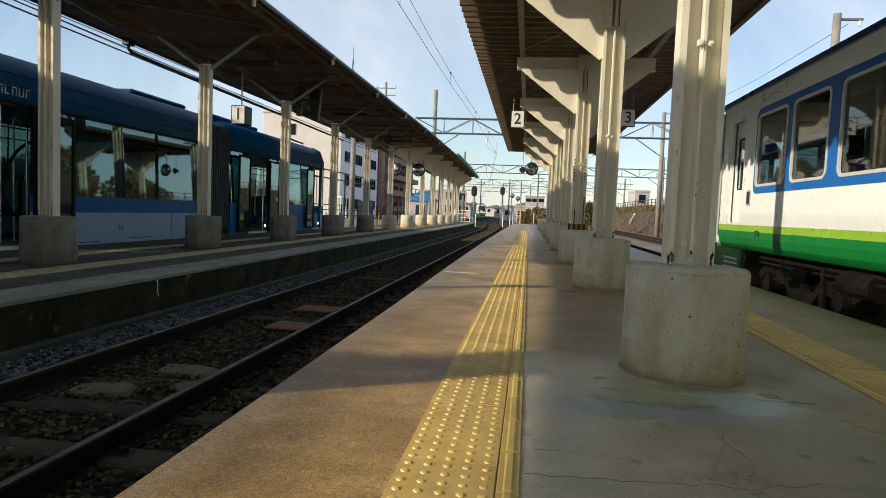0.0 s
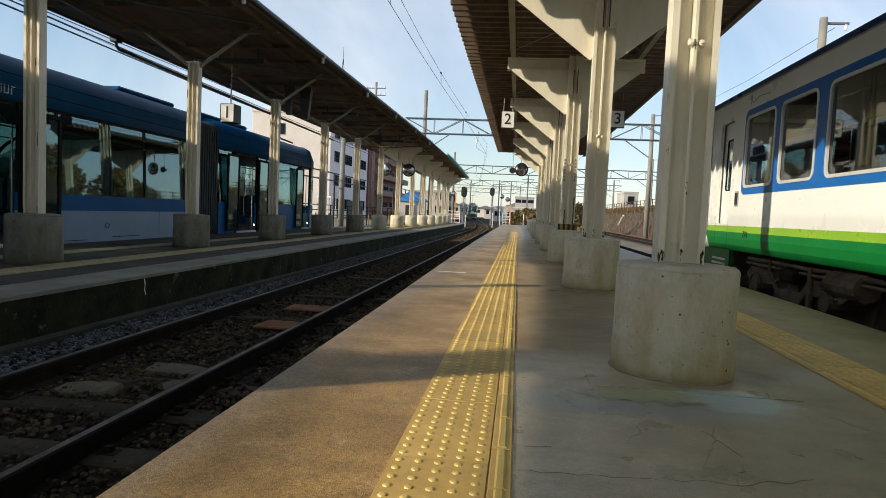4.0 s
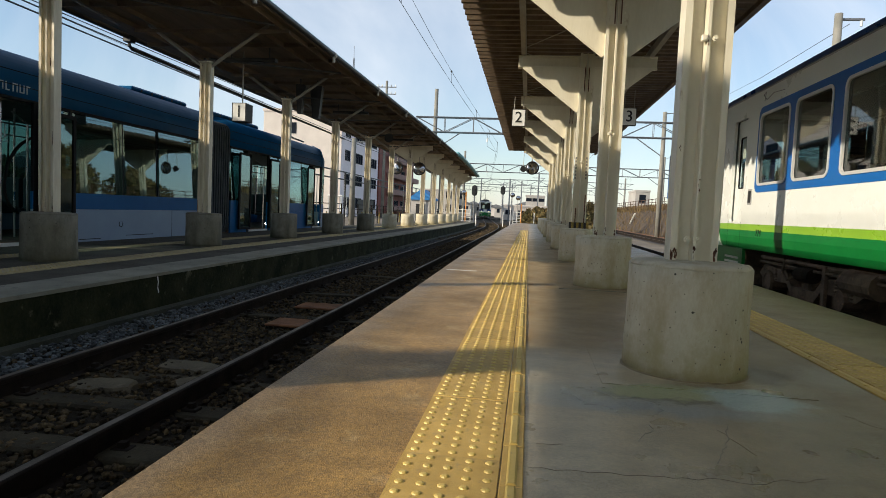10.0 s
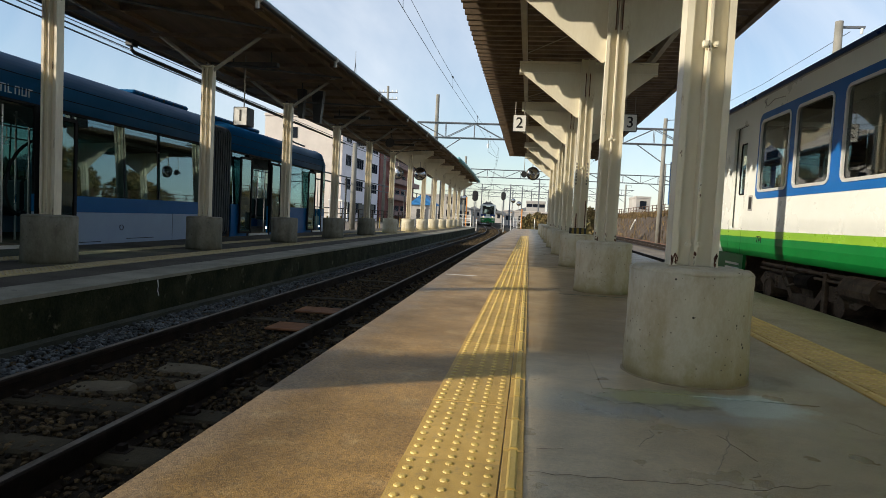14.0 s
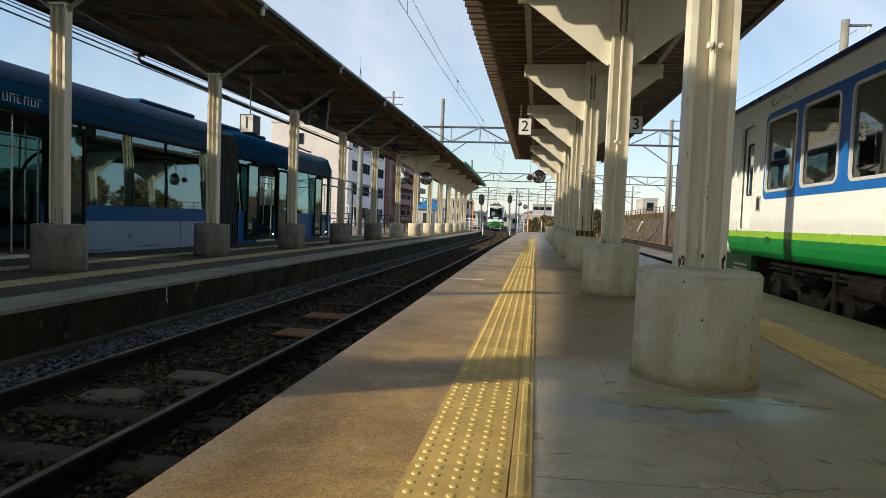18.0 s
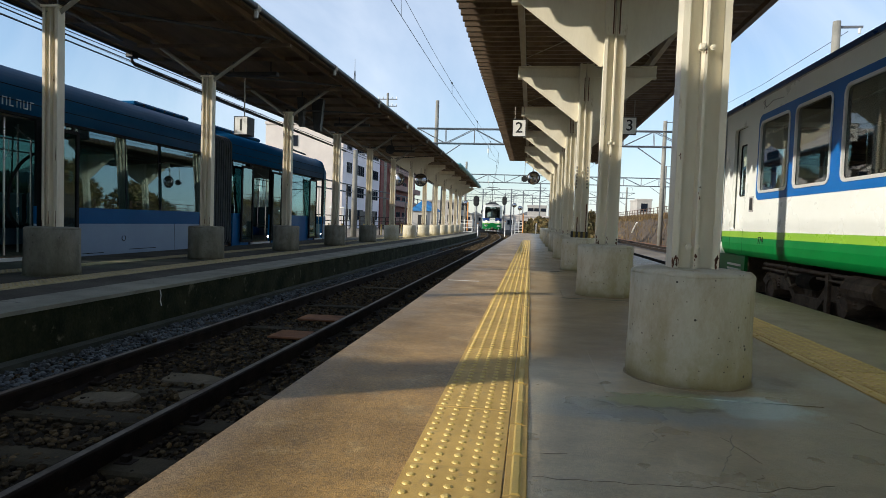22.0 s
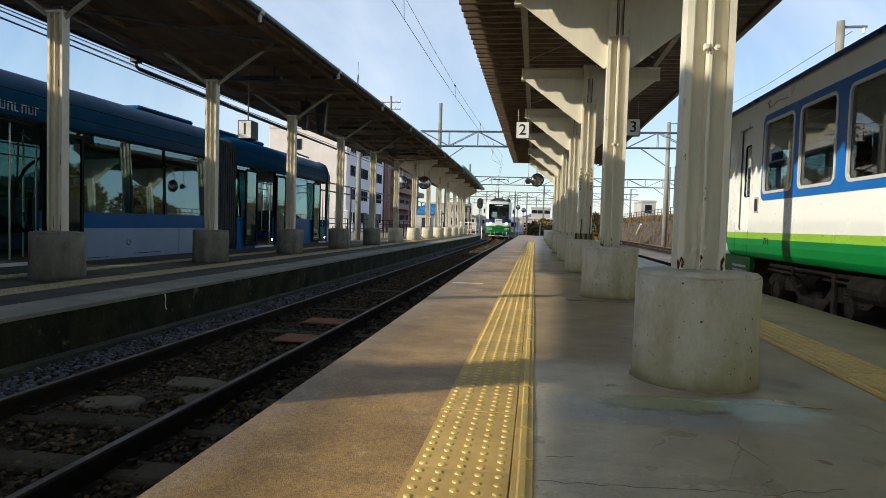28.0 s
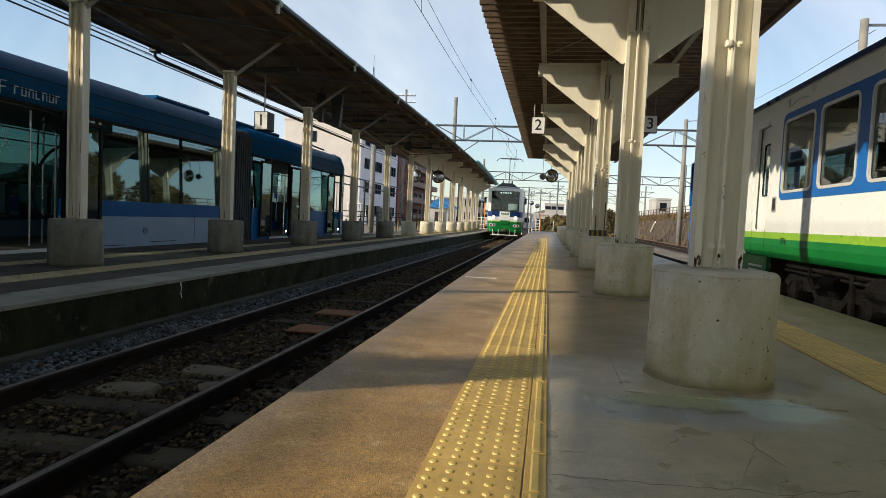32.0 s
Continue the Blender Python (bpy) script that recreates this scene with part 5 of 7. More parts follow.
def standing_train():
    """Green, white and blue car beside the platform."""
    wins = sorted([(-1.56 - 0.99, -1.56, 1.69, 2.68), (-3.63, -2.70, 1.69, 2.68), (-5.25, -3.86, 1.69, 2.68), (-6.75, -5.45, 1.69, 2.68), (-8.2, -6.95, 1.69, 2.68), (-9.65, -8.4, 1.69, 2.68), (-11.1, -9.85, 1.69, 2.68), (-12.6, -11.3, 1.69, 2.68)])
    t = railcar("train_car", "green white and blue rail car standing at the platform", 18, wins, [(-1.04, -0.46, 1.02, 2.72)], pose(4.23, 10.6, RAIL_Z), False)
    hw = 1.118
    part("far_end_wall", plate(bmesh.new(), [(-hw, 0.8), (hw, 0.8), (hw, 3.02), (-hw, 3.02)], [rrect(-1.0, 1.0, 0.98, 2.86, 0.08)], -0.06, -0.01, "y"), M["white"], t)
    part("bellows", plate(bmesh.new(), rrect(-1.0, 1.0, 0.8, 2.92, 0.1), [rrect(-0.92, 0.92, 0.9, 2.84, 0.08)], 0.0, 0.30, "y"), M["rubber"], t)
    for s in (-1, 1):
        xg = (hw - 0.09, hw - 0.05) if s > 0 else (-hw + 0.05, -hw + 0.09)
        gs = part("gangway_section", plate(bmesh.new(), [(0.31, 0.85), (3.3, 0.85), (3.3, 2.92), (0.31, 2.92)], [rrect(0.5, 1.5, 1.65, 2.68, 0.08), rrect(1.65, 3.1, 1.65, 2.68, 0.08)], *xg), M["white"], t, "white end section with wide windows")
        for q0, q1 in ((0.48, 1.52), (1.63, 3.12)):
            g = part("pane", plate(bmesh.new(), rrect(q0, q1, 1.63, 2.70, 0.08), [], xg[0] + 0.015, xg[0] + 0.021), M["glass_t"], gs)
            g.visible_shadow = False
    part("gangway_roof", B(-hw + 0.04, hw - 0.04, 0.31, 3.3, 2.925, 3.0, bevel=0.02), M["grey"], t)
    part("gangway_floor", B(-hw + 0.1, hw - 0.1, 0.31, 3.3, 0.86, 0.92), M["under"], t)
    part("gangway_underframe", B(-0.9, 0.9, 0.31, 3.6, 0.15, 0.84, bevel=0.03), M["under"], t)
    for nm, za, zc in (("front_section", 0.62, 1.66), ("front_header", 2.62, 2.95)):
        bm = loft(bmesh.new(), [[(x * q, y, z) for x, z in ((-hw, za), (hw, za), (hw - (0.25 if zc > 2 else 0), zc), (-hw + (0.25 if zc > 2 else 0), zc))] for y, q in ((3.31, 1.0), (3.72, 1.0), (3.86, 0.995), (4.05, 0.93))])
        part(nm, bm, M["blue"], t, "blue end section")
    for s in (-1, 1):
        for y in (3.34, 3.92):
            part("corner_pillar", B(s * (hw - 0.04) - 0.04, s * (hw - 0.04) + 0.04, y, y + 0.08, 1.66, 2.62), M["blue"], t)
    g = part("windscreen", B(-hw + 0.1, hw - 0.1, 3.94, 3.95, 1.66, 2.62), M["glass_t"], t)
    g.visible_shadow = False
    tx = text("unit_number", "774", 0.13, t, pose(-hw - 0.003, -1.76, 1.04, 90, 0, -90), M["black"])
    part("side_hatch", plate(bmesh.new(), rrect(-1.42, -1.26, 1.44, 1.66, 0.02), [], -hw - 0.008, -hw + 0.002), M["grey"], t, "small grey side hatch")
    part("hatch_panel", plate(bmesh.new(), rrect(-1.395, -1.285, 1.465, 1.635, 0.015), [], -hw - 0.011, -hw - 0.008), M["dark"], t)
    bm = rod(bmesh.new(), [(-hw - 0.004, -1.65, 2.84), (-hw - 0.004, -1.68, 2.96), (-hw - 0.004, -1.60, 2.93), (-hw - 0.004, -1.72, 2.85), (-hw - 0.004, -1.95, 2.90), (-hw - 0.004, -2.3, 2.87)], 0.006, 5)
    part("script_mark", bm, M["grey"], t)
    part("roof_lamp", tube(bmesh.new(), (-hw - 0.004, -5.05, 2.93), (-hw + 0.03, -5.05, 2.93), 0.05, 12), M["black"], t)
    roof_unit(t, 0, -6, 3.25, 1.3, 3.0, 0.35)


def arriving_train():
    wins = side_windows(-16.0, -2.2, 9, 0.2, 1.69, 2.68)
    t = railcar("arriving_train", "green white and blue rail car with lit headlamps", 18, wins, [(-1.75, -1.1, 1.02, 2.72)], pose(track_x(39), 39, RAIL_Z), True)
    roof_unit(t, 0, -2.3, 3.24, 0.9, 1.2, 0.16, material=M["dark"])
    for s in (-1, 1):
        part("roof_duct", B(s * 0.62 - 0.14, s * 0.62 + 0.14, -6.4, -3.6, 3.2, 3.44, bevel=0.03), M["dark"], t, "dark roof duct")
    part("pantograph_well", B(-0.62, 0.62, -5.7, -3.6, 3.26, 3.44, bevel=0.02), M["dark"], t, "dark base under the pantograph")
    roof_unit(t, 0, -8.0, 3.26, 1.5, 3.0, 0.35)
    part("roof_gear", loft(bmesh.new(), [[(-w, y0, z), (w, y0, z), (w, y1, z), (-w, y1, z)] for w, y0, y1, z in ((0.62, -3.3, -1.6, 3.27), (0.60, -3.2, -1.7, 3.42), (0.34, -2.9, -2.0, 3.60))]), M["dark"], t, "dark tapered roof gear")
    for x in (-0.3, 0.3):
        part("insulator", loft(bmesh.new(), [ring_pts((x, -2.4, 3.58 + 0.03 * k), (0, 0, 1), 0.06 if k % 2 else 0.035, 10) for k in range(8)]), M["under"], t)
    pantograph(t, -4.8, 3.42, 5.48)
    return t


# ---- low-floor tram ----
def tram():
    t = thing("tram", "deep blue low-floor tram standing with open doors", "tram", m=pose(-8.0, 0, RAIL_Z))
    W = 2.65
    z0, zl, zb, zt, LEAN = 0.26, 0.88, 1.17, 2.60, 0.05

    def leaning(side, d0, d1, a, b):
        """A piece of the side between band and cantrail, leaning in towards the roof."""
        sx = (lambda d: -d) if side == 0 else (lambda d: -W + d)
        return loft(bmesh.new(), [[(sx(d0 + e), a, z), (sx(d1 + e), a, z), (sx(d1 + e), b, z), (sx(d0 + e), b, z)] for z, e in ((zb + 0.001, 0.0), (zt, LEAN))])

    def section(y0, y1, openings, wins, low):
        """One body section; openings are door gaps, wins are window bays."""
        for side in (0, 1):
            xo = -0.04 if side == 0 else -W
            xi = xo + 0.04
            cuts = sorted(openings) if side == 0 else []
            spans, a = [], y0
            for c, d in cuts:
                spans.append((a, c))
                a = d
            spans.append((a, y1))
            for a, b in spans:
                if b - a > 0.02:
                    part("lower_panel", B(xo, xi, a, b, z0, zl, bevel=0.004), M[low], t, "pale grey-blue lower panel" if low == "tramlow" else "blue lower panel")
                    part("blue_band", B(xo, xi, a, b, zl + 0.002, zb), M["tramband"], t, "bright blue band")
            for a, b in list(wins) + ([] if side == 0 else list(openings)):
                part("window", leaning(side, 0.018, 0.028, a, b), M["glassd"], t, "dark tinted window")
                part("mullion", leaning(side, 0.014, 0.034, b - 0.012, b + 0.012), M["rubber"], t)
            part("window_head", B(xo - 0.02, xi - 0.024, y0, y1, zt - 0.02, zt + 0.025), M["rubber"], t)
        curve = [(-0.03, zt + 0.02), (-0.02, 2.90)] + [(-0.02 - 0.50 * (1 - math.cos(radians(a))), 2.92 + 0.48 * math.sin(radians(a))) for a in range(10, 91, 10)]
        prof = curve + [(-W - u, v) for u, v in reversed(curve)] + [(-W + 0.1, 2.62), (-0.1, 2.62)]
        part("roof", prism(bmesh.new(), prof, y0, y1, "y"), M["tramblue"], t, "deep blue metallic roof and cantrail", True)
        for zz in (2.80, 3.02):
            part("roof_seam", B(-0.024, -0.014, y0, y1, zz, zz + 0.012), M["rubber"], t)
        part("tram_floor", B(-W + 0.04, -0.04, y0, y1, 0.30, 0.36), M["under"], t, "dark low floor")
        part("ceiling_panel", B(-W + 0.2, -0.2, y0 + .02, y1 - .02, 2.57, 2.60), M["inner"], t)
        bm = bmesh.new()
        for s in (-0.45, -W + 0.45):
            tube(bm, (s, y0 + 0.2, 2.25), (s, y1 - 0.2, 2.25), 0.015, 6)
        part("ceiling_rail", bm, M["steel"], t)
        y = y0 + 0.5
        while y < y1 - 0.9:
            if True:
                for s in (-0.52, -W + 0.52):
                    if s == -0.52 and any(c - 0.5 < y < d + 0.2 for c, d in openings):
                        continue
                    st = part("seat", B(s - 0.36, s + 0.36, y, y + 0.45, 0.72, 0.82, bevel=0.03), M["seat"], t)
                    part("backrest", B(s - 0.36, s + 0.36, y, y + 0.10, 0.82, 1.42, bevel=0.04), M["seat"], st)
            y += 0.95
        for c, d in openings:
            for yy in (c - 0.08, d + 0.08):
                part("grab_pole", rod(bmesh.new(), [(-0.16, yy, 0.36), (-0.16, yy, 2.25), (-0.45, yy, 2.45)], 0.016, 8), M["steel"], t)
                part("door_pillar", B(-0.05, 0.004, yy - 0.06, yy + 0.06, 0.28, zt, bevel=0.006), M["rubber"], t)
            part("threshold", B(-0.12, 0.03, c, d, 0.28, 0.345, bevel=0.004), M["alu"], t, "pale metal door threshold")
        # hanging straps
        y = y0 + 0.6
        while y < y1 - 0.5:
            bm = rod(bmesh.new(), [(-0.45, y, 2.24), (-0.45, y, 2.05), (-0.45, y - 0.06, 1.95), (-0.45, y + 0.06, 1.95), (-0.45, y, 2.05)], 0.008, 5)
            part("hand_strap", bm, M["signw"], t)
            y += 0.55
    section(-6.0, 14.55, [(6.95, 8.95)], [(-5.5, -3.0), (-3.0, 0), (0, 3.4), (3.4, 6.8), (9.1, 9.84), (9.9, 11.25), (11.25, 12.35), (12.45, 14.5)], "tramlow")
    section(15.65, 22.95, [(16.75, 18.0), (22.02, 22.8)], [(15.75, 16.65), (18.1, 18.85), (18.95, 20.9), (20.95, 21.95)], "tramband")
    for y0, y1 in ((9.02, 9.82), (6.1, 6.9), (16.0, 16.72), (18.03, 18.78), (21.25, 21.98)):
        d = part("door_leaf", frame_ring(bmesh.new(), y0, y1, 0.37, 2.5, 0.05, 0.06, 0.045, 0.085), M["rubber"], t, "slid-back glazed door leaf")
        g = part("pane", B(0.06, 0.068, y0 + .05, y1 - .05, 0.42, 2.45), M["glassd"], d)
    part("underframe", B(-W + 0.1, -0.1, -6, 22.9, 0.06, 0.30), M["under"], t, "dark underframe")
    for y0, y1 in ((0.5, 2.6), (11.2, 13.3), (18.6, 20.7)):
        part("wheel_cover", B(-0.11, -0.05, y0, y1, 0.05, 0.27, bevel=0.02), M["under"], t)
    for x, y in ((-0.40, 8.76), (-0.80, 9.46)):
        part("inner_pole", rod(bmesh.new(), [(x, y, 0.36), (x, y, 2.57)], 0.017, 8), M["steel"], t, "stainless pole in the doorway")
    part("curved_grab", rod(bmesh.new(), [(-0.35, 9.40, 2.08), (-0.35, 9.28, 2.04), (-0.35, 9.12, 1.94), (-0.35, 9.0, 1.83), (-0.35, 8.88, 1.65), (-0.35, 8.81, 1.45), (-0.35, 8.78, 1.28), (-0.35, 8.79, 1.13), (-0.35, 8.87, 0.94), (-0.35, 8.99, 0.82)], 0.026, 8), M["rubber"], t, "curved black grab rail", True)
    for yy in (17.9, 22.7):
        part("step_lamp", tube(bmesh.new(), (0.0, yy, 0.50), (0.012, yy, 0.50), 0.035, 12), M["lampw"], t, "small lit step lamp")
    # bellows between the sections
    bl = part("gangway_bellows", B(-W + 0.12, -0.12, 14.5, 15.7, 0.3, 3.1), M["bellows"], t, "ribbed black bellows")
    for k in range(9):
        y = 14.58 + 0.12 * k
        part("rib", frame_ring(bmesh.new(), -W + 0.03, -0.03, 0.28, 3.22, 0.25, 0.12, y, y + 0.07, "y"), M["bellows"], bl)
    # rounded driving end
    bm = bmesh.new()
    rings = []
    for y, k, top in ((22.95, 1.0, 3.40), (23.15, 0.985, 3.34), (23.4, 0.95, 3.18), (23.58, 0.90, 2.93), (23.66, 0.86, 2.64)):
        w = W * k / 2
        rings.append([(-W / 2 + x, y, z) for x, z in ((w, 2.60), (w, 2.60 + (top - 2.6) * 0.5), (w - 0.10, 2.6 + (top - 2.6) * 0.85), (w - 0.36, top), (-w + 0.36, top), (-w + 0.10, 2.6 + (top - 2.6) * 0.85), (-w, 2.60 + (top - 2.6) * 0.5), (-w, 2.60))])
    loft(bm, rings)
    part("front_dome", bm, M["tramblue"], t, "rounded blue front dome")
    for nm, za, zc, mt in (("front_lower", z0, zl, "tramlow"), ("front_band", zl, zb, "tramband")):
        part(nm, loft(bmesh.new(), [[(-W / 2 + x, y, z) for x, z in ((w, za), (w, zc), (-w, zc), (-w, za))] for y, w in ((22.95, W / 2), (23.4, W / 2 * 0.96), (23.66, W / 2 * 0.86), (23.76, W / 2 * 0.6))]), M[mt], t)
    g = part("windscreen", loft(bmesh.new(), [[(-W / 2 + x, y, z) for x, z in ((w, zb), (w, zt), (-w, zt), (-w, zb))] for y, w in ((22.97, W / 2 - 0.01), (23.4, W / 2 * 0.95), (23.64, W / 2 * 0.85))], caps=False), M["glassd"], t, "wrap-round dark windscreen")
    part("screen_pillar", B(-0.06, 0.0, 22.88, 23.0, zb, zt), M["rubber"], t)
    # roof equipment; the first, unseen box is enlarged to shade the left posts
    for y, l, h in ((1.8, 9.0, 0.45), (13.2, 2.1, 0.11), (16.9, 2.8, 0.12)):
        roof_unit(t, -W / 2, y, 3.40, 1.7, l, h, material=M["tramblue"])
    bm = rod(bmesh.new(), [(-0.5, 20.6, 3.38), (-0.5, 20.8, 3.55), (-0.5, 21.2, 3.5), (-0.5, 22.2, 3.48)], 0.03, 6)
    part("roof_aerial", bm, M["dark"], t)
    # pale emblem and lettering as plain shapes on the cantrail
    for k in range(7):
        y = 8.06 + 0.132 * k
        bm = box(bmesh.new(), -0.03, -0.016, y, y + 0.018, 2.70, 2.83)
        box(bm, -0.03, -0.016, y + 0.018, y + 0.075, 2.70 if k % 2 else 2.812, 2.718 if k % 2 else 2.83)
        if k % 3:
            box(bm, -0.03, -0.016, y + 0.075, y + 0.09, 2.70, 2.83)
        part("pale_letter", bm, M["pale_mark"], t, "pale mark")
    for pts in ([(-0.02, 7.82, 2.66), (-0.02, 7.82, 2.86), (-0.02, 7.93, 2.87)], [(-0.02, 7.82, 2.77), (-0.02, 7.91, 2.78)]):
        part("pale_emblem", rod(bmesh.new(), pts, 0.010, 6), M["pale_mark"], t, "pale branching emblem")
    bm = bmesh.new()
    for yy, w, z in ((10.0, 0.57, 0.33), (11.31, 0.90, 0.365)):
        box(bm, 0.0, 0.004, yy, yy + w, z, z + 0.012)
    part("panel_slot", bm, M["rubber"], t)
    part("filler_cap", frame_ring(bmesh.new(), 11.09, 11.21, 0.54, 0.66, 0.06, 0.012, 0.0, 0.006), M["rubber"], t, "round cover in the lower panel")
    part("panel_seam", B(0.0, 0.003, 12.9, 12.908, z0 + 0.01, zl), M["rubber"], t)


# ---- overhead line, signs, signals ----
def number_sign(x, y, z, digit, back, d=0.05):
    t = thing("platform_number_sign", f"white hanging sign with black number {digit}", "sign", "platform number signs", pose(x, y, z))
    part("sign_box", B(-0.15, 0.15, -d, d, -0.19, 0.19, bevel=0.006), M["signw"], t)
    part("border", frame_ring(bmesh.new(), -0.152, 0.152, -0.192, 0.192, 0.01, 0.012, -d - 0.004, d + 0.004, "y"), M["dark"], t)
    text("digit", digit, 0.34, t, pose(0, -d - 0.0035, 0, 90), M["black"])
    for s in ((-0.1, 0.1) if back < 1 else (0.0,)):
        part("hanger", tube(bmesh.new(), (s, 0, 0.19), (s, 0, 0.19 + back), 0.008 if back < 1 else 0.014, 6), M["steelp"], t)


def gantry(y, x0, x1, z0, z1, ptop, right_top=None, name_group="overhead line gantries"):
    t = thing("catenary_gantry", "grey steel lattice gantry over the tracks", "gantry", name_group, pose(0, y, 0))
    for x, top in ((x0, ptop), (x1, right_top or ptop)):
        part("mast", loft(bmesh.new(), [ring_pts((x, 0, -0.8), (0, 0, 1), 0.18, 14), ring_pts((x, 0, top), (0, 0, 1), 0.13, 14)]), M["conc"], t, "round concrete mast", True)
    top = right_top or ptop
    part("mast_arm", rod(bmesh.new(), [(x1, 0, top - 0.12), (x1 + 0.95, 0, top - 0.05), (x1 + 0.95, 0, top - 0.5)], 0.03, 6), M["truss"], t)
    bm = bmesh.new()
    for z in (z0, z1):
        for dy in (-0.22, 0.22):
            tube(bm, (x0 - 1.4, dy, z), (x1 + 1.4, dy, z), 0.045, 4)
    part("truss_chord", bm, M["truss"], t)
    bm = bmesh.new()
    n = int((x1 - x0 + 2.8) / 2.1)
    st = (x1 - x0 + 2.8) / n
    for k in range(n):
        a = x0 - 1.4 + st * k
        for dy in (-0.22, 0.22):
            tube(bm, (a, dy, z0 if k % 2 else z1), (a + st, dy, z1 if k % 2 else z0), 0.028, 4)
            tube(bm, (a, dy, z0), (a, dy, z1), 0.022, 4)
    part("truss_lattice", bm, M["truss"], t)
    for s, x in ((-1, x0), (1, x1)):
        bm = tube(bmesh.new(), (x, 0, z0 - 1.3), (x - s * 1.9, 0, z0), 0.04, 6)
        part("knee_brace", bm, M["truss"], t)
    for cx in (track_x(y), 4.24, -9.33):
        if x0 < cx < x1:
            d = part("wire_support", rod(bmesh.new(), [(cx - 0.5, 0, z0), (cx - 0.5, 0, 5.55), (cx + 0.15, 0, 5.16)], 0.014, 6), M["truss"], t)
            part("insulator", tube(bmesh.new(), (cx - 0.5, 0, 5.85), (cx - 0.5, 0, 6.15), 0.06, 8), M["white"], d)
    return t


def wires():
    def line(name, pts, r, label):
        tagged(part(name, rod(bmesh.new(), pts, r, 5), M["dark"], None), label, "overhead wire", "overhead wires")
    sup = [-25, 5, 45, 80, 115, 155, 200]
    stag = lambda y: float(np.interp(y, (-25, 5, 19, 30, 45, 80, 115, 155, 200), (-2.6, -2.95, -2.88, -2.64, -2.5, -5.1, -7.7, -11.5, -15.7)))
    for cx, nm in ((stag, "near"), (C(4.24), "right"), (C(-9.33), "left")):
        pc, pm = [], []
        for a, b in zip(sup, sup[1:]):
            for k in range(10):
                s = k / 10
                y = a + (b - a) * s
                pc.append((cx(y), y, 5.10))
                pm.append((cx(y) - 0.02, y, 5.85 - 0.38 * 4 * s * (1 - s)))
        line("contact_wire", pc, 0.007, "thin dark contact wire over the track")
        line("messenger_wire", pm, 0.006, "thin sagging messenger wire over the track")
        if nm == "near":
            bm = bmesh.new()
            for p, q in list(zip(pc, pm))[::2]:
                tube(bm, p, q, 0.006, 4)
                tube(bm, (q[0], q[1] - 0.06, q[2]), (q[0], q[1] + 0.06, q[2]), 0.03, 6)
            tagged(part("wire_dropper", bm, M["dark"], None), "thin droppers between the overhead wires", "wire", kind="stuff")
    for yy in (-5, 74):
        t = thing("power_pole", "tall concrete power pole beyond the tram", "utility pole", "utility poles", pose(-14.6 + 0.04 * yy, yy, -0.6))
        part("shaft", loft(bmesh.new(), [ring_pts((0, 0, 0), (0, 0, 1), 0.19, 14), ring_pts((0, 0, 10.5), (0, 0, 1), 0.13, 14)]), M["conc"], t, "", True)
        for z in (7.4, 8.2, 9.0, 9.8):
            part("crossarm", B(-0.9, 0.9, -0.05, 0.05, z - 0.05, z + 0.05), M["truss"], t)
    line("power_line", [(11.40, 25, 8.33), (14.40, 42.5, 10.24), (17.40, 60, 12.46), (23.40, 95, 16.59)], 0.012, "thin wire from the trackside pole")
    for z, r in ((5.42, 0.024), (5.58, 0.018), (5.92, 0.014), (6.3, 0.012)):
        line("power_line", [(-12.4, y, z - 0.25 * math.sin(math.pi * (y + 14) / 88)) for y in range(-14, 75, 4)], r, "dark power cable beyond the tram")
    line("power_line", [(-12.4, 10, 5.4), (-16, 26, 6.6), (-20, 44, 8.2)], 0.01, "thin service wire beyond the tram")
    for x, z, sag in ((0.3, 9.3, 0.5), (-0.4, 8.5, 0.5), (0.1, 7.7, 0.4), (-0.6, 6.9, 0.7), (0.2, 6.75, 0.75)):
        line("power_line", [(-14.6 + x + 0.04 * y, y, z - sag * math.sin(math.pi * (y + 14) / 88)) for y in range(-14, 75, 4)], 0.016, "dark power line beyond the tram")


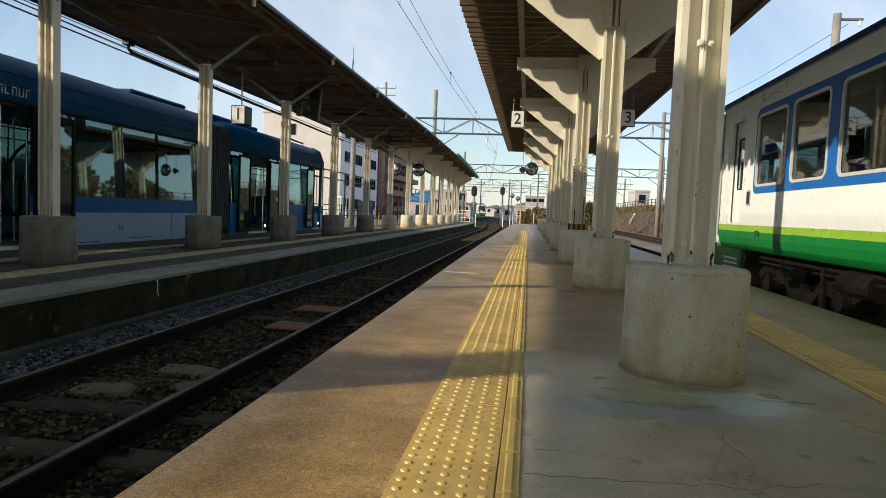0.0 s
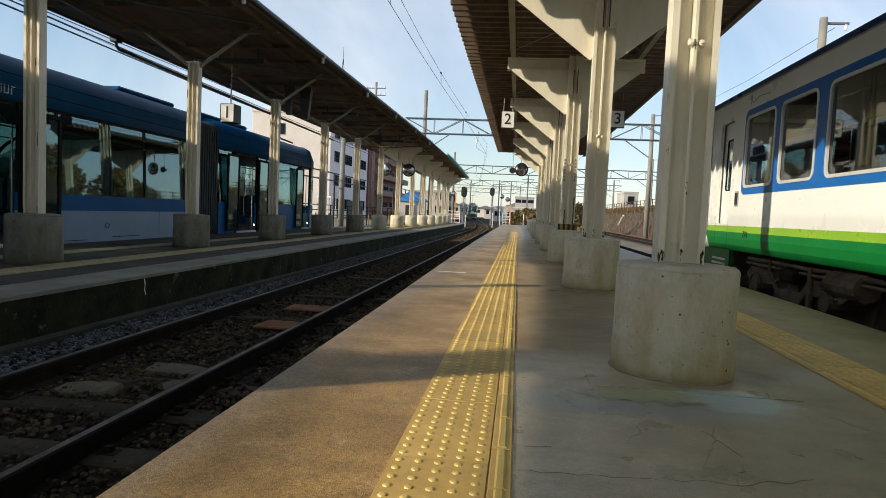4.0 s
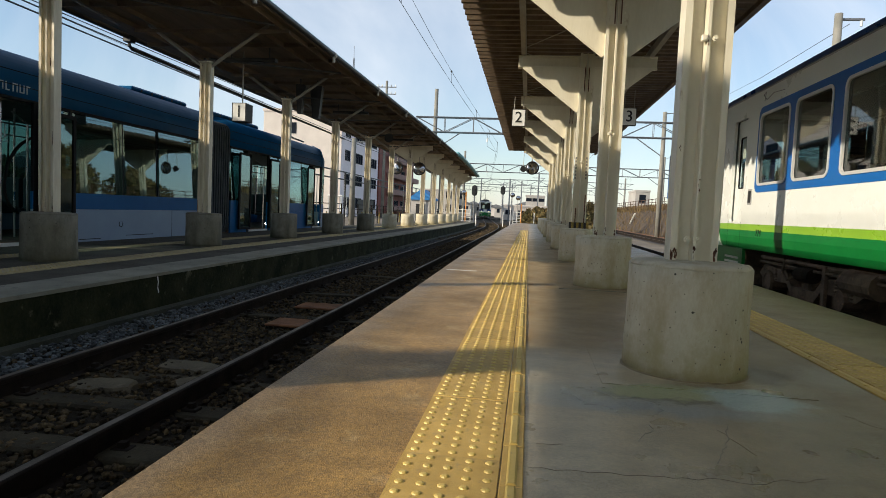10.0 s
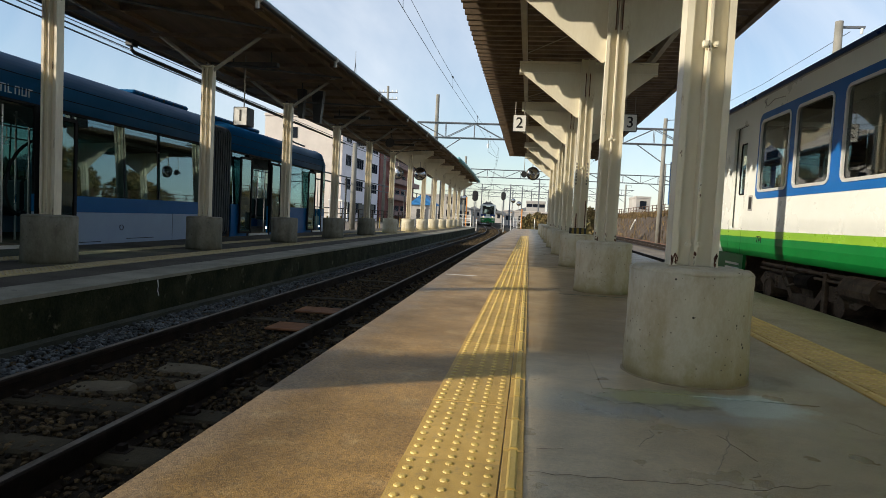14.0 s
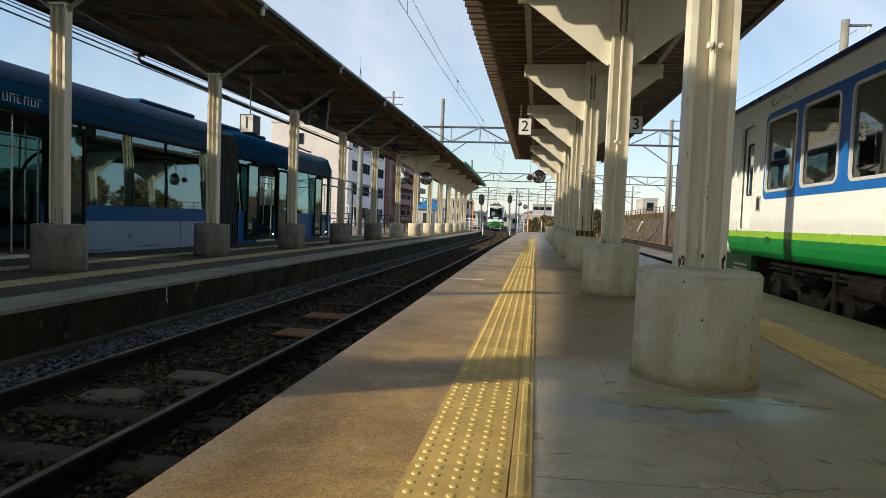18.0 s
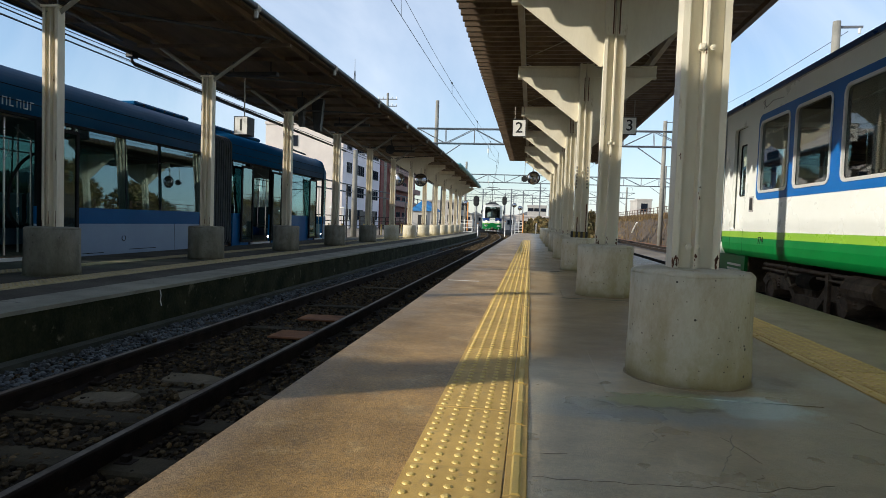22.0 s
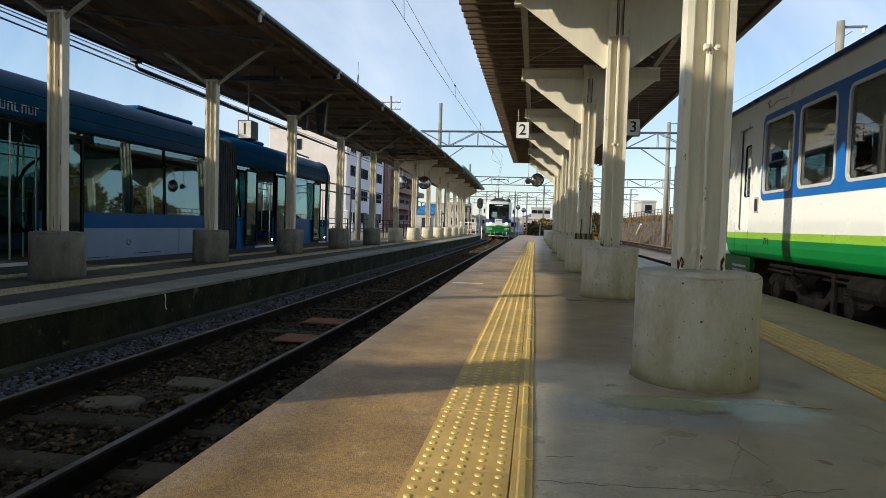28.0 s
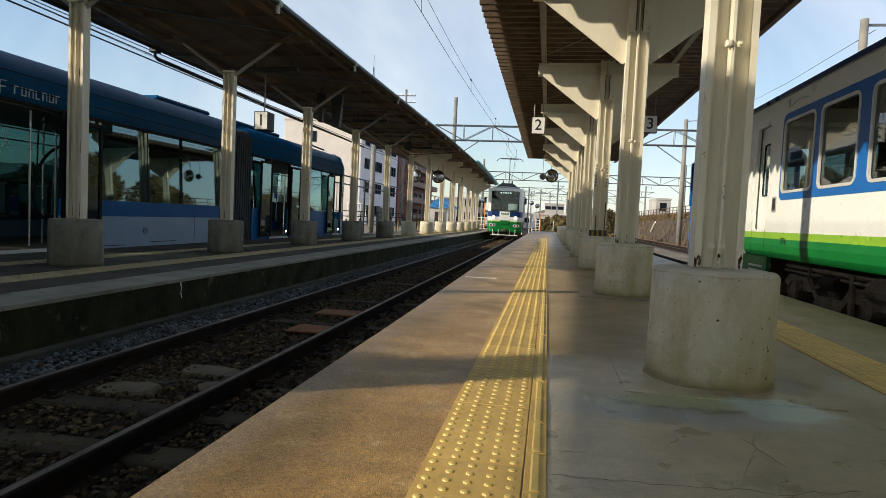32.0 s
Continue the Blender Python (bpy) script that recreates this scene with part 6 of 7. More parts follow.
def far_place():
    # white four-storey building
    def building(name, label, x0, x1, y0, y1, h, material, rows, cols_f, cols_s, wz=1.5, roofm="roof", first=1.2, balcony=False, bays=None, sh=None, fronts=None, side=None):
        t = thing(name, label, "building", m=pose(0, 0, -0.6))
        part("wall", B(x0, x1, y0, y1, 0, h, bevel=0.03), M[material], t)
        part("parapet", frame_ring(bmesh.new(), x0 - .1, x1 + .1, y0 - .1, y1 + .1, 0.05, 0.35, h, h + 0.35, "z"), M[material], t)
        part("roof", B(x0 + .3, x1 - .3, y0 + .3, y1 - .3, h, h + 0.1), M[roofm], t)
        sh = sh or h / rows
        if side:
            part("side_wall", B(x1 + 0.001, x1 + 0.003, y0, y1, 0, h), M[side], t, "lilac-grey side wall")
        for r in range(rows):
            zz = sh * r + first
            for cx in fronts or [x0 + (x1 - x0) * (c + 0.5) / cols_f for c in range(cols_f)]:
                w = part("window", frame_ring(bmesh.new(), cx - 0.6, cx + 0.6, zz, zz + wz, 0.03, 0.07, y0 - 0.05, y0 + 0.02, "y"), M["dark"], t)
                part("pane", B(cx - 0.55, cx + 0.55, y0 - 0.012, y0 - 0.004, zz + .05, zz + wz - .05), M["darkglass"], w)
            for cy, hw in bays or [(y0 + (y1 - y0) * (c + 0.5) / cols_s, (y1 - y0) / cols_s * 0.42) for c in range(cols_s)]:
                w = part("window", frame_ring(bmesh.new(), cy - hw, cy + hw, zz, zz + wz, 0.03, 0.07, x1 - 0.02, x1 + 0.05), M["dark"], t)
                part("pane", B(x1 + 0.004, x1 + 0.012, cy - hw + .05, cy + hw - .05, zz + .05, zz + wz - .05), M["darkglass"], w)
                for q in (-0.5, 0.0, 0.5):
                    part("mullion", B(x1 + 0.014, x1 + 0.03, cy + hw * q - 0.03, cy + hw * q + 0.03, zz, zz + wz), M["truss"], w)
            if cols_s and balcony:
                part("balcony", B(x1 + 0.06, x1 + 1.2, y0 + 5.2, y1 - 0.3, zz - 0.35, zz + 0.55), M["brick2"], t)
        return t
    building("office_building", "pale four-storey office building with dark windows", -34.2, -23.8, 75.3, 94.3, 13.0, "cream", 4, 1, 3, 1.4, first=1.1, bays=[(78.0, 1.1), (83.3, 1.9), (90.7, 2.5)], sh=3.05, fronts=[-30.4], side="lilac")
    building("apartment_block", "red-brown apartment block with rows of windows", -33, -23.6, 94.5, 123, 11.0, "brick", 4, 2, 5, balcony=True, bays=[(102.5, 1.6), (107.5, 1.6), (112.5, 1.6), (117.5, 1.6)])
    building("grey_block", "grey flat-roofed block behind the station", -24, -15.5, 134, 150, 5.6, "wall", 2, 2, 3)
    building("station_building", "white flat-roofed station building beyond the platforms", -5.2, 9.5, 121, 132, 2.7, "cream", 1, 6, 0, 0.9, first=1.1)
    building("rooftop_house", "white rooftop storey with four small windows", -0.8, 3.2, 133, 138, 5.1, "wall", 1, 3, 0, 0.7, first=4.1)
    building("white_house", "small white building beyond the embankment", 19.4, 22.0, 118, 126, 6.4, "wall", 2, 1, 0)
    t = thing("blue_roof_shed", "shed with a bright blue sheet roof", "shed", m=pose(-10.75, 62, -0.6))
    part("wall", B(-1.1, 1.1, -1.3, 2, 0, 2.45), M["wall"], t)
    part("door", B(-0.5, 0.4, -1.34, -1.29, 0, 1.9), M["dark"], t)
    part("roof", prism(bmesh.new(), ((-1.2, 2.45), (0, 3.4), (1.2, 2.45), (1.2, 2.3), (-1.2, 2.3)), -1.5, 2.3, "y"), M["bluesheet"], t, "bright blue sheet roof")
    rng = random.Random(11)
    for k in range(14):
        x, y = -26 + 5.2 * k + rng.uniform(-2, 2), 175 + rng.uniform(0, 60)
        w, d, h = rng.uniform(4, 8), rng.uniform(4, 7), rng.uniform(2.4, 4.0)
        t = thing("far_house", "distant pale house with a grey pitched roof", "house", "distant houses", pose(x, y, -0.6))
        part("wall", B(-w / 2, w / 2, -d / 2, d / 2, 0, h), M["wall" if k % 3 else "cream"], t)
        part("roof", prism(bmesh.new(), ((-w / 2 - .4, h), (0, h + 1.1), (w / 2 + .4, h)), -d / 2 - .4, d / 2 + .4, "y"), M["roof"], t)
        for c in range(3):
            part("window", B(-w / 2 + w * (c + .3) / 3, -w / 2 + w * (c + .7) / 3, -d / 2 - .03, -d / 2 + .01, h * .5, h * .5 + 1.1), M["darkglass"], t)


def west_side():
    """Low houses and a hedge beyond the tram track."""
    rng = random.Random(21)
    for k in range(9):
        y = -22 + 11 * k
        w, d, h = rng.uniform(7, 9.5), rng.uniform(7, 9), rng.uniform(3.4, 5.2)
        t = thing("trackside_house", "low pale house with a dark pitched roof beyond the tram track", "house", "trackside houses", pose(-34 + rng.uniform(-2, 2), y, -0.6))
        part("wall", B(-d / 2, d / 2, -w / 2, w / 2, 0, h * 0.62), M["wall"], t)
        part("roof", prism(bmesh.new(), ((-w / 2 - .4, h * 0.62), (0, h), (w / 2 + .4, h * 0.62)), -d / 2 - .4, d / 2 + .4, "x"), M["roof"], t)
        for c in range(2):
            part("window", B(d / 2 - .01, d / 2 + .03, -w / 2 + w * (c + .3) / 2, -w / 2 + w * (c + .7) / 2, 0.9, 2.0), M["darkglass"], t)
    for k in range(14):
        bush(-19 + rng.uniform(-0.8, 0.8), -8 + 3.4 * k, -0.6, 1.5, rng.uniform(1.6, 2.8), 40 + k, "dark hedge shrub beyond the tram track")


def embankment():
    bm = bmesh.new()
    rows = []
    ys = [14 + 3 * i for i in range(30)]
    prof = ((9.2, -0.6), (9.6, -0.35), (10.3, 0.6), (11.0, 1.45), (11.6, 1.75), (13, 1.9), (20, 2.0), (60, 2.2))
    nz = lambda x, y: 0.18 * noise.noise((x * 0.9, y * 0.5, 0.0)) + 0.1 * noise.noise((x * 2.1, y * 1.7, 3.0))
    for y in ys:
        rows.append([bm.verts.new((x + nz(y, x), y, z + nz(x, y))) for x, z in prof])
    for a, c in zip(rows, rows[1:]):
        for i in range(len(prof) - 1):
            bm.faces.new((a[i], a[i + 1], c[i + 1], c[i]))
    tagged(part("embankment", bm, M["grass"], None), "steep earth bank with dry brown grass", "embankment", kind="structure")
    f = thing("bank_fence", "rusty post and rail fence on the bank", "fence")
    y = 16.0
    while y < 98:
        x = 11.6
        part("fence_post", tube(bmesh.new(), (x, y, 1.4), (x, y, 2.75), 0.04, 6), M["fence_rust"], f)
        y += 1.8
    for z in (2.0, 2.4, 2.7):
        part("fence_rail", tube(bmesh.new(), (11.6, 16, z), (11.6, 98, z), 0.028, 6), M["fence_rust"], f)
    tagged(part("foot_gravel", slab(bmesh.new(), C(8.7), C(9.5), 14, 100, 3, -0.62, -0.44), M["plank"], None), "rust-stained gravel shoulder at the foot of the bank", "gravel", kind="structure")
    tagged(part("drain_pipe_end", tube(bmesh.new(), (10.05, 60.8, 1.25), (10.0, 62.9, 0.3), 0.08, 8), M["signw"], None), "white drain pipe lying down the bank", "pipe")


def blades(name, n, area, size, material, seed, label, category):
    """Dry grass: many thin bent blades."""
    rng = np.random.default_rng(seed)
    v, f = [], []
    for i in range(n):
        x, y, z = area(rng)
        h, a, w = size * rng.uniform(0.5, 1.3), rng.uniform(0, 6.28), 0.018
        lean = rng.uniform(0.1, 0.5) * h
        ca, sa = math.cos(a), math.sin(a)
        k = len(v)
        v += [(x - w * sa, y + w * ca, z), (x + w * sa, y - w * ca, z), (x + lean * .4 * ca + w * .7 * sa, y + lean * .4 * sa - w * .7 * ca, z + h * .6), (x + lean * .4 * ca - w * .7 * sa, y + lean * .4 * sa + w * .7 * ca, z + h * .6), (x + lean * ca, y + lean * sa, z + h)]
        f += [(k, k + 1, k + 2, k + 3), (k + 3, k + 2, k + 4)]
    me = bpy.data.meshes.new("mesh")
    me.from_pydata(v, [], f)
    me.materials.append(material)
    tagged(new(name, me), label, category, kind="stuff")


def bush(x, y, z, r, h, seed, label):
    t = thing("shrub", label, "shrub", "shrubs by the line", pose(x, y, z))
    rng = np.random.default_rng(seed)
    bm = bmesh.new()
    for k in range(6):
        a = rng.uniform(0, 6.28)
        rod(bm, [(0.1 * math.cos(a), 0.1 * math.sin(a), -0.1), (r * .3 * math.cos(a), r * .3 * math.sin(a), h * .4), (r * .6 * math.cos(a + .3), r * .6 * math.sin(a + .3), h * .75)], 0.03, 5)
    part("stem", bm, M["rail"], t, "thin woody stems")
    v, f = [], []
    for i in range(1500):
        a, u = rng.uniform(0, 6.28), rng.random() ** 0.5
        zz = rng.random()
        rr = r * u * (1 - 0.55 * zz ** 2) * (0.85 + 0.3 * math.sin(3 * a + seed) * math.cos(5 * zz))
        p = np.array((rr * math.cos(a), rr * math.sin(a), h * (0.05 + 0.95 * zz * (1 - 0.25 * u))))
        q = rng.normal(0, 1, (4, 3)) * 0.10
        k = len(v)
        v += [tuple(p + w) for w in q]
        f += [(k, k + 1, k + 2), (k, k + 2, k + 3)]
    me = bpy.data.meshes.new("mesh")
    me.from_pydata(v, [], f)
    me.materials.append(M["leaf"])
    put("crown", me, t)


def convex_mirror(x, y, z, r, yaw, hang, label):
    t = thing("convex_mirror", label, "mirror", "platform mirrors", pose(x, y, z, 0, 0, yaw))
    rings = [[(r * c * math.cos(a), -d, r * c * math.sin(a)) for a in [2 * math.pi * k / 24 for k in range(24)]] for c, d in ((1.0, 0.0), (0.8, 0.03), (0.5, 0.055), (0.2, 0.07), (0.03, 0.072))]
    part("mirror_face", loft(bmesh.new(), rings), M["mirror"], t, "curved mirror face", True)
    part("rim", loft(bmesh.new(), [[(r * c * math.cos(a), d, r * c * math.sin(a)) for a in [2 * math.pi * k / 24 for k in range(24)]] for c, d in ((1.0, -0.01), (1.06, 0.0), (1.06, 0.05), (0.7, 0.09), (0.1, 0.1))]), M["dark"], t, "", True)
    part("bracket", rod(bmesh.new(), [(0, 0.08, 0), (0, 0.12, r * 0.8), (0, 0.12, hang)], 0.02, 6), M["steelp"], t)


def signal_post(x, y, h, label, head=0.28):
    t = thing("signal_post", label, "railway signal", "signals", pose(x, y, -0.6))
    part("mast", tube(bmesh.new(), (0, 0, 0), (0, 0, h), 0.06, 10), M["truss"], t)
    part("backboard", loft(bmesh.new(), [[(u, w, v) for u, v in rrect(-head, head, h - 0.5, h + 0.55, head * 0.98)] for w in (-0.10, -0.07)]), M["black"], t, "round-ended black backboard")
    for k in (0, 1):
        part("lamp_hood", tube(bmesh.new(), (0, -0.10, h - 0.2 + 0.45 * k), (0, -0.32, h - 0.2 + 0.45 * k), 0.12, 12), M["black"], t)
    bm = bmesh.new()
    for k in range(8):
        tube(bm, (-0.15, 0.12, 0.3 + 0.35 * k), (0.15, 0.12, 0.3 + 0.35 * k), 0.012, 5)
    for s in (-0.15, 0.15):
        tube(bm, (s, 0.12, 0), (s, 0.12, h - 0.3), 0.012, 5)
    part("ladder", bm, M["steelp"], t)


def clutter():
    number_sign(-0.34, 14.1, 2.92, "2", 0.30)
    number_sign(2.08, 14.1, 3.0, "3", 0.39)
    number_sign(-6.12, 12.4, 2.62, "1", 1.1, 0.16)
    # hanging lamps and boxes under the left canopy
    for y, x in ((11.8, -5.68), (18.2, -5.5), (25.0, -5.4)):
        t = thing("canopy_lamp", "dark strip lamp hanging under the canopy", "lamp", "canopy lamps", pose(x, y, 3.58))
        part("housing", B(-0.55, 0.55, -0.07, 0.07, -0.04, 0.04, bevel=0.01), M["dark"], t)
        for q in (-0.4, 0.4):
            part("stem", tube(bmesh.new(), (q, 0, 0.04), (q, 0, 0.34), 0.012, 6), M["dark"], t)
    t = thing("canopy_loudspeaker", "round dark loudspeaker hung under the boarded canopy", "loudspeaker", m=pose(-5.25, 22.4, 3.33))
    part("cone", loft(bmesh.new(), [ring_pts((0, 0.14, 0), (0, 1, 0), 0.07, 14), ring_pts((0, -0.02, 0), (0, 1, 0), 0.10, 14), ring_pts((0, -0.12, 0), (0, 1, 0), 0.17, 14)]), M["dark"], t)
    part("bracket", tube(bmesh.new(), (0, 0.05, 0.1), (0, 0.05, 0.58), 0.014, 6), M["dark"], t)
    for y, x, w, h in ((15.2, -5.5, 0.16, 0.8), (15.0, -5.86, 0.10, 0.72)):
        t = thing("hanging_box", "dark box hanging from the canopy rafters", "box", m=pose(x, y, 3.55))
        part("case", loft(bmesh.new(), [[(-w, -0.09, 0.2), (w, -0.09, 0.2), (w, 0.09, 0.2), (-w, 0.09, 0.2)], [(-w * .5, -0.07, 0.2 - h), (w * .5, -0.07, 0.2 - h), (w * .5, 0.07, 0.2 - h), (-w * .5, 0.07, 0.2 - h)]]), M["dark"], t)
        part("strap", tube(bmesh.new(), (0, 0, 0.2), (0, 0, 0.42), 0.015, 6), M["dark"], t)
    convex_mirror(0.05, 25.6, 2.66, 0.26, 12, 0.95, "round convex mirror hung from the canopy")
    convex_mirror(-5.75, 31.5, 2.85, 0.32, 10, 1.1, "round convex mirror under the boarded canopy")
    convex_mirror(-6.75, 30.6, 2.80, 0.32, -10, 1.12, "round convex mirror under the boarded canopy")
    convex_mirror(-1.7, 62, 2.6, 0.22, 0, -3.2, "round convex mirror on a post")
    convex_mirror(-6.4, 60, 2.6, 0.24, 8, -3.2, "round convex mirror on a post")
    convex_mirror(-1.1, 61, 2.3, 0.22, 20, -2.9, "round convex mirror on a post")
    t = thing("loudspeaker", "small black horn loudspeaker hung from the canopy", "loudspeaker", m=pose(-0.32, 25.9, 2.62))
    part("horn", loft(bmesh.new(), [ring_pts((0, 0.12, 0), (0, 1, 0), 0.05, 14), ring_pts((0, -0.02, 0), (0, 1, 0), 0.07, 14), ring_pts((0, -0.14, 0), (0, 1, 0), 0.13, 14)]), M["black"], t)
    part("bracket", tube(bmesh.new(), (0, 0.02, 0.05), (0, 0.02, 0.96), 0.012, 6), M["steelp"], t)
    signal_post(-3.3, 76, 4.1, "black railway signal on a grey mast")
    signal_post(-5.35, 60, 3.4, "black railway signal on a grey mast")
    # white barrier at the platform's end
    for x0, x1, y in ((-6.6, -5.2, 55), (-1.7, -0.9, 68)):
        t = thing("end_barrier", "white tubular barrier at the platform end", "barrier", "platform end barriers")
        for z in (0.2, 0.55, 0.9, 1.2):
            part("bar", tube(bmesh.new(), (x0, y, z - 0.3), (x1, y, z - 0.3), 0.03, 6), M["signw"], t)
        for x in (x0, (x0 + x1) / 2, x1):
            part("upright", tube(bmesh.new(), (x, y, -0.6), (x, y, 1.0), 0.035, 6), M["signw"], t)
    for x, y, h in ((-0.75, 60.5, 2.3), (-5.75, 56, 3.1)):
        t = thing("orange_post", "orange painted post by the line", "post", m=pose(x, y, -0.6))
        part("shaft", tube(bmesh.new(), (0, 0, 0), (0, 0, h), 0.055, 8), M["orange"], t)
        part("cap", tube(bmesh.new(), (0, 0, h), (0, 0, h + 0.05), 0.07, 8), M["orange"], t)
    # yellow-black band round the third pedestal's post
    t = thing("hazard_band", "black and yellow striped band round the post foot", "warning band", m=pose(0.835, POST_Y0 + 2 * PITCH, 0.56))
    for k in range(8):
        a = -0.16 + 0.04 * k
        part("stripe", B(a, a + 0.039, -0.12, -0.10, 0.0, 0.10), M["hazmat" if k % 2 else "black"], t)
    for s in (-0.095, 0.075):
        t = thing("post_notice", "column of dark illegible writing on the post", "notice", "notices on the post", pose(0.835 + s, POST_Y0 + 2 * PITCH - 0.066, 1.38))
        for k in range(7):
            part("mark", B(-0.012, 0.012, -0.003, 0.0, 0.055 * k, 0.055 * k + 0.034), M["faded"], t)
    for s, z1 in ((-0.06, 0.90), (0.085, 1.12)):
        tagged(part("dark_strip", B(0.835 + s - 0.008, 0.835 + s + 0.008, POST_Y0 + 2 * PITCH - 0.072, POST_Y0 + 2 * PITCH - 0.062, 0.66, z1), M["rust"], None), "narrow dark strip stuck on the post", "strip", "strips on the post")
    # utility poles
    for x, y, h in ((-11.05, 37.5, 5.6), (11.0, 25.0, 9.3), (-19, 96, 14), (-13.5, 92, 11)):
        t = thing("utility_pole", "round concrete utility pole", "utility pole", "utility poles", pose(x, y, -0.6))
        part("shaft", loft(bmesh.new(), [ring_pts((0, 0, 0), (0, 0, 1), 0.19, 14), ring_pts((0, 0, h), (0, 0, 1), 0.14, 14)]), M["conc"], t, "", True)
        part("crossarm", B(-0.1, 0.9, -0.04, 0.04, h - 0.25, h - 0.17), M["truss"], t)
        part("insulator", tube(bmesh.new(), (0.8, 0, h - 0.25), (0.8, 0, h - 0.45), 0.05, 8), M["white"], t)
    t = thing("street_pole", "tall utility pole with crossarms and insulators", "utility pole", "utility poles", pose(-19.4, 80, -0.6))
    part("shaft", loft(bmesh.new(), [ring_pts((0, 0, 0), (0, 0, 1), 0.22, 12), ring_pts((0, 0, 18.0), (0, 0, 1), 0.15, 12)]), M["conc"], t, "", True)
    for z in (15.2, 16.3, 17.2):
        ca = part("crossarm", B(-1.3, 1.3, -0.05, 0.05, z - 0.06, z + 0.06), M["truss"], t)
        for xx in (-1.2, -0.6, 0.6, 1.2):
            part("insulator", tube(bmesh.new(), (xx, 0, z + 0.06), (xx, 0, z + 0.32), 0.07, 8), M["white"], ca)
    t = thing("lattice_antenna", "slim grey lattice antenna mast on the office roof", "antenna", m=pose(-24.6, 82, 12.4))
    for a in range(3):
        c, s = math.cos(a * 2.094), math.sin(a * 2.094)
        part("leg", tube(bmesh.new(), (0.55 * c, 0.55 * s, 0), (0.06 * c, 0.06 * s, 8.4), 0.05, 6, 0.03), M["truss"], t)
    for k in range(7):
        f, g = 0.55 - 0.49 * k / 7, 0.55 - 0.49 * (k + 1) / 7
        bm = bmesh.new()
        for a in range(3):
            c, s, c2, s2 = math.cos(a * 2.094), math.sin(a * 2.094), math.cos((a + 1) * 2.094), math.sin((a + 1) * 2.094)
            tube(bm, (f * c, f * s, 1.2 * k), (g * c2, g * s2, 1.2 * k + 1.2), 0.025, 5)
        part("lacing", bm, M["truss"], t)
    part("whip", tube(bmesh.new(), (0, 0, 8.3), (0, 0, 10.0), 0.03, 6), M["truss"], t)
    t = thing("carport", "white flat-roofed carport beside the office building", "carport", m=pose(-23.4, 73.2, -0.6))
    part("roof", B(-0.9, 0.9, -1.2, 1.2, 2.45, 2.65, bevel=0.02), M["signw"], t)
    for x in (-0.8, 0.8):
        for y in (-1.1, 1.1):
            part("post", tube(bmesh.new(), (x, y, 0), (x, y, 2.45), 0.06, 8), M["signw"], t)
    for y, w in ((80.5, 1.6), (85.2, 1.8), (90.2, 1.9)):
        tagged(part("garage_door", B(-23.78, -23.72, y - w, y + w, -0.6, 1.75), M["dark"], None), "dark open garage bay of the office building", "garage door", "garage bays", kind="structure")
    rng = random.Random(33)
    for x, y, h in ((-10.8, 88, 7.5), (-12.5, 104, 8.5), (-3.2, 98, 6.8), (-1.5, 110, 7.2), (1.2, 92, 7.4), (-15.5, 128, 9), (-6.0, 140, 8.2), (3.5, 125, 7.6), (-19, 145, 9.5), (-9.3, 118, 7.8), (6.2, 84, 6.9), (-4.6, 160, 9.0), (0.2, 150, 8.5)):
        t = thing("line_mast", "slim grey line mast in the distance", "mast", "distant masts", pose(x, y, -0.6))
        part("shaft", tube(bmesh.new(), (0, 0, 0), (0, 0, h), 0.10, 8), M["truss"], t)
        part("crossarm", B(-0.9, 0.9, -0.04, 0.04, h - 0.7, h - 0.62), M["truss"], t)
        part("stay", tube(bmesh.new(), (0, 0, h - 1.6), (0.8, 0, h - 0.66), 0.03, 6), M["truss"], t)
    for x, y, h in ((-2.4, 58.5, 1.5), (0.55, 63, 1.5), (-4.9, 57.5, 1.2), (-1.95, 66, 2.0)):
        t = thing("white_post", "slim white marker post by the track", "post", "marker posts", pose(x, y, -0.6))
        part("shaft", tube(bmesh.new(), (0, 0, 0), (0, 0, h), 0.04, 8), M["signw"], t)
        part("cap", tube(bmesh.new(), (0, 0, h), (0, 0, h + 0.05), 0.05, 8), M["orange"], t)
    # fence beyond the tram track
    f = thing("side_fence", "dark rail fence beyond the tram track", "fence")
    y = 20.0
    while y < 90:
        part("fence_post", tube(bmesh.new(), (-12.5, y, -0.6), (-12.5, y, 0.9), 0.045, 6), M["rail"], f)
        y += 2.0
    for z in (0.2, 0.55, 0.88):
        part("fence_rail", tube(bmesh.new(), (-12.5, 20, z), (-12.5, 90, z), 0.03, 6), M["rail"], f)
    f = thing("tall_fence", "tall dark pipe fence beyond the tram track", "fence")
    for k in range(9):
        part("fence_post", tube(bmesh.new(), (-12.3, 27 + 6.5 * k, -0.6), (-12.3, 27 + 6.5 * k, 3.0), 0.06, 8), M["dark"], f)
    for z in (2.5, 3.0):
        part("fence_rail", tube(bmesh.new(), (-12.3, 27, z), (-12.3, 79, z), 0.045, 6), M["dark"], f)
    for k in range(16):
        t = thing("yellow_post", "short yellow guard post beyond the tram track", "guard post", "guard posts", pose(-11.9, 30 + 2.6 * k, -0.6))
        part("shaft", tube(bmesh.new(), (0, 0, 0), (0, 0, 0.95), 0.045, 8), M["hazmat"], t)
        part("cap", tube(bmesh.new(), (0, 0, 0.95), (0, 0, 0.99), 0.05, 8), M["dark"], t)
    t = thing("plastic_bag", "white plastic carrier bag on a tram seat", "bag", m=pose(-9.9, 8.15, 0.42))
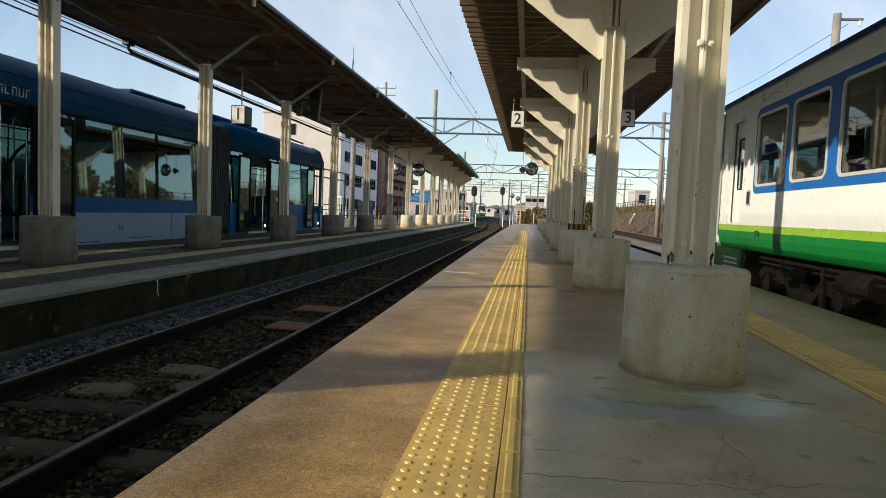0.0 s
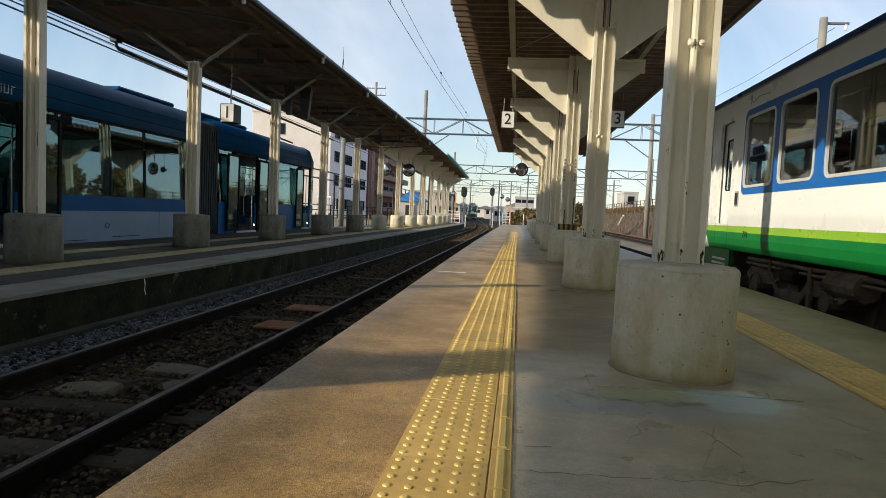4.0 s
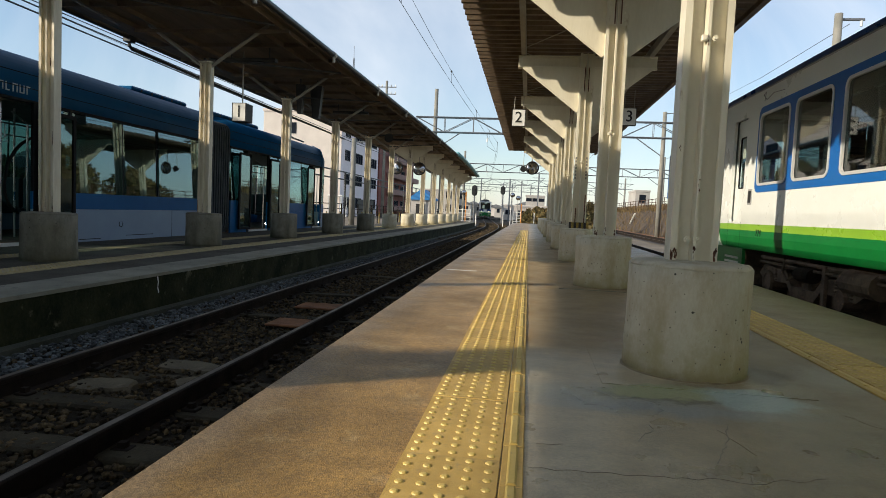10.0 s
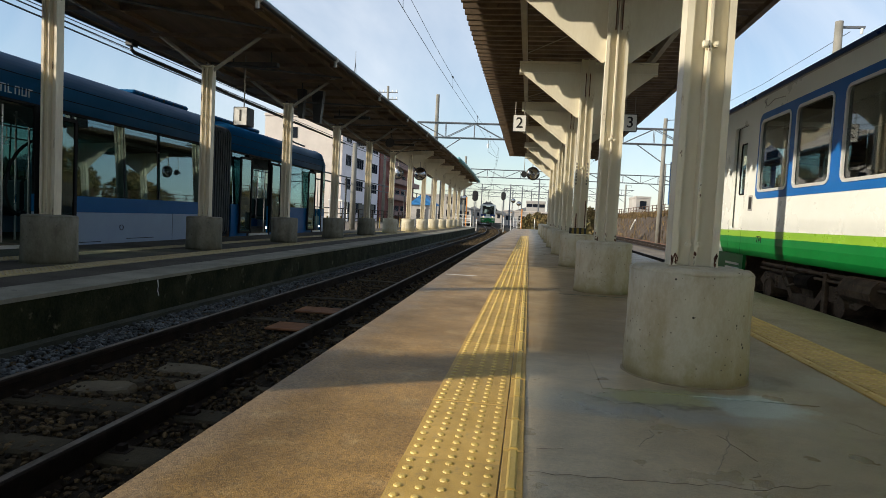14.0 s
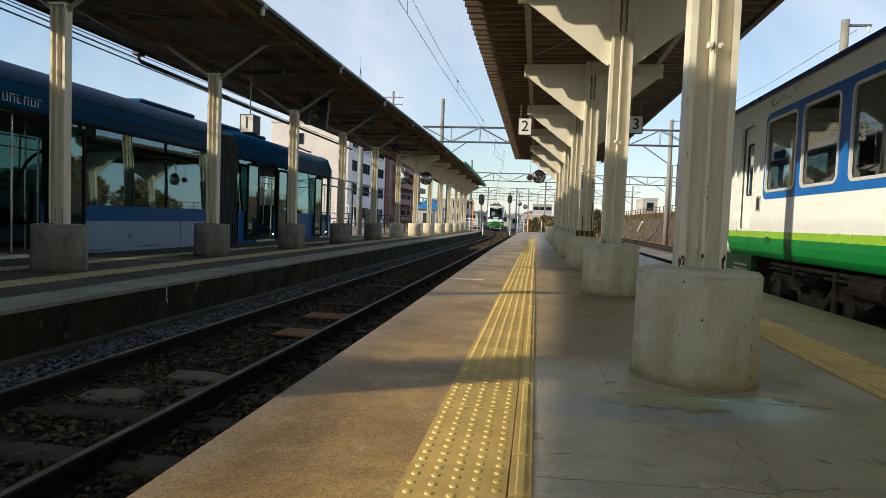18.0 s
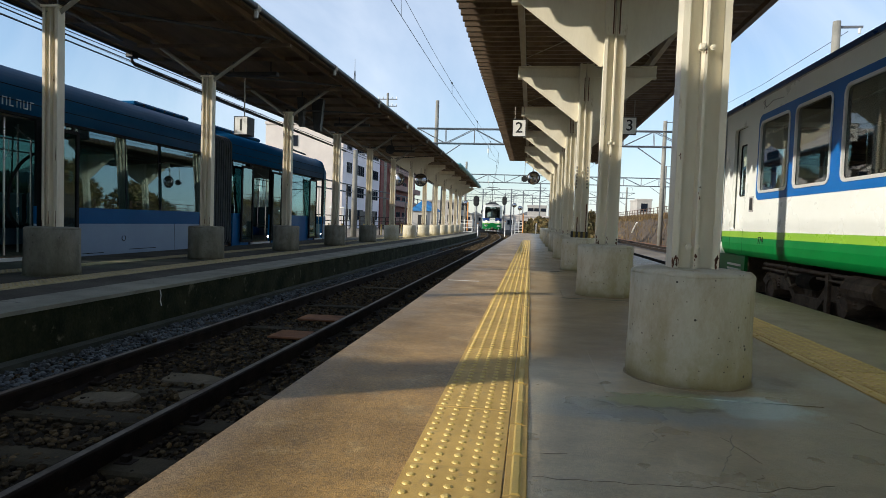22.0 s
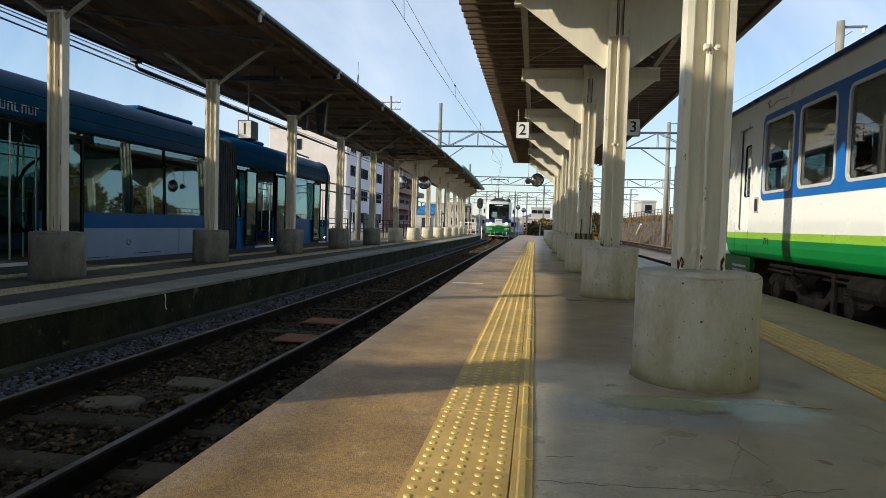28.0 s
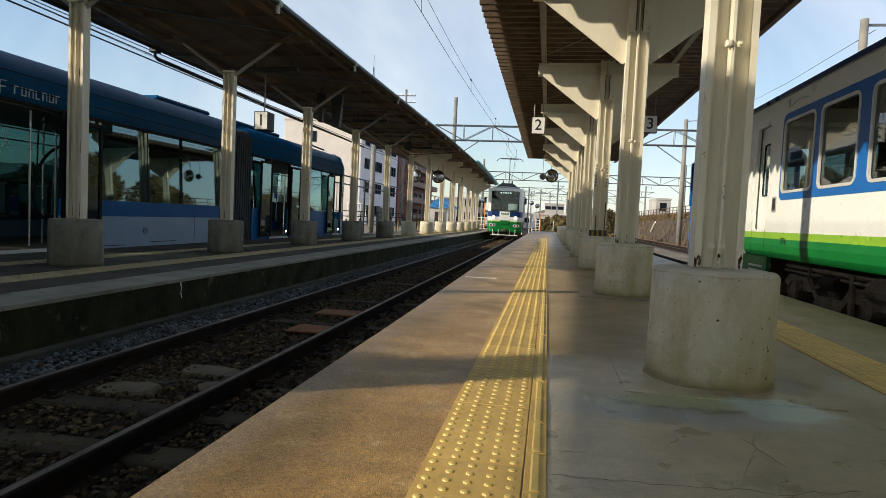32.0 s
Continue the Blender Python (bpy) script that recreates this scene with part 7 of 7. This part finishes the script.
    part("bag_body", loft(bmesh.new(), [[(rx * math.cos(a) * (1 + 0.08 * math.sin(5 * a + k)), ry * math.sin(a), z) for a in [2 * math.pi * i / 16 for i in range(16)]] for k, (rx, ry, z) in enumerate(((0.10, 0.12, 0.0), (0.13, 0.18, 0.08), (0.12, 0.17, 0.2), (0.06, 0.12, 0.32)))]), M["bag"], t, "", True)
    for s in (-0.07, 0.07):
        part("bag_loop", rod(bmesh.new(), [(0, s - 0.04, 0.3), (0, s, 0.44), (0, s + 0.04, 0.3)], 0.008, 5), M["bag"], t)
    # floor mark and planks
    tagged(part("painted_mark", B(-1.02, -0.62, 7.78, 7.82, 0.0, 0.003), M["signw"], None), "short white painted line on the platform", "floor mark", kind="structure")
    rng = random.Random(17)
    for x, y, w, d, rz in ((-2.80, 3.72, 0.22, 0.10, 6), (-2.52, 4.30, 0.34, 0.085, -10), (-2.28, 3.92, 0.12, 0.08, 20)):
        rim = [(w * math.cos(q) * rng.uniform(0.72, 1.1), d * math.copysign(abs(math.sin(q)) ** 0.6, math.sin(q)) * rng.uniform(0.75, 1.15)) for q in [2 * math.pi * k / 13 for k in range(13)]]
        bm = loft(bmesh.new(), [[(u * g, v * g, z + 0.12 * v) for u, v in rim] for g, z in ((1.06, -0.09), (1.02, -0.02), (0.95, 0.0))])
        tagged(part("concrete_slab_piece", bm, M["slab"], None, m=pose(x, y, BED_Z + 0.045, 2, -2, rz)), "pale broken concrete sleeper end among the ballast", "slab", "slabs in the track")
    for y, x, w in ((6.2, -2.42, 0.25), (7.35, -2.5, 0.3)):
        tagged(part("rusty_plank", B(x - w, x + w, y - 0.2, y + 0.2, BED_Z + 0.03, BED_Z + 0.055, bevel=0.01), M["plank"], None), "flat rusty plank lying between the rails", "plank", "planks in the track")


ground()
tracks()
platforms()
wall_foot()
floor_cracks()
right_canopy()
left_canopy()
standing_train()
car = arriving_train()
tram()
gantry(45, -7.15, 9.05, 6.48, 7.55, 9.6, 8.3)
gantry(80, -8.6, 16.4, 6.0, 7.0, 8.6)
gantry(115, -14, 17, 6.0, 7.0, 8.0)
gantry(150, -20, 17, 6.0, 7.0, 8.0)
wires()
far_place()
embankment()
west_side()
clutter()
for k in range(9):
    bush(14.2 + 0.9 * (k % 3), 27 + 2.7 * k, 1.7, 2.0, 2.2 + 1.3 * (k * 7 % 4) / 3, 70 + k, "dark green shrub on top of the bank")
for bx, by, bz, br, bh, sd in ((0.0, 72, -0.6, 1.3, 2.1, 6), (-0.3, 76, -0.6, 1.2, 1.7, 7), (0.9, 71, -0.6, 1.3, 2.4, 8), (2.6, 66, -0.6, 1.9, 2.6, 1), (0.9, 74, -0.6, 1.6, 2.2, 2), (4.2, 60, -0.6, 1.5, 2.9, 3), (5.0, 52, -0.6, 1.2, 2.8, 4), (1.6, 68, -0.6, 1.4, 2.2, 5)):
    bush(bx, by, bz, br, bh, sd, "tangled olive and brown shrub beside the line")
stones("ballast_stones", 27000, lambda y, r: track_x(y) - 1.2 + 2.75 * r, 0.3, 26, BED_Z + 0.012, 0.0195, M["stone"], 1, "brown crushed stones round the sleepers")
stones("far_ballast_stones", 8000, lambda y, r: track_x(y) - 1.25 + 2.8 * r, 26, 72, BED_Z + 0.02, 0.042, M["stone"], 9, "brown crushed stones round the far sleepers")
stones("wall_side_stones", 10500, lambda y, r: left_edge(y) + 0.14 + 0.56 * r, 1.5, 30, BED_Z + 0.026, 0.020, M["stone_g"], 2, "bluish grey crushed stones along the platform wall")
blades("bank_grass", 15000, lambda g: (lambda x, y: (x, y, float(np.interp(x, (9.2, 9.6, 10.3, 11.0, 11.6, 13, 15), (-0.6, -0.4, 0.5, 1.35, 1.68, 1.85, 1.9)))))((g.uniform(11.1, 14.5) if g.random() < 0.9 else g.uniform(9.3, 11.2)), g.uniform(25, 90)), 0.5, M["reed"], 3, "dry straw-coloured grass on the bank", "grass")
tactile("tactile_strip_track_side", -0.34, -1.5, 100, 0.0, 1, "yellow dotted tactile blocks with a raised bar")
tactile("tactile_strip_train_side", 1.70, -1.5, 100, 0.0, -1, "yellow dotted tactile blocks with a raised bar")
tactile("tactile_strip_far_platform", lambda y: left_edge(y) - 1.51, 0.0, 150, LEFT_Z, 1, "yellow tactile blocks on the asphalt platform", "tile_dull")
tactile("tactile_strip_tram_side", lambda y: row_x(y) - 0.86, 0.0, 150, LEFT_Z, None, "yellow tactile blocks beside the tram", "tile_dull")


def motions():
    """The train rolls in along the curve and slows towards the platform."""
    rows = []
    for t, y in ((0, 160), (3, 148), (6, 136), (8, 127.5), (10, 116), (12, 104), (14, 94), (15.5, 90), (17, 86), (19, 79.5), (21, 73.8), (23, 68.2), (25, 62.8), (27, 56.8), (28, 53.6), (29, 50.2), (30, 46.4), (31, 42.5), (32, 38.7)):
        a = math.degrees(math.atan2(track_x(y + 14) - track_x(y + 3), 11))
        rows.append((t, pose(track_x(y), y, RAIL_Z, 0, 0, 180 - a)))
    walk(car, rows)


motions()
